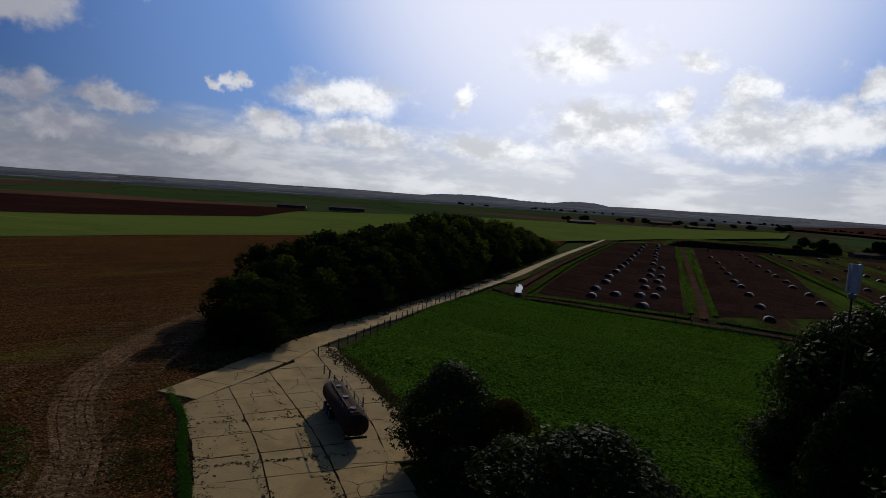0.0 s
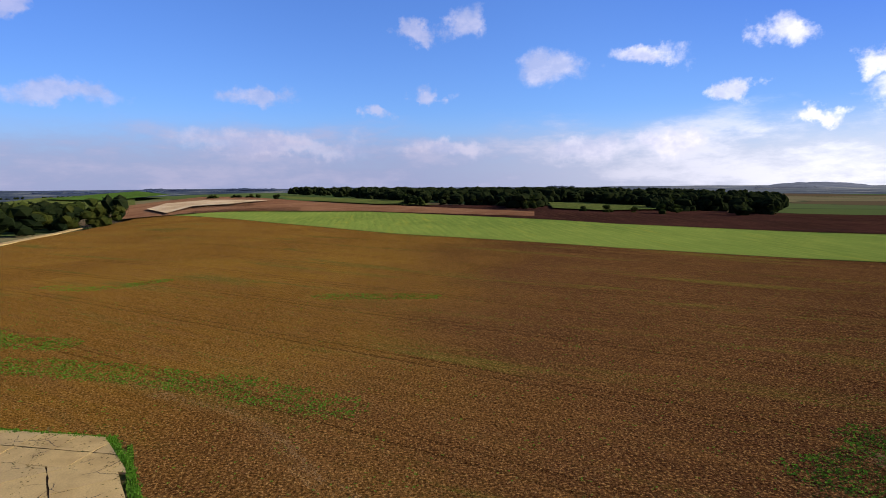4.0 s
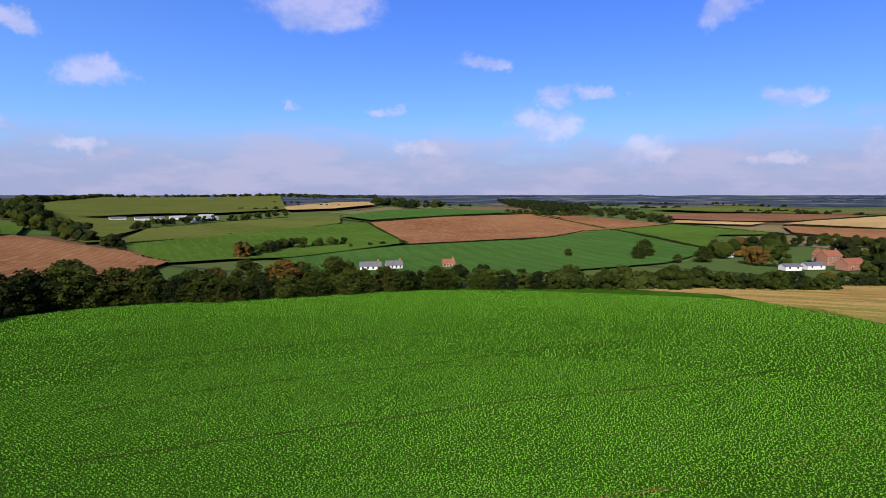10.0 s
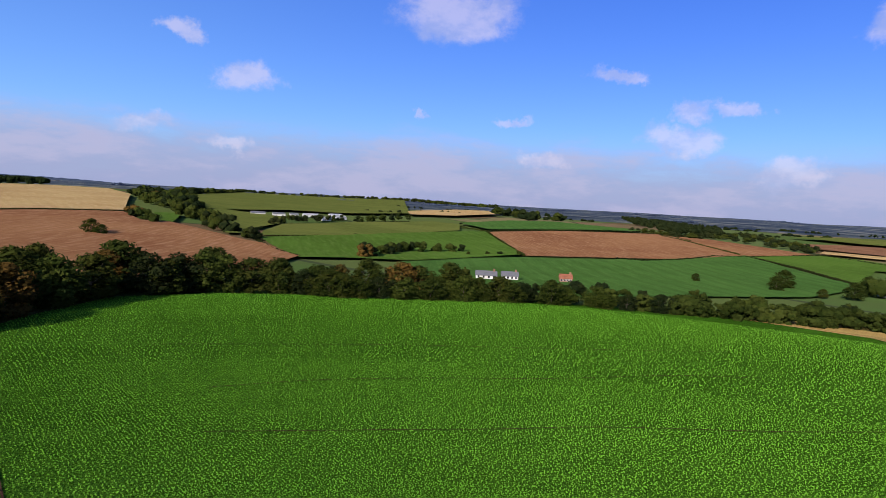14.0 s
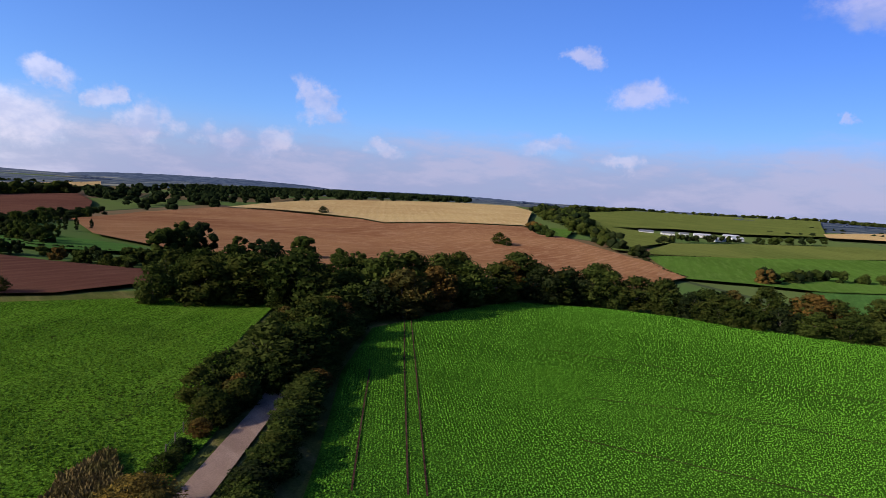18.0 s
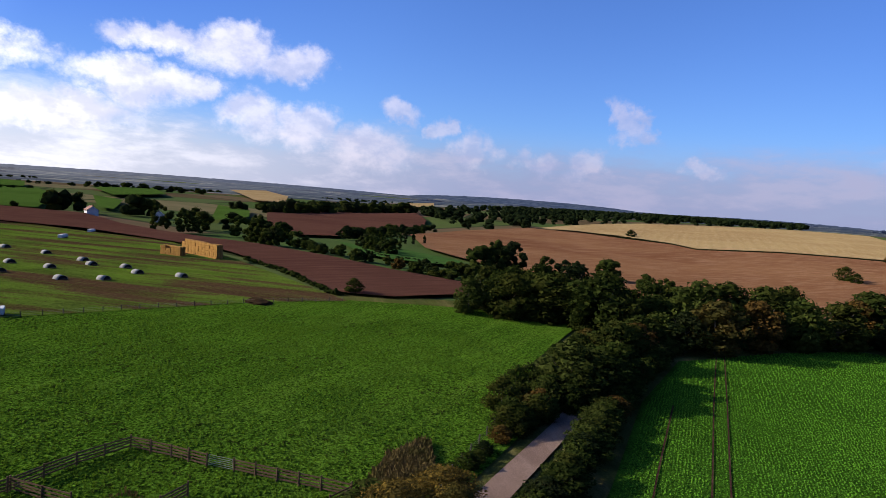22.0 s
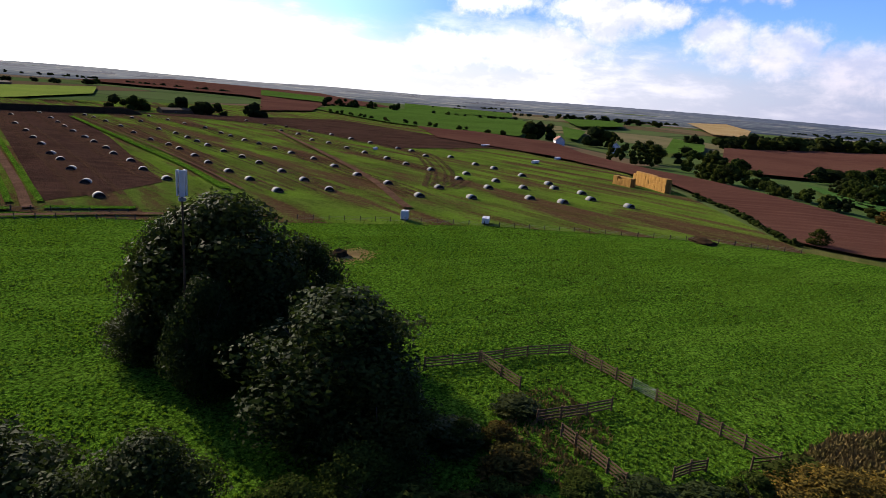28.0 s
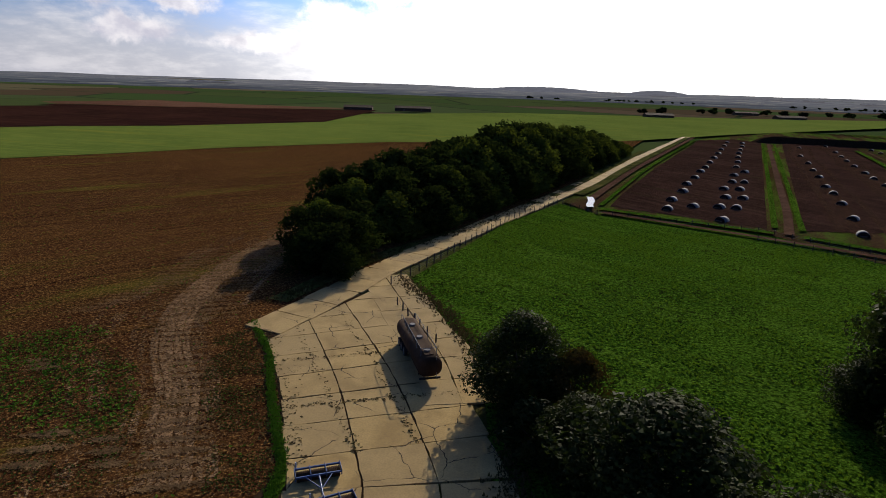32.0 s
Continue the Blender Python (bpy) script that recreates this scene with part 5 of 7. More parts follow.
belt([(495, 198), (521, 177)], 9, 5, 13.5, 19.2, 0.50, (0.45, 0.05, 0.0, 0.5), 234, "clump past the pig fields")
belt([(529, 154), (538, 131)], 9, 5, 12.9, 18.4, 0.50, (0.45, 0.05, 0.0, 0.5), 235, "clump past the pig fields")
belt([(374.1, 90.5), (373.2, 60.5)], 9, 5, 11.2, 15.9, 0.45, (0.35, 0.6, 0.0, 0.05), 236, "clump past the pig fields")
belt([(397.1, 40.1), (361.2, 16.5)], 8, 4, 8.3, 11.9, 0.50, (0.45, 0.05, 0.0, 0.5), 237, "clump past the pig fields")
belt([(739, 617), (764, 574)], 14, 5, 11.9, 17.0, 0.55, (0.45, 0.05, 0.0, 0.5), 238, "dark trees in the far fields")
belt([(768, 586), (823, 534)], 14, 5, 11.4, 16.2, 0.55, (0.45, 0.05, 0.0, 0.5), 239, "dark trees in the far fields")
belt([(564, 468), (492, 327), (480, 262), (485, 199)], 17, 1, 4.4, 6.2, 0.50, (0.5, 0.25, 0.05, 0.2), 240, "row of round trees")
belt([(845, 488), (851, 402), (926, 381)], 18, 6, 5.7, 8.1, 0.70, (0.45, 0.05, 0.0, 0.5), 241, "far hedgerow trees")
belt([(1309, 448), (1344, 330), (1390, 224)], 18, 8, 11.2, 16.0, 0.70, (0.45, 0.05, 0.0, 0.5), 242, "far hedgerow trees")
belt([(274, 432), (312, 424), (337, 390), (367, 370)], 11, 7, 9.1, 13.0, 0.60, (0.45, 0.05, 0.0, 0.5), 243, "trees past the pig fields")
belt([(224, 946), (410, 1072), (558, 1035), (737, 1132)], 30, 25, 7.6, 10.9, 0.90, (0.45, 0.05, 0.0, 0.5), 244, "far woods towards the sun")
belt([(-594, 92), (-553, 101)], 8, 3, 9.4, 13.3, 0.60, (0.45, 0.05, 0.0, 0.5), 245, "trees before the dark wood")
belt([(-440.9, 204.5), (-434.6, 219.9), (-427.5, 228.4), (-425.6, 251.6)], 26, 2, 5.0, 7.1, 0.60, (0.45, 0.05, 0.0, 0.5), 246, "round trees before the dark wood")
belt([(-409.1, 253.8), (-408.4, 277.1)], 9, 4, 7.8, 11.2, 0.60, (0.45, 0.05, 0.0, 0.5), 247, "trees before the dark wood")
belt([(-582, 159), (-525, 172), (-458.7, 185.0)], 12, 5, 7.2, 10.3, 0.60, (0.45, 0.05, 0.0, 0.5), 248, "trees before the dark wood")
belt([(-876, -146), (-819, -38)], 16, 6, 5.0, 7.1, 0.80, (0.45, 0.05, 0.0, 0.5), 249, "bushes on the rise")
belt([(305, 9), (293, 2), (281, -6), (266, -13)], 5, 2, 3.8, 5.4, 0.55, (0.5, 0.25, 0.05, 0.2), 260, "hedgerow past the umber field")
belt([(255, -18), (249, -27)], 6, 3, 4.6, 6.4, 0.60, (0.5, 0.25, 0.05, 0.2), 261, "hedgerow past the umber field")
belt([(238, -32), (228, -40), (222, -47), (215, -53)], 5, 2, 3.8, 5.3, 0.60, (0.5, 0.25, 0.05, 0.2), 262, "hedgerow past the umber field")
belt([(330, 38), (322, 28), (306, 15)], 7, 3, 7.3, 10.3, 0.50, (0.45, 0.15, 0.0, 0.4), 263, "trees past the straw stack")
belt([(410, 86), (420, 73), (431, 58)], 8, 4, 10.4, 14.6, 0.50, (0.4, 0.4, 0.0, 0.2), 264, "trees past the straw stack")
belt([(374, 42), (395, 34)], 8, 4, 11.9, 16.6, 0.45, (0.4, 0.4, 0.0, 0.2), 265, "trees past the straw stack")
belt([(798, 34), (908, -26), (991, -94), (1041, -166)], 14, 7, 15.5, 21.8, 0.70, (0.45, 0.05, 0.0, 0.5), 266, "far wood behind the brown field")
belt([(784, 101), (793, 38)], 14, 7, 10.6, 14.9, 0.70, (0.45, 0.05, 0.0, 0.5), 267, "far wood behind the brown field")
belt([(410, -20), (462, -40), (535, -62), (575, -92), (615, -121)], 9, 4, 6.6, 9.3, 0.60, (0.45, 0.05, 0.0, 0.5), 268, "trees between the brown fields")
belt([(-128.1, -236.7), (-150.4, -239.3), (-170.8, -240.4), (-199.5, -249.5), (-217.7, -257.0)], 5, 2, 3.5, 6.0, 0.6, (0.6, 0.2, 0.04, 0.16), 270, "trees before the farm")
belt([(-178.6, -283.9), (-194.1, -290.1), (-211.2, -288.5)], 6, 3, 7.0, 11.0, 0.5, (0.6, 0.2, 0.0, 0.2), 271, "trees round the farm")
for x, y, hh in ((-114.6, -409.6, 11.7), (-105.9, -391.3, 8.2), (-124.3, -372.8, 5.0), (-141.0, -376.6, 9.6), (-64.0, -408.7, 5.3), (636, -354, 10.6), (322.7, -331.1, 10.5), (313.9, -330.7, 7.5), (167.2, -11.3, 4.6)):
    place(MID[0 if x < 600 else 3], x, y, hh, hh * 0.55, turn=x)
for x, y, hh in ((415.5, -61, 9.5), (418.6, -67.3, 8.2), (421.3, -75.7, 7.0)):
    place(POPLAR, x, y, hh, hh * 0.18, (10, 2.2))


def wood(name, outline, count, low, high, size, seed, label):
    """A far wood: many uneven crowns joined into one mesh."""
    rng = np.random.default_rng(seed)
    xs, ys = np.array(outline).T
    pts = []
    while len(pts) < count:
        x, y = rng.uniform(xs.min(), xs.max()), rng.uniform(ys.min(), ys.max())
        inside, j = False, len(outline) - 1
        for i in range(len(outline)):
            (ax, ay), (bx, by) = outline[i], outline[j]
            if (ay > y) != (by > y) and x < (bx - ax) * (y - ay) / (by - ay) + ax:
                inside = not inside
            j = i
        if inside:
            pts.append((x, y))
    spots = [(x, y, hh, hh * rng.uniform(0.55, 0.8)) for (x, y), hh in zip(pts, rng.uniform(low, high, len(pts)))]
    return join_trees(name, spots, rng, MAT["leaf_dark"], label, "wood", 30, size)


wood("distant_wood", [(-678, 90), (-520, 158), (-474, 178), (-591, 253), (-450, 285), (-385.0, 287.1), (-400, 358), (-662, 583), (-822, 645), (-900, 386), (-1052, 141), (-1271, -40)], 800, 11, 16, 1.2, 81, "dark conifer wood along the far edge of the fields")
wood("distant_wood", [(1086, -181), (760, -146), (644, -146), (662, -199), (743, -281), (910, -440), (1044, -601), (1011, -931), (2444, -2227), (2671, -1735), (1985, -828), (1323, -299)], 1300, 10, 15, 1.2, 82, "broad dark wood on the hilltop")
wood("distant_wood", [(809, 62), (954, -26), (1061, -173), (1327, -189), (1159, 10), (965, 74)], 320, 8, 12, 1.4, 83, "dark wood beyond the umber field")
wood("distant_wood", [(-93, -2390), (-165, -2071), (-250, -1375), (-195, -1012), (-126, -1042), (-92, -1414)], 320, 9, 13, 1.4, 84, "dark wood in the far valley")


# horizon woods, ridges and hedges
def ridge(az0, az1, r, top, rough, seed, mat, label):
    """A long low hill on the skyline, with an uneven wooded crest."""
    n = max(12, int((az1 - az0) * 3))
    verts, faces = [], []
    for i in range(n + 1):
        a = az0 + (az1 - az0) * i / n
        k = math.sin(math.pi * i / n) ** 0.45
        for depth, lift in ((-260, 0.0), (-60, 0.75), (0, 1.0), (300, 0.0)):
            x, y = polar(a, r + depth)
            z = ground(x, y)
            tall = max(0.0, top - z) * lift * k + rough * lift * k * noise.noise((a * 2.3, depth * 0.01, seed))
            verts.append((x, y, z - 6 + tall + 6 * lift * k))
    for i in range(n):
        b, c = i * 4, i * 4 + 4
        faces += [(b + j, c + j, c + j + 1, b + j + 1) for j in range(3)]
    ob = mesh_object("distant_hill", verts, faces, mat, smooth=True)
    return tagged(ob, label, "hill", kind="structure")


ridge(350.2, 360.5, 3700, 47, 5, 1, MAT["wooded"], "low wooded hill on the skyline with painted haze")
ridge(342.5, 348.2, 3500, 46, 4, 2, MAT["wooded"], "low wooded hill on the skyline with painted haze")
ridge(42, 50, 3400, 44, 5, 3, MAT["wooded"], "low wooded hill on the skyline with painted haze")
ridge(240, 262, 4000, 58, 4, 4, MAT["wooded"], "long low hill on the skyline with painted haze")
ridge(262, 300, 4200, 46, 4, 5, MAT["wooded"], "long low hill on the skyline with painted haze")
ridge(222, 238, 3800, 40, 4, 6, MAT["wooded"], "long low hill on the skyline with painted haze")
far_rng = np.random.default_rng(91)
spots = []
for _ in range(60):
    a, r0 = far_rng.uniform(0, 360), far_rng.uniform(1100, 2000)
    if 20 < a < 110 or 205 < a < 262:
        continue
    turn, length = radians(a) + far_rng.normal(0, 0.4), far_rng.uniform(80, 320)
    x0, y0 = polar(a, r0)
    for i in range(int(length / 14)):
        k = far_rng.uniform(-0.5, 0.5) * length
        spots.append((x0 + math.cos(turn) * k + far_rng.normal(0, 5), y0 + math.sin(turn) * k + far_rng.normal(0, 5), far_rng.uniform(4, 8), far_rng.uniform(4, 8)))
join_trees("distant_trees", spots, far_rng, MAT["leaf_dark"], "far hedgerow trees and small woods towards the horizon", "trees", 20, 1.6)
spots = []
for _ in range(40):
    a, r0 = far_rng.uniform(0, 360), far_rng.uniform(2300, 3900)
    spread = far_rng.uniform(0.5, 2.6)
    for i in range(int(spread * 9)):
        x, y = polar(a + far_rng.uniform(-spread, spread), r0 + far_rng.normal(0, 30))
        spots.append((x, y, far_rng.uniform(7, 12), far_rng.uniform(18, 34)))
join_trees("distant_woods", spots, far_rng, MAT["wooded"], "long dark woods on the far hills with painted haze", "woods", 10, 4.0)


def hedge(points, height, width, seed, label="clipped dark green field hedge"):
    """A hedge of leaf blades along a line."""
    rng = np.random.default_rng(seed)
    spots = []
    for x, y in along(points, max(2.4, width * 1.0), width * 0.15, rng):
        spots.append((x, y, height * rng.uniform(0.75, 1.3), width * rng.uniform(0.8, 1.25)))
    ob = join_trees("hedge", spots, rng, MAT["leaf_dark"] if seed % 3 else MAT["leaf_mid"], label, "hedge", 24, 0.22 + 0.0008 * math.hypot(*points[0]))
    return ob


HEDGE_COUNT = itertools.count()


def field_hedge(points):
    far = math.hypot(*points[0])
    hedge(points, 1.3 + far * 0.0006, 1.0 + far * 0.0012, 100 + next(HEDGE_COUNT))


hedge([(-346.6, -225.6), (-318.3, -190.1), (-297.6, -163.9)], 5.0, 2.6, 99, "tall clipped dark hedge beside the concrete road")
field_hedge([(-18, -535), (-40, -532), (-72, -572), (-116, -645), (-150, -660), (-236, -732)])
field_hedge([(-152, -659), (-169, -574), (-172.1, -453.6)])
field_hedge([(-92, -903), (-146, -677)])
field_hedge([(-236, -732), (-300, -603), (-354, -516)])
field_hedge([(-315, -751), (-406, -772), (-635, -961)])
field_hedge([(-353, -708), (-436, -636), (-493, -561), (-495, -523)])
field_hedge([(-638, -791), (-642, -717), (-548, -458)])
field_hedge([(-632, -510), (-626, -429)])
field_hedge([(-346, -409), (-342.3, -358.7)])
field_hedge([(279, -442), (291, -473), (316, -538), (324, -586), (295, -717), (252, -813)])
field_hedge([(255.5, -429.6), (225, -578), (160, -703), (128, -738)])
field_hedge([(128, -738), (54.5, -488.7)])
field_hedge([(130, -746), (55, -852), (-91, -977), (-120, -826)])
field_hedge([(245.7, -407.8), (211.1, -368.0), (173.1, -334.8)])
field_hedge([(226, -836), (130, -746)])
field_hedge([(190, -856), (154, -1119), (80, -1223), (-98, -1053)])
field_hedge([(714, -270), (674, -311), (636, -337), (554, -355), (500, -347), (491, -427), (449, -500)])
field_hedge([(234.2, 25.0), (205.9, 10.2), (165.6, -5.3), (163.8, -8.9)])
field_hedge([(311.1, -22.4), (277.8, -32.7), (275.1, -47.0), (259.0, -64.9)])
field_hedge([(858, 874), (805, 677)])
field_hedge([(600, 519), (528, 407), (474, 316)])
field_hedge([(874, 563), (977, 412)])


def ribbon(name, points, width, mat, layer, label, category="track"):
    """A strip of ground along a line."""
    pts = [Vector((*p, 0)) for p in points]
    left, right = [], []
    for i, p in enumerate(pts):
        d = (pts[min(i + 1, len(pts) - 1)] - pts[max(i - 1, 0)]).normalized()
        nrm = Vector((-d.y, d.x, 0)) * width / 2
        left.append(p + nrm)
        right.append(p - nrm)
    verts = [(v.x, v.y, ground(v.x, v.y) + (0.012 + 0.0005 * v.length) * layer) for v in left + right]
    k = len(pts)
    faces = [(i, i + 1, k + i + 1, k + i) for i in range(k - 1)]
    ob = mesh_object(name, verts, faces, mat)
    for poly in ob.data.polygons:
        if poly.normal.z < 0:
            poly.flip()
    return tagged(ob, label, category, kind="structure")


def smooth_line(points, step=3.0):
    """Even steps along a smooth curve through points."""
    p = [Vector((*q, 0)) for q in points]
    p = [2 * p[0] - p[1]] + p + [2 * p[-1] - p[-2]]
    out = []
    for a, b, c, d in zip(p, p[1:], p[2:], p[3:]):
        k = max(2, int((c - b).length / step))
        for i in range(k):
            t = i / k
            out.append(0.5 * (2 * b + (c - a) * t + (2 * a - 5 * b + 4 * c - d) * t * t + (3 * b - a - 3 * c + d) * t ** 3))
    out.append(p[-2])
    return [(v.x, v.y) for v in out]


# wheel tracks in the crop, the dirt margin, and muddy tracks in the pig fields
TRACKS = [[(-85.8, -117.0), (-67.2, -85.0), (-56.2, -64.2), (-47.4, -54.5), (-35.0, -46.9)], [(-87.7, -116.5), (-69.0, -84.5), (-57.7, -62.7), (-47.5, -52.9), (-37.7, -46.1)],
          [(109.7, -83.3), (80.6, -61.7), (62.9, -48.8), (42.9, -34.2)], [(110.0, -85.4), (79.6, -63.3), (60.1, -49.0), (41.7, -35.6)], [(78.9, -53.6), (62.8, -41.9), (46.3, -30.1)], [(-46.6, -71.4), (-28.0, -61.2), (-6.0, -53.7)],
          [(42.6, -60.5), (24.4, -69.1), (10.6, -75.2), (-3.8, -82.2), (-28.3, -90.9), (-54.4, -102.0)], [(52.6, -74.7), (40.0, -85.3), (23.3, -94.5), (5.2, -102.9), (-14.9, -114.8), (-31.6, -121.1)], [(76.2, -92.1), (40.0, -112.2), (6.7, -126.2), (-30.5, -142.4)]]
def beside(points, off):
    """The line that runs a distance to one side of another."""
    P = [Vector(p) for p in points]
    out = []
    for k, p in enumerate(P):
        d = (P[min(k + 1, len(P) - 1)] - P[max(k - 1, 0)]).normalized()
        out.append((p.x - d.y * off, p.y + d.x * off))
    return out


for i, line in enumerate(TRACKS):
    if i < 2 or i == 5:
        for off in (-0.34, 0.0, 0.33) if i < 2 else (0.0, 0.4):
            ribbon("wheel_track", beside(smooth_line(line), off), 0.3, MAT["ridge"] if i < 2 and not off else MAT["ridge_thin"], 3.5, "broken bare wheel track through the crop")
    else:
        ribbon("wheel_track", smooth_line(line), 0.2 if i < 5 else 0.16, MAT["mud"], 3.5, "bare wheel track through the crop")
MARGIN = smooth_line([(-121.6, -121.0), (-95.4, -106.5), (-85.3, -91.8), (-78.1, -76.8), (-71.7, -64.3)] + [(-52.3, -42.7), (-44.2, -32.7)])
ribbon("dirt_margin", MARGIN, 1.1, MAT["trackdirt"], 3.4, "bare dirt margin beside the concrete road")
for off in (-1.3, -0.75, 0.75, 1.3):
    ribbon("dirt_margin", beside(MARGIN, off), 0.55, MAT["ridge"] if abs(off) < 1 else MAT["ridge_thin"], 3.4, "loose dirt thrown up beside the margin")
for a, w in (([(63.8, 135.1), (89.0, 196.5), (165.6, 384.2)], 1.4), ([(68.7, 132.9), (94.1, 194.8), (172.2, 384.1)], 1.4), ([(29.2, 153.2), (41.2, 184.6), (67.2, 250.6), (137.5, 414.4)], 1.3), ([(28.1, 148.6), (44.8, 139.0), (61.2, 129.6)], 2.6), ([(66.1, 127.1), (78.9, 116.4)], 3.0), ([(110.1, 124.3), (130.8, 169.1), (156.4, 234.3), (204.4, 356.1)], 2.6)):
    ribbon("grass_margin", smooth_line(a), w, MAT["grass"], 6.5, "green grass margin between pig paddocks", "verge")
for a, w in (([(63.8, 128.3), (76.1, 156.6), (98.9, 212.7), (168.9, 384.2)], 2.0), ([(27.9, 161.3), (39.3, 190.9), (63.9, 251.7), (134.3, 414.5)], 2.2), ([(27.7, 143.7), (45.9, 131.9), (63.3, 120.2), (75.4, 111.2), (95.4, 93.0)], 2.0), ([(274.5, 267.9), (174.3, 132.4), (126.7, 78.8)], 2.5), ([(112.6, 121.3), (133.8, 167.1), (160.4, 232.3), (208.4, 354.1)], 0.9)):
    ribbon("farm_track", smooth_line(a), w, MAT["track"], 6.6, "brown dirt track between pig paddocks")
ribbon("field_margin", smooth_line([(25.6, 168.0), (36.4, 192.0), (60.9, 253.0), (131.0, 416.0)]), 3.0, MAT["rough"], 6.0, "dry grass verge beside the concrete road", "verge")
ribbon("field_margin", smooth_line([(-26.5, 73.4), (-18.2, 95.3), (-1.3, 124.4), (22.1, 175.1), (76.9, 310.7)]), 3.0, MAT["rough"], 3.0, "dry grass verge below the copse", "verge")
ribbon("field_margin", smooth_line([(-27.0, 66.2), (-22.0, 57.8), (-19.0, 49.8), (-16.2, 43.3), (-14.2, 39.0), (-13.6, 33.0), (-18.6, 20), (-31, 3), (-47.6, -12.6), (-63.6, -17.9)]), 0.55, MAT["grass"], 4.0, "green grass edge of the concrete", "verge")
r = random.Random(12)
chips = []
for line, wide, count in (([(-33.5, 135.3), (-37.2, 100.9), (-38.4, 88.6), (-36.7, 69.6), (-32.1, 57.3), (-27.4, 50.0), (-23.7, 41.2), (-21.1, 35.5)], 1.5, 26000), ([(-31.0, 150.0), (-35.0, 110.0), (-36.2, 90.6), (-34.7, 76.0), (-33.0, 66.0)], 2.6, 14000), ([(-33.6, 40.6), (-32.7, 36.5)], 0.9, 1800), ([(-29.0, 40.5), (-26.8, 37.4)], 0.6, 900), ([(-44.0, 52.6), (-42.2, 51.2)], 0.6, 600), ([(-46.0, 96.0), (-44.5, 78.0), (-48.0, 66.0)], 1.2, 3000), ([(-78.5, -17.6), (-70.4, -8.6), (-61.9, -3.3), (-54.9, -0.6), (-52.7, 0.4)], 1.0, 700)):
    L = np.array(smooth_line(line, 1.5))
    k = rng.integers(0, len(L), count)
    lane = np.round(rng.normal(0, 1, count) * 3) / 3
    chips.append(L[k] + np.stack([lane, lane * 0.3], 1) * wide + rng.normal(0, 0.22, (count, 2)))
chips = np.concatenate(chips)
SWATH = smooth_line([(-27.7, 197.3), (-33.5, 135.3), (-37.2, 100.9), (-38.4, 88.6), (-36.7, 69.6), (-32.1, 57.3), (-27.4, 50.0), (-23.7, 41.2), (-21.1, 35.5)])
for off in (-9.4, -7.6, -6.8, -4.6, -3.4, -2.1, -1.3, -0.5, 0.3, 1.1, 1.9, 2.8):
    ribbon("headland_track", beside(SWATH, off + r.uniform(-0.15, 0.15))[r.randint(0, 14):], 0.7, MAT["headland"] if -2.4 < off < 1.4 else MAT["headland_thin"], 2.4, "paler dragged soil along a turned headland")
TURN = smooth_line([(-85.0, -22.0), (-78.5, -17.6), (-70.4, -8.6), (-61.9, -3.3), (-54.9, -0.6), (-46.0, 4.0)])
for off in (-1.4, -0.7, 0.0, 0.7):
    ribbon("headland_track", beside(TURN, off), 0.62, MAT["ridge_thin"], 2.4, "orange dry soil along a wheel line")
for off in (2.6, 3.4, 4.2, 5.0, 5.8, 6.6):
    ribbon("headland_track", beside(SWATH, off + r.uniform(-0.15, 0.15))[r.randint(6, 16):len(SWATH) - r.randint(11, 15)], 0.75, MAT["headland"] if r.random() < 0.6 else MAT["headland_thin"], 2.4, "paler dragged soil along a turned headland")
ribbon("puddle", smooth_line([(27.6, 161.5), (27.2, 156.0), (25.8, 150.0), (25.6, 147.2)], 1.0), 1.7, MAT["water"], 12.0, "shallow puddle shining in the gateway", "puddle")


# ---- crop plants, weeds and grass ----
def inside(outline, x, y):
    ok = np.zeros(len(x), bool)
    for (ax, ay), (bx, by) in zip(outline, outline[1:] + outline[:1]):
        cross = ((ay > y) != (by > y)) & (x < (bx - ax) * (y - ay) / (by - ay + 1e-12) + ax)
        ok ^= cross
    return ok


def near_line(lines, x, y, dist):
    ok = np.zeros(len(x), bool)
    for line in lines:
        for (ax, ay), (bx, by) in zip(line, line[1:]):
            d2 = (bx - ax) ** 2 + (by - ay) ** 2 + 1e-9
            t = np.clip(((x - ax) * (bx - ax) + (y - ay) * (by - ay)) / d2, 0, 1)
            ok |= np.hypot(x - ax - t * (bx - ax), y - ay - t * (by - ay)) < dist
    return ok


def tufts(name, x, y, rng, size, blades, mat, label, category, upright=0.5, wide=0.38):
    """Small plants of folded blades that fan out from the ground, joined into one mesh."""
    n = len(x) * blades
    x, y = np.repeat(x, blades), np.repeat(y, blades)
    z = heights(x, y)
    a = rng.uniform(0, 2 * np.pi, n)
    s = size * rng.uniform(0.6, 1.4, n)
    out = np.stack([np.cos(a) * (1 - upright), np.sin(a) * (1 - upright), np.full(n, upright) * rng.uniform(0.6, 1.3, n)], 1)
    side = np.stack([-np.sin(a), np.cos(a), np.zeros(n)], 1) * wide
    p = np.stack([x + rng.normal(0, size * 0.25, n), y + rng.normal(0, size * 0.25, n), z], 1)
    s = s[:, None]
    v = np.stack([p, p + out * s * 0.6 + side * s, p + out * s * 1.15 - [0, 0, 0.15] * s, p + out * s * 0.6 - side * s], 1).reshape(-1, 3)
    k = np.arange(n)[:, None] * 4
    ob = mesh_object(name, v, np.concatenate([k + [0, 1, 2], k + [0, 2, 3]]), mat)
    return tagged(ob, label, category, kind="stuff")


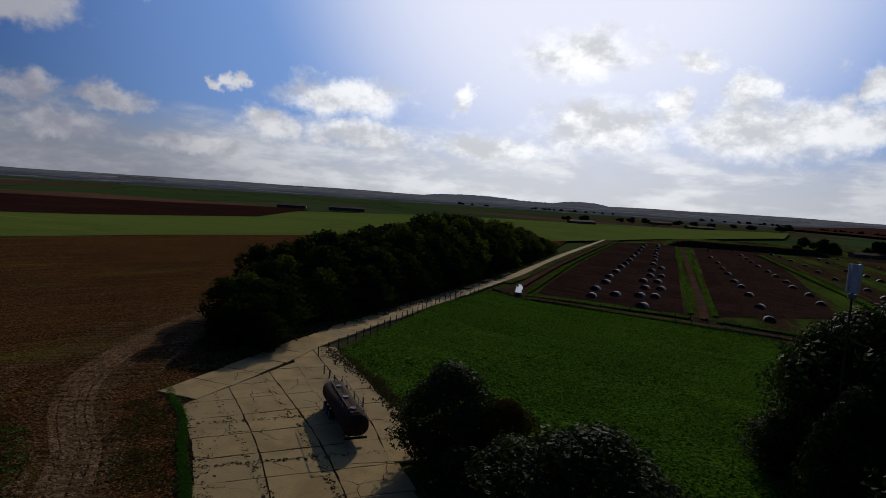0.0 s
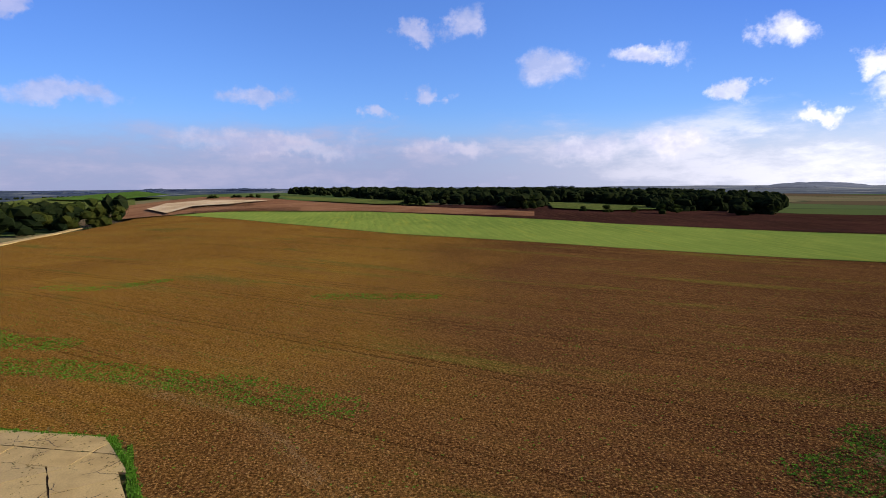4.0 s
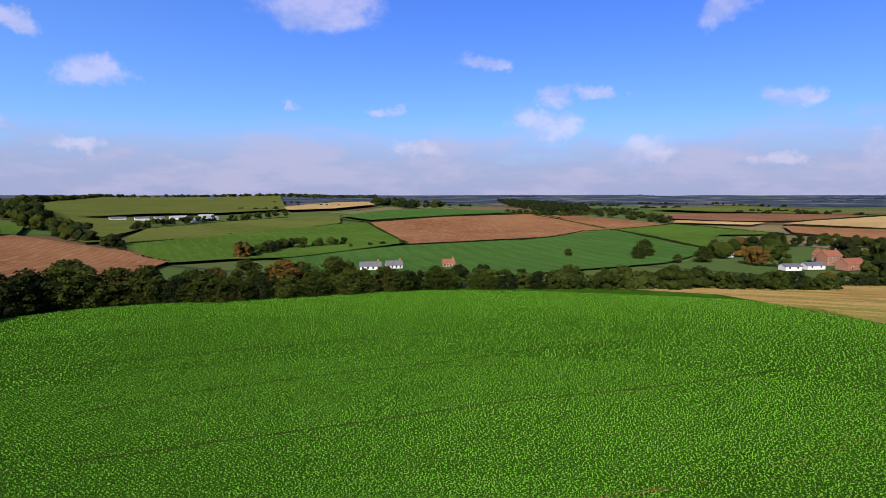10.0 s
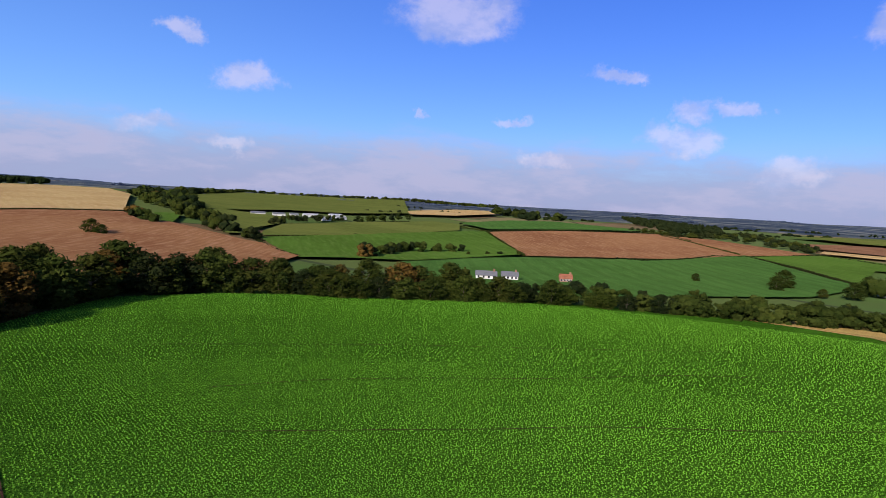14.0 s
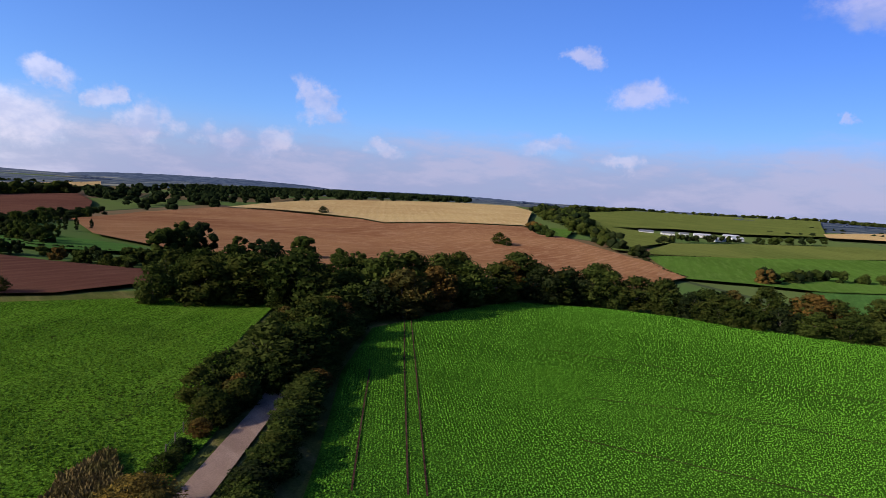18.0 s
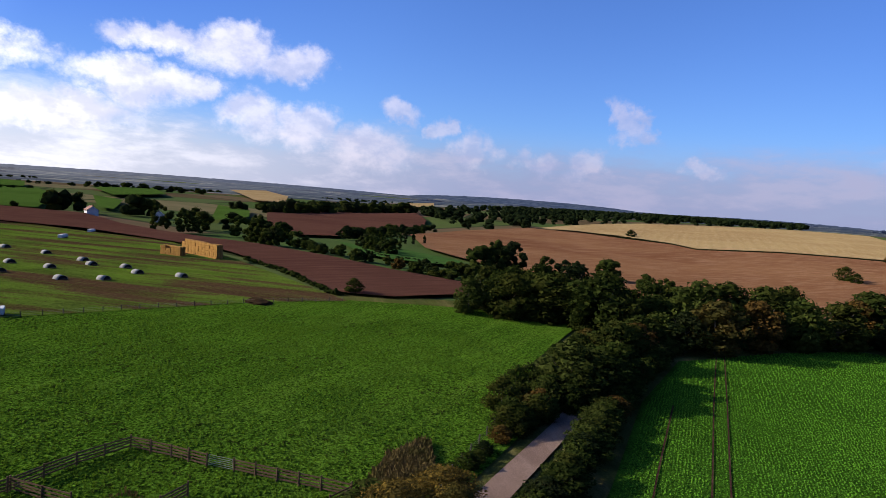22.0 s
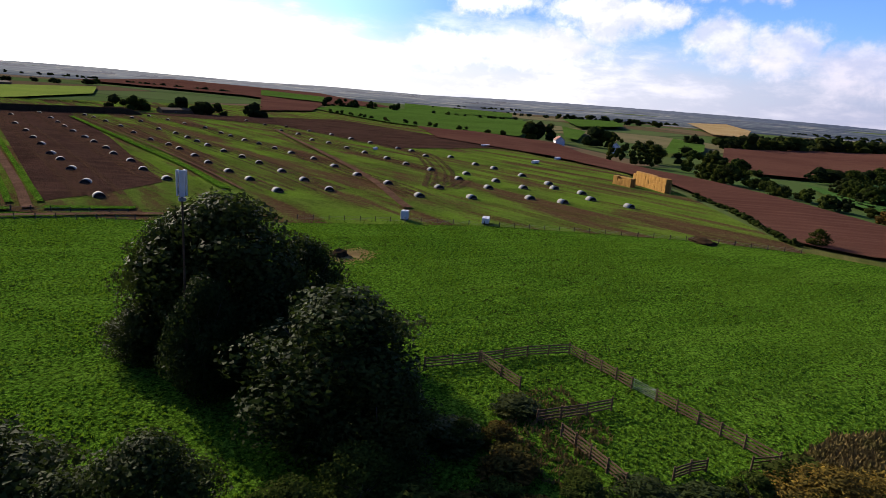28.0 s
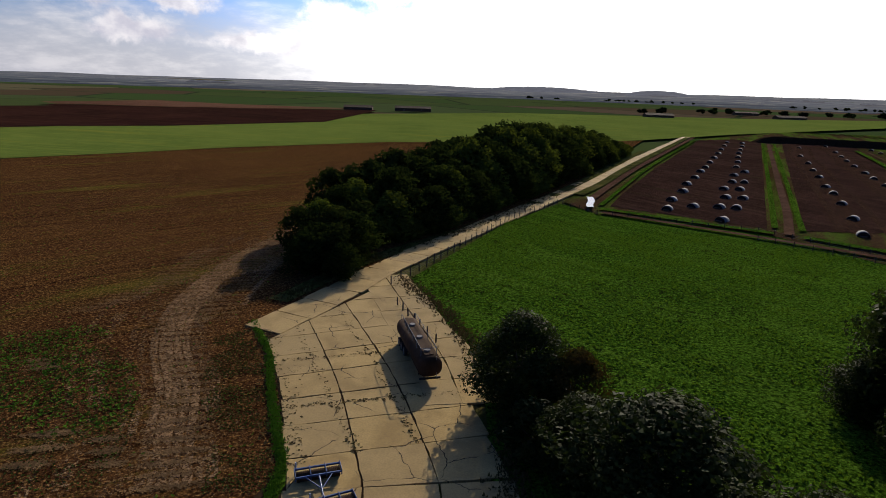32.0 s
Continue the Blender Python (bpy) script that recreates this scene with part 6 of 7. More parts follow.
CROP = [(90.1, -169.0), (63.1, -180.9), (33.6, -205.9), (-3.2, -217.7), (-45.5, -225.5), (-82.4, -205.1), (-126.2, -173.3), (-132.0, -141.2), (-124.9, -125.9)] + [(-93.7, -96.3), (-82.5, -79.4), (-67.4, -56.6), (-50.3, -45.7), (-40.2, -33.7), (-10, -13), (8, -15), (42.2, -21.7), (55.3, -32.6), (80.4, -50.3), (104.6, -72.1)] + [(115.0, -104.0), (121.6, -131.8), (108.0, -155.7)]
rng = np.random.default_rng(17)


def scatter(outline, spacing, r0, r1, angle=0.0):
    xs, ys = [p[0] for p in outline], [p[1] for p in outline]
    g = np.arange(-r1, r1, spacing)
    u, v = np.meshgrid(g, g)
    u, v = u.ravel() + rng.normal(0, spacing * 0.3, u.size), v.ravel() + rng.normal(0, spacing * 0.16, v.size)
    c, s = math.cos(radians(angle)), math.sin(radians(angle))
    x, y = u * c - v * s, u * s + v * c
    r = np.hypot(x, y)
    keep = (r > r0) & (r < r1) & (x > min(xs)) & (x < max(xs)) & (y > min(ys)) & (y < max(ys))
    x, y = x[keep], y[keep]
    keep = inside(outline, x, y)
    return x[keep], y[keep]


for spacing, r0, r1, size, blades in ((0.31, 26, 60, 0.19, 3), (0.40, 60, 108, 0.20, 3), (0.62, 108, 205, 0.28, 2)):
    x, y = scatter(CROP, spacing, r0, r1, -35)
    bare = near_line(TRACKS[:2], x, y, 0.42) | near_line(TRACKS[2:5], x, y, 0.2) | near_line(TRACKS[6:], x, y, 0.17)
    x, y = x[~bare], y[~bare]
    tufts("crop_plants", x, y, rng, size, blades, MAT["leaf_crop"], "dense leafy green root crop", "crop", 0.82)
MEADOW = MEADOW_EDGE + [(128.3, -32.0), (100.3, -37.2), (72.2, -27.4), (50.1, -9.6), (40, -4), (12, 22), (4, 32), (4.1, 50.0), (-4.0, 74.0)]
x, y = scatter(MEADOW, 0.64, 20, 135, 20)
clump = np.array([noise.noise((a * 0.12, b * 0.12, 0)) for a, b in zip(x, y)])
keep = rng.uniform(-0.35, 0.5, len(x)) < clump + 0.12
tufts("meadow_grass", x[keep], y[keep], rng, 0.30, 4, MAT["leaf_grass"], "uneven tufts of grazed meadow grass", "grass", 0.84)
rank = np.array([noise.noise((a * 0.055, b * 0.055, 9.0)) for a, b in zip(x, y)])
keep = (rank > 0.2) & (rng.random(len(x)) < 0.4)
tufts("meadow_weeds", x[keep], y[keep], rng, 0.22, 4, MAT["leaf_light"], "dark rank weed patches in the meadow", "weeds", 0.6)
keep = (rank > 0.05) & (rng.random(len(x)) < 0.02)
dx, dy = np.repeat(x[keep], 7), np.repeat(y[keep], 7)
tufts("meadow_docks", dx + rng.normal(0, 0.3, len(dx)), dy + rng.normal(0, 0.3, len(dy)), rng, 0.26, 4, MAT["leaf_light"], "dark clumps of docks and thistles in the meadow", "weeds", 0.6)
BROWN = [(-27.9, 64.0), (-21.0, 51.6), (-16, 39), (-20, 22), (-32, 2), (-48.1, -11.8), (-64.1, -15.7), (-77.2, -41.6), (-88.4, -69.5), (-106.7, -98.3), (-125.7, -110.2), (-157.7, -116.1), (-200.3, -59.0), (-209.8, 60.7), (-119.8, 200.1), (-34.9, 200.0), (-34.9, 120.0)]
WEEDS = [[(-107.8, -72.9), (-101.1, -54.4), (-97.0, -40.8), (-90.2, -26.2), (-83.5, -14.7), (-79.4, -7.7)], [(-139.6, -90.9), (-155.8, -91.9), (-186.0, -96.5), (-245.5, -108.3)], [(-122.0, -58.0), (-117.8, -55.8), (-110.0, -41.3)], [(-192.6, -79.3), (-172.8, -56.6), (-180.6, -41.2)], [(-144.7, 4.3), (-139.2, 26.5)], [(-78.3, -7.6), (-73.6, -2.2), (-69.5, 2.6)], [(-47.8, 55.5), (-45.4, 57.0)], [(-42.8, 44.9), (-36.8, 49.6), (-33.5, 44.1)], [(-44.6, 57.9), (-42.1, 49.9)]]
x, y = scatter(BROWN, 0.7, 30, 195, 45)
band = near_line([smooth_line(w) for w in WEEDS], x, y, 3.9)
patchy = np.array([noise.noise((a * 0.25, b * 0.25, 3.0)) for a, b in zip(x, y)])
keep = band & (rng.uniform(-0.5, 0.6, len(x)) < patchy + 0.42)
wx, wy = np.repeat(x[keep], 3) + rng.normal(0, 0.3, keep.sum() * 3), np.repeat(y[keep], 3) + rng.normal(0, 0.3, keep.sum() * 3)
tufts("weeds", wx, wy, rng, 0.26, 3, MAT["leaf_weed"], "green weed patches in the brown field", "weeds", 0.45).location.z = 0.06
keep = rng.random(len(x)) < 0.22
tufts("dragged_straw", chips[:, 0], chips[:, 1], rng, 0.2, 1, MAT["leaf_chaff"], "straw and pale clods dragged along the headland", "stubble", 0.25).location.z = 0.07
tufts("stubble", x[keep], y[keep], rng, 0.17, 3, MAT["leaf_chaff"], "pale stubble stalks and clods on the soil", "stubble", 0.4).location.z = 0.05
for outline, spacing in (([(-29.4, 60.9), (-26.4, 63.8), (-19.3, 49.9), (-13.8, 35.8), (-18.6, 35.0), (-20.8, 41.7), (-25.5, 48.8)], 0.30), ([(-50.4, 59.2), (-43.7, 60.4), (-33.3, 52.5), (-27.2, 40.8), (-26.0, 34.6), (-33.0, 33.3), (-46.2, 46.9)], 0.40)):
    sx, sy = scatter(outline, spacing, 20, 90, 62)
    some = np.array([noise.noise((a * 0.3, b * 0.3, 6.0)) for a, b in zip(sx, sy)]) > -0.2
    sx, sy = sx[some], sy[some]
    tufts("seedlings", sx, sy, rng, 0.17, 4, MAT["leaf_seedling"], "dense small dark green seedlings beside the concrete", "seedlings", 0.5).location.z = 0.05
keep = (rng.random(len(x)) < 0.2) & (patchy > 0.05)
tufts("seedlings", x[keep], y[keep], rng, 0.24, 3, MAT["leaf_grass"], "sparse green seedlings on the brown soil", "seedlings", 0.4).location.z = 0.05
for line, n, wide, tall in (([(-27.0, 66.2), (-22.0, 57.8), (-19.0, 49.8), (-16.2, 43.3), (-14.2, 39.0), (-13.6, 33.0), (-18.6, 20), (-31, 3), (-47.6, -12.8), (-58.0, -16.4), (-66.2, -20.4), (-75.2, -42.6)], 5200, 0.42, 0.22), ([(-26.5, 73.4), (-18.2, 95.3), (-1.3, 124.4), (22.1, 175.1), (76.9, 310.7)], 1200, 2.0, 0.4), ([(-44.2, -32.7), (-56.2, -39.7), (-70.3, -49.6), (-80.5, -75.5), (-93.7, -97.3), (-112.8, -113.2), (-157.7, -121.0), (-260.8, -144.6)], 1700, 2.2, 0.42), ([(2.5, 31), (3.6, 50.0), (-4.0, 72.0), (-12.0, 86.0)], 1500, 1.6, 0.3)):
    u = rng.random(n) * (len(line) - 1)
    i = u.astype(int)
    L = np.array(line)
    p = L[i] + (L[np.minimum(i + 1, len(L) - 1)] - L[i]) * (u - i)[:, None] + rng.normal(0, wide / 2, (n, 2))
    tufts("verge_grass", p[:, 0], p[:, 1], rng, tall * 1.25, 7, MAT["leaf_weed"] if wide < 1 else MAT["leaf_straw"], "long verge grass and dry stalks", "grass", 0.75, 0.16)


for outline, n, size, mat, label in (([(52.8, -5.1), (61.8, -8.9), (66.0, -13.7), (56.1, -12.7)], 2200, 0.85, MAT["leaf_straw"], "tall dry brown grass"), ([(51.4, 28.1), (64.7, 17.4), (60.6, 9.4), (53.5, -4.7), (44.9, 2.1), (37.6, 13.2)], 2200, 0.18, MAT["leaf_grass"], "rank green grass inside the pen"), ([(51.3, 19.9), (56.3, 15.3), (49.9, 8.0), (40, 9.6), (39.8, 15.1)], 500, 0.45, MAT["leaf_straw"], "brown dock stalks and bramble in the pen")):
    L = np.array(outline)
    x, y = rng.uniform(L[:, 0].min(), L[:, 0].max(), n * 3), rng.uniform(L[:, 1].min(), L[:, 1].max(), n * 3)
    keep = inside(outline, x, y)
    tufts("rough_grass", x[keep][:n], y[keep][:n], rng, size, 7, mat, label, "grass", 0.75, 0.15)


# ---- fences ----
def rail_fence(points, spacing, label, tall=1.35, rails=4, group=""):
    """Round posts with flat rails nailed between them."""
    x0, y0 = points[0]
    root = empty("timber_fence", (x0, y0, ground(x0, y0)), label=label, category="fence", group=group)
    posts = []
    for (ax, ay), (bx, by) in zip(points, points[1:]):
        k = max(1, round(math.hypot(bx - ax, by - ay) / spacing))
        posts += [(ax + (bx - ax) * i / k, ay + (by - ay) * i / k) for i in range(k)]
    posts.append(points[-1])
    r = random.Random(int(x0 * 10))
    for i, (x, y) in enumerate(posts):
        z = ground(x, y) - ground(x0, y0)
        part("post", rod((x - x0, y - y0, z - 0.2), (x - x0 + r.uniform(-0.05, 0.05), y - y0, z + tall + r.uniform(0.0, 0.2)), 0.10, 0.09, 7), MAT["wood"], root)
        if i + 1 < len(posts):
            bx, by = posts[i + 1]
            zz = ground(bx, by) - ground(x0, y0)
            for j in range(rails):
                hgt = 0.3 + (tall - 0.4) * j / (rails - 1)
                a, b = Vector((x - x0, y - y0, z + hgt + r.uniform(-0.04, 0.04))), Vector((bx - x0, by - y0, zz + hgt + r.uniform(-0.06, 0.04)))
                d = b - a
                m = Matrix.Translation((a + b) / 2) @ Matrix.Rotation(math.atan2(d.y, d.x), 4, "Z") @ Matrix.Rotation(-math.atan2(d.z, math.hypot(d.x, d.y)), 4, "Y") @ Matrix.Diagonal((d.length + 0.1, 0.05, 0.14, 1))
                bm = bmesh.new()
                bmesh.ops.create_cube(bm, size=1, matrix=m)
                part("rail", bm, MAT["wood"], root)
    return root


def wire_fence(points, spacing, label, tall=1.15):
    x0, y0 = points[0]
    z0 = ground(x0, y0)
    root = empty("wire_fence", (x0, y0, z0), label=label, category="fence")
    r = random.Random(int(y0 * 7))
    spots = []
    for (ax, ay), (bx, by) in zip(points, points[1:]):
        k = max(1, round(math.hypot(bx - ax, by - ay) / spacing))
        spots += [(ax + (bx - ax) * i / k, ay + (by - ay) * i / k) for i in range(k)]
    spots.append(points[-1])
    post = None
    for x, y in spots:
        at = Matrix.Translation((x - x0, y - y0, ground(x, y) - z0)) @ pose(0, 0, 0, r.uniform(-4, 4), r.uniform(-4, 4), r.uniform(-0.0, 360.0))
        if post is None:
            post = part("post", rod((0, 0, -0.25), (0, 0, tall + 0.1), 0.10, 0.085, 6), MAT["bark"], root)
            o = post
        else:
            o = new("post", post.data)
            o.parent = root
        o.matrix_basis = at
    for hgt in (0.35, 0.65, 0.95):
        verts = [(x - x0 + dx, y - y0, ground(x, y) - z0 + hgt + dz) for x, y in spots for dx, dz in ((0, 0.014), (0.012, -0.007), (-0.012, -0.007))]
        faces = [(3 * i + j, 3 * i + (j + 1) % 3, 3 * i + 3 + (j + 1) % 3, 3 * i + 3 + j) for i in range(len(spots) - 1) for j in range(3)]
        mesh_object("wire", verts, faces, MAT["steel"], root)
    return root


wire_fence([(-12.9, 82.5), (-9.8, 90.9), (5.4, 130.9), (18.3, 153.4)], 2.6, "post and wire fence along the concrete road", 1.35)
wire_fence([(19.7, 153.8), (26.5, 142.7), (43.2, 136.9), (58.8, 131.6), (75.1, 113.2)], 3.6, "old post and wire fence below the pig paddocks")
wire_fence([(55.4, 123.5), (72.8, 107.7)], 3.6, "old post and wire fence below the pig paddocks")
wire_fence([(96.8, 87.9), (113.1, 70.9), (123.5, 56.1), (136.2, 35.4), (148.1, 12.3), (154.2, -7.7)], 3.6, "post and wire fence across the meadow")
wire_fence([(-10.7, 74.1), (-7.0, 67.0), (-4.7, 63.0)], 2.2, "leaning fence behind the tank trailer")
wire_fence([(47.1, -8.6), (60.1, -16.5), (75.2, -26.4)], 3.0, "grey posts along the meadow's end")
rail_fence([(51.4, 28.7), (56.3, 24.7), (61.5, 21.1), (65.3, 17.4)], 2.7, "weathered timber rail fence of the sheep pen")
rail_fence([(65.3, 17.4), (63.0, 13.0), (60.7, 9.2)], 2.7, "weathered timber rail fence of the sheep pen")
rail_fence([(59.5, 6.5), (57.3, 2.3), (55.2, -1.8), (53.7, -4.5)], 2.7, "sagging brown timber rail fence")
rail_fence([(56.6, 24.6), (54.8, 21.4), (53.4, 18.7)], 2.7, "inner timber rail fence of the pen")
rail_fence([(48.2, 14.9), (50.1, 13.3), (52.3, 11.5), (54.8, 9.8)], 2.4, "inner timber rail fence of the pen")
rail_fence([(47.3, 12.3), (45.4, 9.2), (43.2, 5.8)], 2.4, "leaning timber rails of the old pen")
rail_fence([(46.4, 2.8), (48.1, 1.8), (49.4, 0.7)], 2.0, "broken timber hurdle in rough grass", 1.2)
rail_fence([(51.5, -2.5), (53.5, -4.5)], 2.0, "broken timber hurdle in rough grass", 1.4)


def field_gate(a, b):
    (ax, ay), (bx, by) = a, b
    L = math.hypot(bx - ax, by - ay)
    root = empty("field_gate", (ax, ay, ground(ax, ay)), math.degrees(math.atan2(by - ay, bx - ax)), label="closed galvanised five bar field gate", category="gate")
    for x in (0.08, L - 0.08):
        part("stile", rod((x, 0, 0.15), (x, 0, 1.25), 0.03), MAT["steel"], root)
    for j in range(6):
        part("bar", rod((0.08, 0, 0.2 + j * 0.2), (L - 0.08, 0, 0.2 + j * 0.2), 0.024), MAT["steel"], root)
    part("brace", rod((0.1, 0.02, 0.2), (L - 0.1, 0.02, 1.2), 0.02), MAT["steel"], root)


GATE = [(60.9, 9.1), (59.6, 6.6)]
field_gate(GATE[0], GATE[1])


# ---- tank trailer ----
def tank_trailer():
    root = empty("tank_trailer", (-6.2, 58.2, 0.03), 19.5, label="old brown tanker trailer parked on the concrete", category="trailer")
    L, R = 10.4, 1.12
    bm = bmesh.new()
    seg, prof = 28, [(-L / 2 - 0.28, 0.62), (-L / 2 - 0.12, 0.9), (-L / 2, 1.0), (L / 2, 1.0), (L / 2 + 0.12, 0.9), (L / 2 + 0.28, 0.62)]
    rings = []
    for y, k in prof:
        rings.append([bm.verts.new((math.copysign(abs(math.cos(a)) ** 0.8, math.cos(a)) * R * 1.1 * k, y, 1.85 + math.copysign(abs(math.sin(a)) ** 0.8, math.sin(a)) * R * 0.92 * k)) for a in [2 * math.pi * i / seg for i in range(seg)]])
    for p, q in zip(rings, rings[1:]):
        for i in range(seg):
            bm.faces.new((p[i], p[(i + 1) % seg], q[(i + 1) % seg], q[i]))
    bm.faces.new(rings[0])
    bm.faces.new(rings[-1][::-1])
    bmesh.ops.recalc_face_normals(bm, faces=bm.faces[:])
    part("tank", bm, MAT["rust"], root, "weathered brown tank barrel", True)
    for y in (-L * 0.33, -L * 0.1, L * 0.12, L * 0.34):
        bm = bmesh.new()
        bmesh.ops.create_cone(bm, cap_ends=False, segments=28, radius1=R * 1.11, radius2=R * 1.11, depth=0.1, matrix=Matrix.Translation((0, y, 1.85)) @ Matrix.Rotation(math.pi / 2, 4, "X") @ Matrix.Diagonal((1, 0.86, 1, 1)))
        part("band", bm, MAT["rust"], root)
    part("walkway", box(0.9, L * 0.92, 0.05, (0, 0, 2.9)), MAT["rust"], root, "grey top walkway")
    for x in (-0.78, 0.78):
        part("handrail", rod((x, -L * 0.44, 3.5), (x, L * 0.46, 3.5), 0.035), MAT["steel"], root, "pale steel handrail")
        for i in range(6):
            y = -L * 0.44 + L * 0.9 * i / 5
            part("rail_post", rod((x, y, 2.75), (x, y, 3.5), 0.028), MAT["steel"], root)
    part("handrail_end", rod((-0.78, -L * 0.44, 3.5), (0.78, -L * 0.44, 3.5), 0.035), MAT["steel"], root)
    for y in (-3.9, -0.6, 2.8):
        part("manhole", rod((0, y, 2.92), (0, y, 3.1), 0.32, 0.32, 16), MAT["steel"], root, "round steel manhole lid")
    for x in (-0.5, 0.5):
        part("chassis_beam", box(0.16, L * 0.95, 0.25, (x, 0, 0.72)), MAT["dark"], root)
    for y in (1.6, 2.9, 4.2):
        part("axle", rod((-1.0, y, 0.5), (1.0, y, 0.5), 0.08), MAT["dark"], root)
        for x in (-1.05, 1.05):
            w = part("wheel", rod((x - 0.15, y, 0.5), (x + 0.15, y, 0.5), 0.3, 0.3, 16), MAT["steel"], root)
            bm = bmesh.new()
            bmesh.ops.create_cone(bm, cap_ends=True, segments=20, radius1=0.5, radius2=0.5, depth=0.28, matrix=Matrix.Translation((x, y, 0.5)) @ Matrix.Rotation(math.pi / 2, 4, "Y"))
            part("tyre", bm, MAT["rubber"], w)
    for x in (-0.6, 0.6):
        part("landing_leg", rod((x, -3.2, 0.0), (x, -3.2, 0.85), 0.07), MAT["dark"], root)
    part("rear_bumper", box(2.1, 0.12, 0.2, (0, -L / 2 - 0.1, 0.6)), MAT["dark"], root)
    part("rear_ladder", rod((0.6, -L / 2 - 0.3, 0.8), (0.6, -L / 2 - 0.1, 2.9), 0.03), MAT["steel"], root)


tank_trailer()


def land_roller(x, y, turn, wide, label):
    root = empty("land_roller", (x, y, 0.03), turn, label=label, category="farm roller")
    bm = bmesh.new()
    bmesh.ops.create_cone(bm, cap_ends=True, segments=22, radius1=0.36, radius2=0.36, depth=wide * 0.94, matrix=Matrix.Translation((0, 0, 0.37)) @ Matrix.Rotation(math.pi / 2, 4, "Y"))
    part("roller", bm, MAT["rust"], root, "rusty ribbed roller drum", True)
    for i in range(24):
        px = -wide * 0.46 + wide * 0.92 * i / 23
        part("ring", rod((px - 0.02, 0, 0.37), (px + 0.02, 0, 0.37), 0.39, 0.39, 18), MAT["rust"], root)
    for yy in (-0.55, 0.5):
        part("frame_beam", box(wide, 0.14, 0.14, (0, yy, 0.62), 0.02), MAT["blue"], root, "faded blue frame beam")
    for px in (-wide / 2, -wide * 0.17, wide * 0.17, wide / 2):
        part("side_plate", box(0.06, 1.15, 0.45, (px, 0, 0.4), 0.01), MAT["blue"], root)
    part("drawbar", rod((0, -0.55, 0.68), (0, -2.6, 0.5), 0.07), MAT["blue"], root)
    for sx in (-1, 1):
        part("brace", rod((sx * wide * 0.3, -0.55, 0.68), (0, -2.0, 0.55), 0.045), MAT["blue"], root)
    part("hitch", box(0.2, 0.35, 0.12, (0, -2.75, 0.42), 0.02), MAT["steel"], root)
    part("jack", rod((wide * -0.46, 0.75, 0.0), (wide * -0.46, 0.75, 1.1), 0.06), MAT["white"], root, "white upright jack")


land_roller(-11.1, 37.7, 23, 3.3, "blue framed farm roller with rusty drum")
land_roller(-9.2, 34.6, 30, 3.0, "second farm roller wing on the concrete")


# ---- concrete perimeter track and roads, slab by slab ----
def cut_ring(ring, a, b):
    """What is left of an outline on the left of the line from a to b."""
    side = lambda p: (b.x - a.x) * (p.y - a.y) - (b.y - a.y) * (p.x - a.x)
    out = []
    for p, q in zip(ring, ring[1:] + ring[:1]):
        u, v = side(p), side(q)
        if u > 0:
            out.append(p)
        if u * v < 0:
            out.append(p.lerp(q, u / (u - v)))
    return out


def slabs(name, centre, width, columns, length, label, seed, lift=0.0, edges=()):
    """Cast slabs with worn joints along a centre line."""
    r = random.Random(seed)
    line = [Vector((*p, 0)) for p in smooth_line(centre, 0.5)]
    dist = [0.0]
    for a, b in zip(line, line[1:]):
        dist.append(dist[-1] + (b - a).length)

    def at(s, u):
        s = min(max(s, 0), dist[-1])
        i = min(max(k for k in range(len(dist)) if dist[k] <= s), len(line) - 2)
        p = line[i].lerp(line[i + 1], (s - dist[i]) / max(1e-6, dist[i + 1] - dist[i]))
        lo, hi = max(0, i - 6), min(len(line) - 1, i + 7)
        d = (line[hi] - line[lo]).normalized()
        q = p + Vector((d.y, -d.x, 0)) * u
        return q

    root = new(name)
    tagged(root, label, "concrete road", kind="structure")
    n = int(dist[-1] / length)
    joint = 0.065
    for i in range(n):
        for c in range(columns):
            s0, s1 = i * length + joint + r.uniform(-.03, .03), (i + 1) * length - joint + r.uniform(-.03, .03)
            u0, u1 = -width / 2 + width * c / columns + joint, -width / 2 + width * (c + 1) / columns - joint
            if c == 0:
                u0 -= r.uniform(-0.25, 0.15)
            if c == columns - 1:
                u1 += r.uniform(-0.25, 0.15)
            k = 4
            ring = [(s0, u0 + (u1 - u0) * j / k) for j in range(k)] + [(s0 + (s1 - s0) * j / k, u1) for j in range(k)] + [(s1, u1 + (u0 - u1) * j / k) for j in range(k)] + [(s1 + (s0 - s1) * j / k, u0) for j in range(k)]
            ring = [at(s + r.uniform(-.06, .06), u + r.uniform(-.06, .06)) for s, u in ring]
            for a, b in edges:
                ring = cut_ring(ring, Vector((*a, 0)), Vector((*b, 0)))
            if len(ring) < 3:
                continue
            tilt = r.uniform(-0.0015, 0.0015)
            top = [(p.x, p.y, ground(p.x, p.y) + 0.09 + 0.0009 * p.length + lift + tilt * k) for k, p in enumerate(ring)]
            k = len(top)
            low = [(x, y, z - 0.16 - 0.001 * math.hypot(x, y)) for x, y, z in top]
            up = sum(p.x * q.y - q.x * p.y for p, q in zip(ring, ring[1:] + ring[:1])) > 0
            order = list(range(k)) if up else list(range(k))[::-1]
            faces = [tuple(order)] + [(a, a + k, (a + 1) % k + k, (a + 1) % k) for a in range(k)]
            mesh_object("slab", top + low, faces, MAT["concrete"], root)
    return root


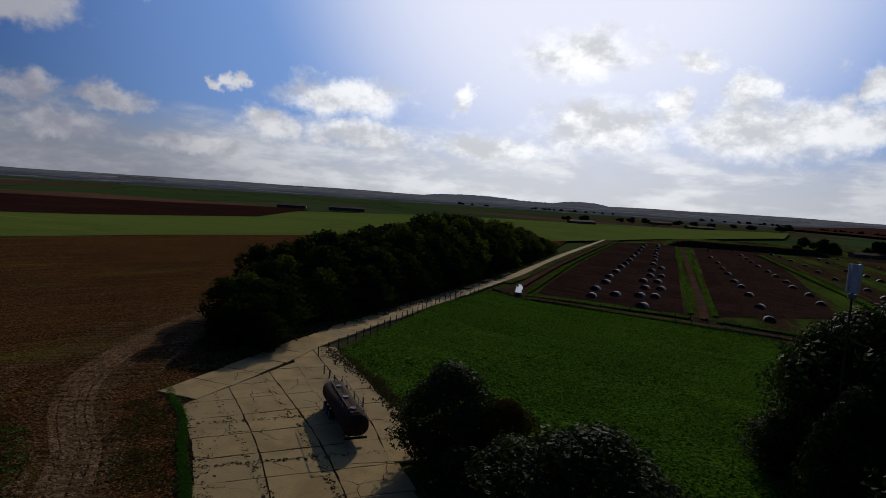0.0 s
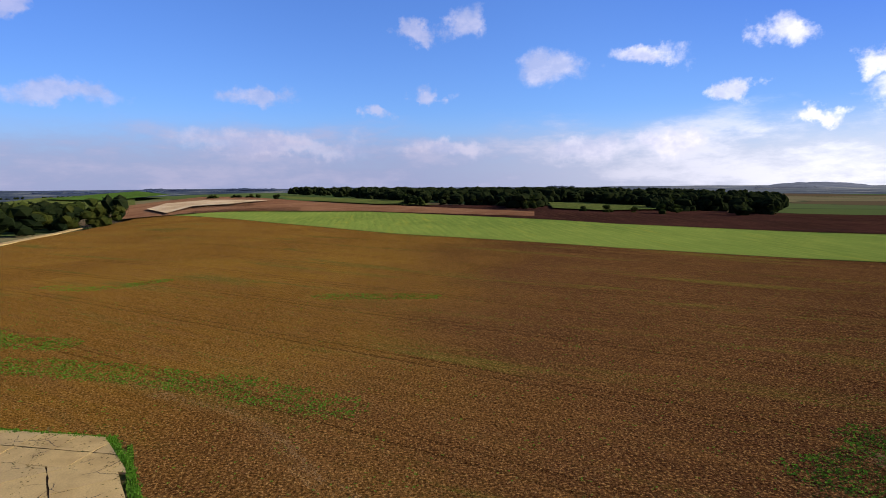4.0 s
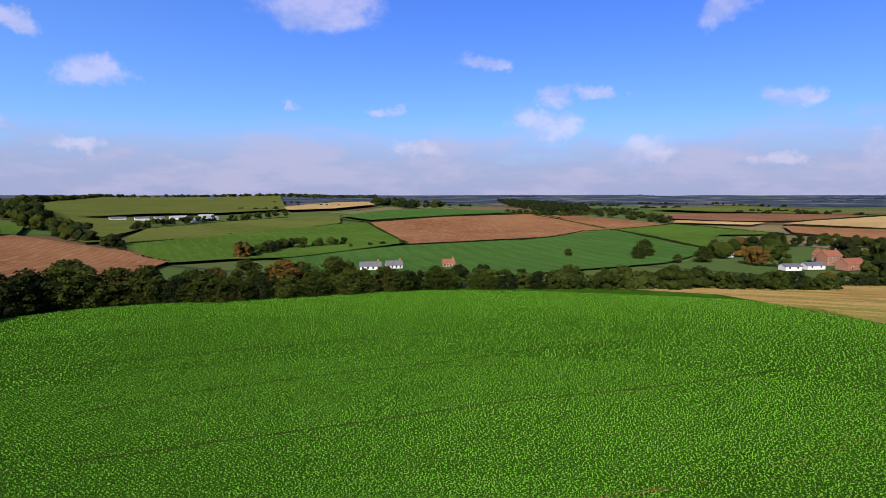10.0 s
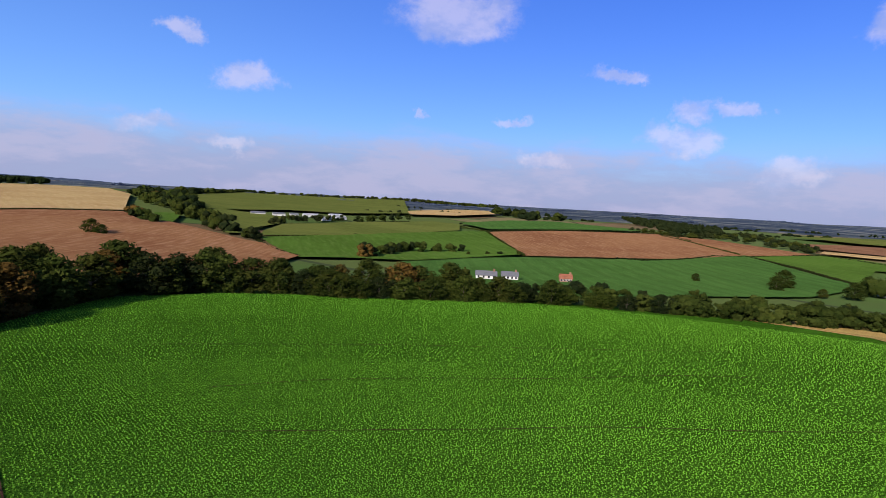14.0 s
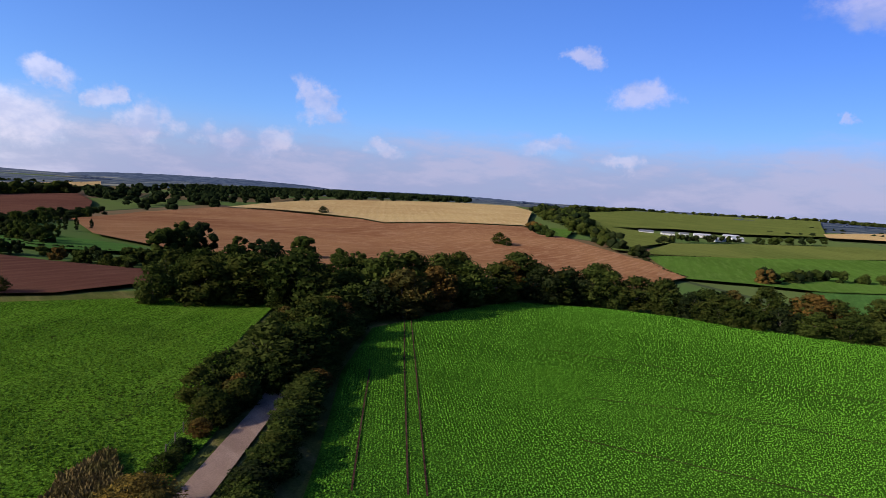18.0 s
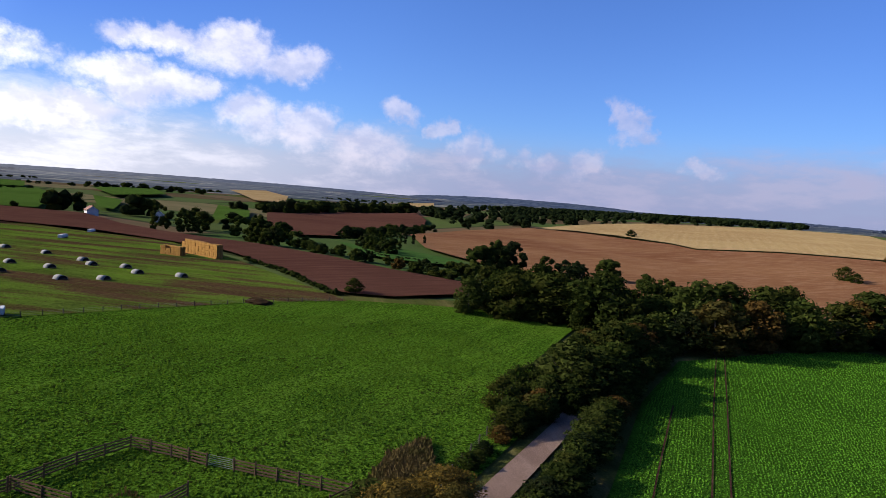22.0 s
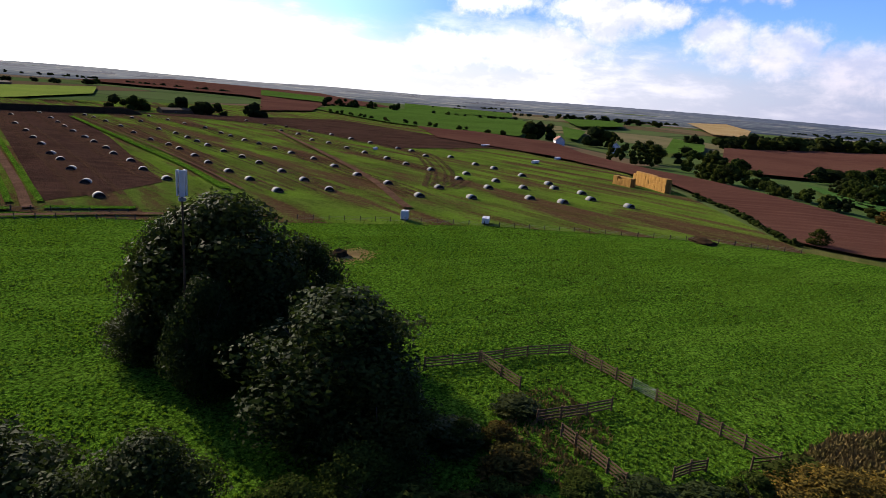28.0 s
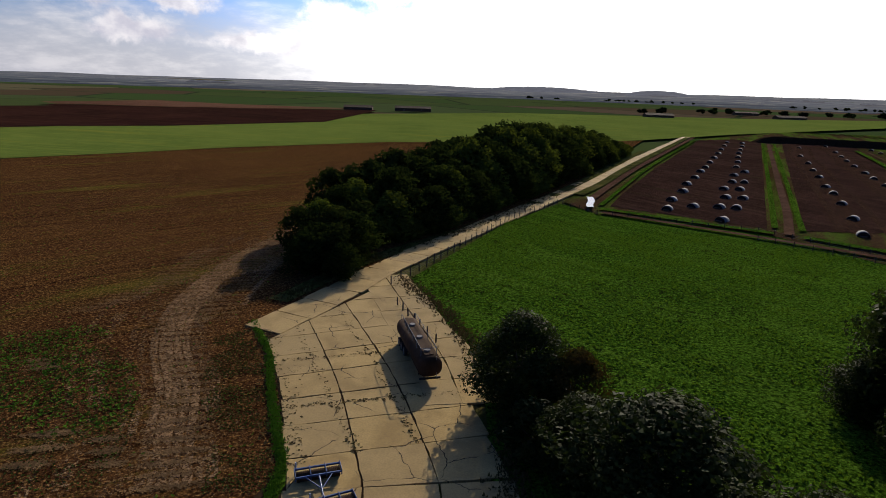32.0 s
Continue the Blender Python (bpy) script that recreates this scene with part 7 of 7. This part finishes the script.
# weeds in the joints and along the broken edges of the concrete
x, y = [], []
for line, n, spread in (([(-26.5, 66.0), (-19.0, 51.6), (-14, 39)], 420, 0.8), ([(-19.0, 74.0), (-10.5, 57.0), (-4.5, 43)], 160, 0.25), ([(-23.9, 70.0), (-15.0, 53.0), (-9, 41)], 160, 0.25), ([(-20.0, 56.0), (-4.0, 62.0)], 120, 0.2), ([(-17.0, 47.0), (-1.0, 52.0)], 140, 0.2), ([(-47.1, -13.8), (-63.1, -18.7), (-72.2, -39.6)], 260, 0.8), ([(-44.1, -21.8), (-70.1, -27.6)], 160, 0.3), ([(-43.1, -26.8), (-70.2, -34.6)], 160, 0.3)):
    L = np.array(line)
    k = rng.random(n) * (len(L) - 1)
    i = np.minimum(k.astype(int), len(L) - 2)
    p = L[i] + (L[i + 1] - L[i]) * (k - i)[:, None] + rng.normal(0, spread, (n, 2))
    x, y = np.append(x, p[:, 0]), np.append(y, p[:, 1])
weeds = tufts("joint_weeds", x, y, rng, 0.22, 5, MAT["leaf_straw"], "dry weeds in the joints of the concrete", "weeds", 0.45)
weeds.location.z = 0.08
L = np.array([(-24.9, 66.0), (-17.8, 51.6), (-12.8, 39), (-16, 24)])
k = rng.random(16) * 3
i = k.astype(int)
p = L[i] + (L[i + 1] - L[i]) * (k - i)[:, None] + np.abs(rng.normal(0, 0.9, (16, 1))) * [1, 0.2]
p = np.repeat(p, 30, 0) + rng.normal(0, 1, (16 * 30, 2)) @ np.array([[0.38, 0.15], [-0.03, 0.07]])
moss = tufts("edge_weeds", p[:, 0], p[:, 1], rng, 0.2, 4, MAT["leaf"], "dark weed clumps on the broken concrete edge", "weeds", 0.3)
moss.location.z = 0.08
for line, n, spread in (([(-72.0, -40.5), (-68.8, -31.5), (-65.2, -24.0), (-61.5, -19.6)], 16, 0.9), ([(-66.1, -37.6), (-62.6, -27.1), (-59.3, -20.1)], 14, 0.35)):
    L = np.array(line)
    k = rng.random(n) * (len(L) - 1)
    i = k.astype(int)
    p = L[i] + (L[i + 1] - L[i]) * (k - i)[:, None] + rng.normal(0, spread, (n, 2))
    p = np.repeat(p, 24, 0) + rng.normal(0, 1, (n * 24, 2)) @ np.array([[0.5, 0.1], [-0.05, 0.2]])
    debris = tufts("edge_weeds", p[:, 0], p[:, 1], rng, 0.22, 4, MAT["leaf"], "dark weeds and debris over the broken concrete edge", "weeds", 0.3)
    debris.location.z = 0.1
NE_ROAD = [(-24.9, 63.5), (-20.0, 76.0), (-14.0, 93.0), (-1.0, 122.0)] + [(26.6, 181.5), (60.0, 259.0), (135.6, 433.5)]
drape("joint_soil", [(-20.0, 74.0), (-12.0, 82.0), (-2.5, 56.0), (-3.0, 47.0), (-4, 37), (-9, 18), (-22, -3), (-41.2, -26.4), (-54.0, -30.2), (-74.4, -42.8), (-65.4, -20.8), (-57.0, -18.6), (-47.4, -15.2), (-30, 1), (-18, 22), (-14, 39), (-19.0, 51.6), (-25.9, 64.0)], MAT["dung"], 2.0, 10, "dark weedy soil in the slab joints", "soil")
slabs("concrete_track", [(-22.4, 78.0), (-19.9, 72.3), (-11.6, 55.2), (-7.0, 43.5), (-4.6, 34.0), (-7.5, 22), (-19, 3), (-31.5, -12.5), (-40.5, -19.2), (-48.5, -22.5), (-56.4, -25.6), (-78, -34.2)], 16.6, 3, 4.9, "cracked pale concrete perimeter track", 5, edges=[((-14.5, 93.0), (-26.9, 66.0)), ((-57.4, -16.5), (-68.2, -41.0)), ((-73.0, -42.5), (-53.6, -32.3))])
slabs("concrete_end_strip", [(-72.9, -45.3), (-61.2, -17.8), (-58.0, -10.3)], 7.0, 2, 4.4, "broken weathered concrete strip at the end of the track", 15, 0.012, edges=[((-58.0, -16.8), (-65.6, -20.6)), ((-75.0, -43.4), (-53.6, -32.3))])
slabs("concrete_apron", [(-14.6, 86.5), (-7.4, 68.6), (-3.4, 58.6), (-0.2, 46.0)], 7.4, 2, 4.9, "cracked concrete apron under the tanker", 9, 0.018)
slabs("concrete_road", NE_ROAD, 5.6, 1, 5.5, "long straight concrete farm road", 6, 0.05)
S_ROAD = [(-72.2, -43.6), (-77.4, -59.5), (-86.5, -75.4)] + [(-102.0, -99.2), (-109.5, -105.3), (-123.5, -113.9), (-153.4, -127.2), (-186.4, -137.5), (-226.5, -145.1), (-291.7, -158.9), (-373.8, -161.4), (-495.8, -162.7)]
slabs("concrete_road", S_ROAD, 6.0, 1, 5.5, "curving concrete farm road", 8, 0.02)


# ---- pig huts and field furniture ----
def pig_hut():
    root = empty("pig_hut", (0, 0, 0), label="low arched corrugated steel pig hut", category="pig hut", group="huts in the pig paddocks")
    k, L, R, H = 18, 3.0, 1.45, 1.25
    verts, faces = [], []
    for s in (-L / 2, L / 2):
        for rr in (1.0, 0.965):
            verts += [(math.cos(math.pi * i / k) * R * rr, s, max(0, math.sin(math.pi * i / k) * H * rr)) for i in range(k + 1)]
    n = k + 1
    for i in range(k):
        faces += [(i, i + 1, 2 * n + i + 1, 2 * n + i), (n + i + 1, n + i, 3 * n + i, 3 * n + i + 1), (i + 1, i, n + i, n + i + 1), (2 * n + i, 2 * n + i + 1, 3 * n + i + 1, 3 * n + i)]
    mesh_object("shell", verts, faces, MAT["steel"], root, "curved corrugated sheet", True)
    arch = [(math.cos(math.pi * i / k) * R * 0.95, math.sin(math.pi * i / k) * H * 0.95) for i in range(n)]
    mesh_object("back_wall", [(x, L / 2 - 0.05, z) for x, z in arch] + [(x, L / 2 - 0.1, z) for x, z in arch], [tuple(range(n)), tuple(range(n, 2 * n))[::-1]], MAT["wood"], root)
    # near-black sheet across the arch imitates the shade inside the open hut
    mesh_object("front_wall", [(x, -L / 2 + 0.25, z) for x, z in arch] + [(x, -L / 2 + 0.3, z) for x, z in arch], [tuple(range(n)), tuple(range(n, 2 * n))[::-1]], MAT["dark"], root, "dark sheet standing in for the shaded open front")
    part("fender", box(1.5, 0.9, 0.32, (0, -L / 2 - 0.5, 0), 0.03), MAT["wood"], root)
    return root


HUT = pig_hut()
HUT_SIZE = Matrix.Diagonal((0.86, 0.8, 0.88, 1))
r = random.Random(3)
taken = []


def hut_row(spots, lanes=True):
    """Huts at their places along a row, with muddy lines that run past them."""
    for x, y in spots:
        if all(math.hypot(x - p, y - q) > 3.4 for p, q in taken):
            taken.append((x, y))
            copy_thing(HUT, pose(x, y, ground(x, y) + 0.04 + 0.0011 * math.hypot(x, y), 0, 0, -36 + r.uniform(-12, 12)) @ HUT_SIZE)
    if lanes:
        curve = smooth_line(spots, 6.0)
        for off in (-4.0, -1.2, 1.5, 4.5):
            ribbon("hut_track", beside(curve, off + r.uniform(-0.8, 0.8)), r.uniform(1.0, 2.2), MAT["rut"], 4.2 + 0.02 * off, "churned muddy line past the pig huts")


hut_row([(196.8, 415.4), (178.8, 367.4), (154.5, 314.5), (141.7, 280.5), (130.2, 253.0), (121.7, 231.5), (110.9, 205.8), (105.9, 191.6), (98.1, 172.6), (88.9, 150.5), (80.9, 132.3)])
hut_row([(214.1, 416.3), (202.9, 385.4), (188.0, 346.4), (177.2, 320.5), (167.7, 298.2), (158.5, 275.5), (149.0, 250.9), (142.3, 233.7), (135.0, 214.7), (127.6, 198.8), (121.7, 180.8), (113.4, 162.9), (108.0, 145.1)])
hut_row([(228.2, 396.3), (220.7, 370.4), (215.2, 352.4), (206.6, 327.4), (196.1, 298.4), (181.0, 265.8), (168.4, 236.0), (163.4, 217.7), (157.9, 204.2), (148.7, 184.1), (140.3, 167.0), (132.2, 148.3), (126.3, 133.0), (118.6, 114.7)])
hut_row([(247.9, 387.3), (238.6, 351.4), (227.0, 326.4), (205.0, 280.5), (198.4, 258.9), (190.5, 240.4), (184.0, 226.1), (177.1, 211.0), (168.7, 191.8), (161.9, 174.5), (155.7, 159.4), (146.8, 140.2), (139.1, 123.9), (131.7, 108.0)])
hut_row([(262.3, 368.4), (253.9, 338.4), (246.0, 312.5), (237.9, 285.4), (223.9, 256.6), (217.4, 242.2), (209.4, 223.8), (204.2, 209.2), (196.5, 192.0), (190.1, 176.4), (183.4, 158.6), (173.2, 140.1), (163.0, 122.0), (156.3, 105.1), (144.8, 86.6)])
hut_row([(315.6, 335.4), (299.6, 301.5), (275.3, 263.7), (267.3, 243.1), (247.7, 215.6), (244.2, 201.6), (232.6, 181.1), (224.6, 164.5), (215.5, 146.1), (206.3, 130.5), (200.3, 115.4)])
hut_row([(304.4, 287.1), (294.7, 258.9), (289.4, 236.9), (279.6, 214.8), (270.9, 195.0), (259.9, 169.9), (257.6, 160.2), (243.7, 143.8), (201.9, 112.7), (163.5, 90.9), (187.9, 96.8)])
hut_row([(252.3, 135.1), (236.8, 114.5), (231.8, 103.4), (203.2, 101.7), (195.6, 86.0), (178.2, 80.8), (155.3, 75.4), (220.6, 86.3), (189.3, 73.1), (170.0, 63.2), (207.5, 70.8), (198.5, 65.4), (172.1, 53.7), (195.9, 55.1), (185.6, 49.1), (182.6, 36.7)], False)
hut_row([(45.5, 152.7), (50.5, 166.7), (58.3, 182.7), (64.2, 198.6), (72.1, 215.5), (80.0, 233.8), (86.6, 248.4), (95.0, 268.0), (104.0, 289.0), (114.0, 312.0), (124.0, 336.0), (135.0, 362.0), (146.0, 388.0), (53.4, 157.9)], False)
hut_row([(54.8, 141.5), (60.3, 158.7), (64.4, 158.3), (67.8, 175.1), (72.5, 174.8), (73.4, 191.8), (78.1, 191.7), (82.0, 208.3), (86.1, 208.7), (89.4, 226.4), (97.7, 237.9), (100.6, 254.0), (109.0, 274.1), (117.3, 295.6), (126.0, 317.0), (135.0, 339.0), (145.0, 362.0), (155.0, 388.0)], False)
retire(HUT)


def water_tank(x, y, turn, L, W, H, label):
    root = empty("water_bowser", (x, y, ground(x, y)), turn, label=label, category="water tank")
    part("tank", box(L, W, H, (0, 0, 0.45), 0.08), MAT["white"], root)
    part("chassis", box(L * 0.95, W * 0.7, 0.14, (0, 0, 0.3)), MAT["dark"], root)
    for sx in (-1, 1):
        for sy in (-1, 1):
            part("wheel", rod((sx * L * 0.3, sy * W * 0.42 - 0.08, 0.28), (sx * L * 0.3, sy * W * 0.42 + 0.08, 0.28), 0.28, 0.28, 12), MAT["rubber"], root)
    part("lid", rod((0, 0, H + 0.45), (0, 0, H + 0.55), 0.22, 0.2, 12), MAT["grey"], root)


for (x, y), L, H, label in zip([(114.6, 72.0), (126.0, 57.0), (277.9, 102.6), (318.5, 105.3), (343.6, 160.6), (245.1, 173.3), (614.5, 541.4)], (1.9, 3.0, 5.5, 5.0, 8.0, 3.0, 3.0), (1.9, 1.2, 1.3, 1.2, 1.0, 1.1, 1.1), ["white square water tank at the fence", "white water bowser at the fence"] + ["long white feed trailer in the pig field"] * 5):
    water_tank(x, y, 200 if L < 4 else 175, L, 1.6, H, label)


def straw_stack(x, y, turn, nx, nz, label):
    """A stack of big square bales, bale by bale."""
    root = empty("straw_stack", (x, y, ground(x, y)), turn, label=label, category="straw stack")
    rr = random.Random(nx)
    base = box(2.36, 1.16, 0.88, (0, 0, 0), 0.06)
    me = bpy.data.meshes.new("bale")
    base.to_mesh(me)
    base.free()
    me.materials.append(MAT["straw"])
    for k in range(nz):
        for i in range(nx):
            for j in range(2):
                if k == nz - 1 and rr.random() < 0.12:
                    continue
                o = new("bale", me)
                o.parent = root
                o.matrix_basis = pose((i - nx / 2) * 2.4 + rr.uniform(-.07, .07), (j - 0.5) * 1.25 + rr.uniform(-.1, .1), k * 0.89, 0, 0, rr.uniform(-2.5, 2.5))
    return root


for p, q, k, label in ((*[(246.2, 48.1), (227.7, 32.4)], 6, "tall golden stack of square straw bales"), (*[(236.8, 53.3), (231.6, 45.5)], 4, "smaller weathered stack of straw bales")):
    L = math.hypot(q[0] - p[0], q[1] - p[1])
    straw_stack((p[0] + q[0]) / 2, (p[1] + q[1]) / 2, math.degrees(math.atan2(q[1] - p[1], q[0] - p[0])), max(2, round(L / 2.4)), k, label)


def heap(name, x, y, wide, tall, mat, label, category, seed):
    """A low uneven heap."""
    rr = random.Random(seed)
    bm = bmesh.new()
    bmesh.ops.create_icosphere(bm, subdivisions=3, radius=1)
    for v in bm.verts:
        k = 1 + 0.35 * noise.noise(v.co * 2.2 + Vector((seed, 0, 0)))
        v.co = Vector((v.co.x * wide * k, v.co.y * wide * 0.7 * k, max(-0.05, v.co.z) * tall * k))
    ob = part(name, bm, mat, smooth=False)
    ob.matrix_basis = pose(x, y, ground(x, y), 0, 0, rr.uniform(-0.0, 360.0))
    return tagged(ob, label, category)


(mx, my), = [(80.2, 63.1)]
heap("manure_mound", mx, my, 1.7, 1.2, MAT["dung"], "dark round manure heap in the meadow", "heap", 2)
x, y = rng.normal(mx + 1.5, 2.0, 1300), rng.normal(my - 0.8, 1.5, 1300)
tufts("loose_straw", x, y, rng, 0.3, 3, MAT["loose_straw"], "loose straw strewn round the heap", "straw", 0.15).location.z = 0.09
(tx, ty), = [(148.1, 12.3)]
heap("earth_mound", tx, ty, 4.0, 1.0, MAT["dung"], "low dark heap on the fence line", "heap", 5)
def muck_bank(points, wide, tall, seed):
    """A long level-topped bank of heaped muck with sloping ends."""
    line = smooth_line(points, 5.0)
    verts, faces, prof = [], [], ((-0.5, -0.1), (-0.36, 0.6), (-0.24, 0.95), (0.0, 1.0), (0.24, 0.95), (0.36, 0.6), (0.5, -0.1))
    for i, p in enumerate(line):
        q, o = Vector(line[min(i + 1, len(line) - 1)]), Vector(line[max(i - 1, 0)])
        d = (q - o).normalized()
        k = min(1.0, 0.15 + min(i, len(line) - 1 - i) * 0.6)
        for u, h in prof:
            x, y = p[0] - d.y * u * wide, p[1] + d.x * u * wide
            verts.append((x, y, ground(x, y) + 0.1 + max(-0.2, h * tall * k * (1 + 0.16 * noise.noise((x * 0.13, y * 0.13, u * 3 + seed))))))
    n = len(prof)
    for i in range(len(line) - 1):
        faces += [(i * n + j, i * n + j + 1, i * n + n + j + 1, i * n + n + j) for j in range(n - 1)]
    ob = mesh_object("manure_bank", verts, faces, MAT["dung"])
    return tagged(ob, "long dark bank of heaped muck at the field end", "heap")


muck_bank([(168.9, 407.4), (188.3, 406.4), (224.8, 396.3), (268.0, 384.3)], 9.0, 4.6, 4)


# ---- mast ----
def mast(x, y):
    root = empty("radio_mast", (x, y, 0), 25, label="slim grey pole with white antenna panels", category="mast")
    part("pole", rod((0, 0, -0.3), (0, 0, 18.4), 0.12, 0.08, 10), MAT["rust"], root)
    for a in (0, 120, 240):
        m = Matrix.Rotation(radians(a), 4, "Z")
        part("antenna_panel", box(0.42, 0.16, 2.2, m @ Vector((0, 0.34, 18.3)), 0.04, m), MAT["white"], root, "white antenna panel")
        part("bracket", rod((0, 0, 18.4), m @ Vector((0, 0.3, 18.7)), 0.05), MAT["steel"], root)
    part("head_pole", rod((0, 0, 18.3), (0, 0, 20.4), 0.07), MAT["steel"], root)
    part("collar", rod((0, 0, 17.9), (0, 0, 18.2), 0.3, 0.3, 12), MAT["steel"], root)


mast(33.3, 42.9)


# ---- buildings ----
def house(x, y, turn, L, W, H, wall, roof, label, category="house", windows=4, chimneys=1, pitch=0.75, door=True):
    root = empty("house" if category == "house" else "barn", (x, y, ground(x, y) - 0.2), turn, label=label, category=category)
    part("wall", box(L, W, H), wall, root)
    rise = W / 2 * pitch
    e = 0.35
    verts = [(-L / 2 - e, -W / 2 - e, H - e * pitch), (L / 2 + e, -W / 2 - e, H - e * pitch), (L / 2 + e, 0, H + rise), (-L / 2 - e, 0, H + rise), (-L / 2 - e, W / 2 + e, H - e * pitch), (L / 2 + e, W / 2 + e, H - e * pitch)]
    verts += [(a, b, c + 0.15) for a, b, c in verts]
    rf = mesh_object("roof", verts, [(6, 7, 8, 9), (9, 8, 11, 10), (0, 3, 2, 1), (3, 4, 5, 2), (0, 1, 7, 6), (4, 10, 11, 5), (1, 2, 8, 7), (2, 5, 11, 8), (0, 6, 9, 3), (3, 9, 10, 4)], roof, root)
    for sx in (-1, 1):
        mesh_object("gable", [(sx * L / 2, -W / 2, H), (sx * L / 2, W / 2, H), (sx * L / 2, 0, H + rise), (sx * (L / 2 - 0.2), -W / 2, H), (sx * (L / 2 - 0.2), W / 2, H), (sx * (L / 2 - 0.2), 0, H + rise)], [(0, 2, 1), (3, 4, 5), (0, 1, 4, 3), (1, 2, 5, 4), (2, 0, 3, 5)], wall, root)
    for c in range(chimneys):
        cx = -L * 0.38 + c * L * 0.76
        part("chimney", box(0.9, 0.7, 1.5, (cx, 0, H + rise - 0.4), 0.03), MAT["brick"], rf)
    floors = 2 if H > 4 else 1
    for side in (-1, 1):
        for fl in range(floors):
            for i in range(windows):
                wx = -L / 2 + L * (i + 0.5) / windows
                o = part("window", box(1.1, 0.08, 1.2, (wx, side * (W / 2 + 0.02), 0.9 + fl * 2.6)), MAT["white"], root)
                part("pane", box(0.9, 0.06, 1.0, (wx, side * (W / 2 + 0.06), 1.0 + fl * 2.6)), MAT["glass"], o)
    if door:
        part("door", box(1.0, 0.1, 2.0, (L * 0.08, -W / 2 - 0.04, 0.1)), MAT["wood"], root)
    return root


house(-202.7, -353.4, 20, 11, 7, 5.6, MAT["brick"], MAT["tile"], "red brick farmhouse with clay tiled roof", chimneys=2)
house(-205.5, -366.0, 110, 8, 6, 5.2, MAT["brick"], MAT["tile"], "brick wing of the farmhouse with tiled roof")
house(-179.5, -328.0, 15, 11, 6, 2.2, MAT["white"], MAT["slate"], "long white walled farm barn with grey roof", "barn", windows=2, chimneys=0, pitch=0.5)
house(-198.0, -326.0, 25, 14, 7, 3.4, MAT["brick"], MAT["tile"], "low brick farm building with tiles", "barn", windows=2, chimneys=0)
house(-163.7, -319.4, 10, 9, 6, 2.2, MAT["white"], MAT["slate"], "white shed in the farmyard", "barn", windows=2, chimneys=0, pitch=0.4)
house(-166.0, -401.7, 40, 6, 5, 3.2, MAT["white"], MAT["slate"], "white house among trees")
house(49.9, -291.0, 12, 10, 5, 2.3, MAT["white"], MAT["slate"], "white walled cottage above the hedge")
house(39.4, -298.5, 14, 8, 5, 2.3, MAT["white"], MAT["slate"], "white walled cottage above the hedge")
house(12.7, -312.8, 10, 6, 5, 2.4, MAT["brick"], MAT["tile"], "small house with a red tiled roof")
for spec, L in zip([(402, -666), (386, -688), (366, -735), (352, -783), (378, -712)], (22, 20, 26, 24, 14)):
    house(*spec, 40, L * 0.75, 8, 3.0, MAT["white"], MAT["slate"] if L < 24 else MAT["grey"], "long pale barn of the hill farm", "barn", windows=2, chimneys=0, pitch=0.45, door=False)
for spec, L in zip([(330.6, -706.9), (330.8, -750.3)], (24, 28)):
    house(*spec, 60, L * 0.6, 8, 3.0, MAT["white"], MAT["grey"], "pale farm barn on the slope", "barn", windows=2, chimneys=0, pitch=0.45, door=False)
house(464.3, 153.9, 30, 10, 7, 4.5, MAT["white"], MAT["tile"], "white house under trees with a red roof")
house(458.5, 108.6, 10, 8, 7, 5.0, MAT["white"], MAT["slate"], "white gabled house under trees")
house(318.9, 404.3, 170, 40, 9, 3.2, MAT["wood"], MAT["rust"], "long low farm shed past the pig fields", "barn", windows=2, chimneys=0, pitch=0.3, door=False)
for spec, L in zip([(-140, 655), (-86, 692), (205, 773), (398, 1002), (406, 873)], (30, 40, 34, 36, 40)):
    house(*spec, 5, L, 14, 3.6, MAT["wood"], MAT["rust"], "distant farm shed with a brown roof", "barn", windows=2, chimneys=0, pitch=0.3, door=False)
house(-440.1, -205.8, 20, 9, 6, 3.2, MAT["white"], MAT["slate"], "small white building by the concrete road", "barn", windows=2, chimneys=0)
house(-558.3, -388.8, 20, 12, 7, 3.6, MAT["white"], MAT["slate"], "white house among trees")
house(-561.4, 205.6, 20, 14, 8, 4.0, MAT["white"], MAT["slate"], "pale house before the dark wood")
for p in (*NEAR, *SHRUB, *MID, *COPSE_TREES, POPLAR):
    retire(p)
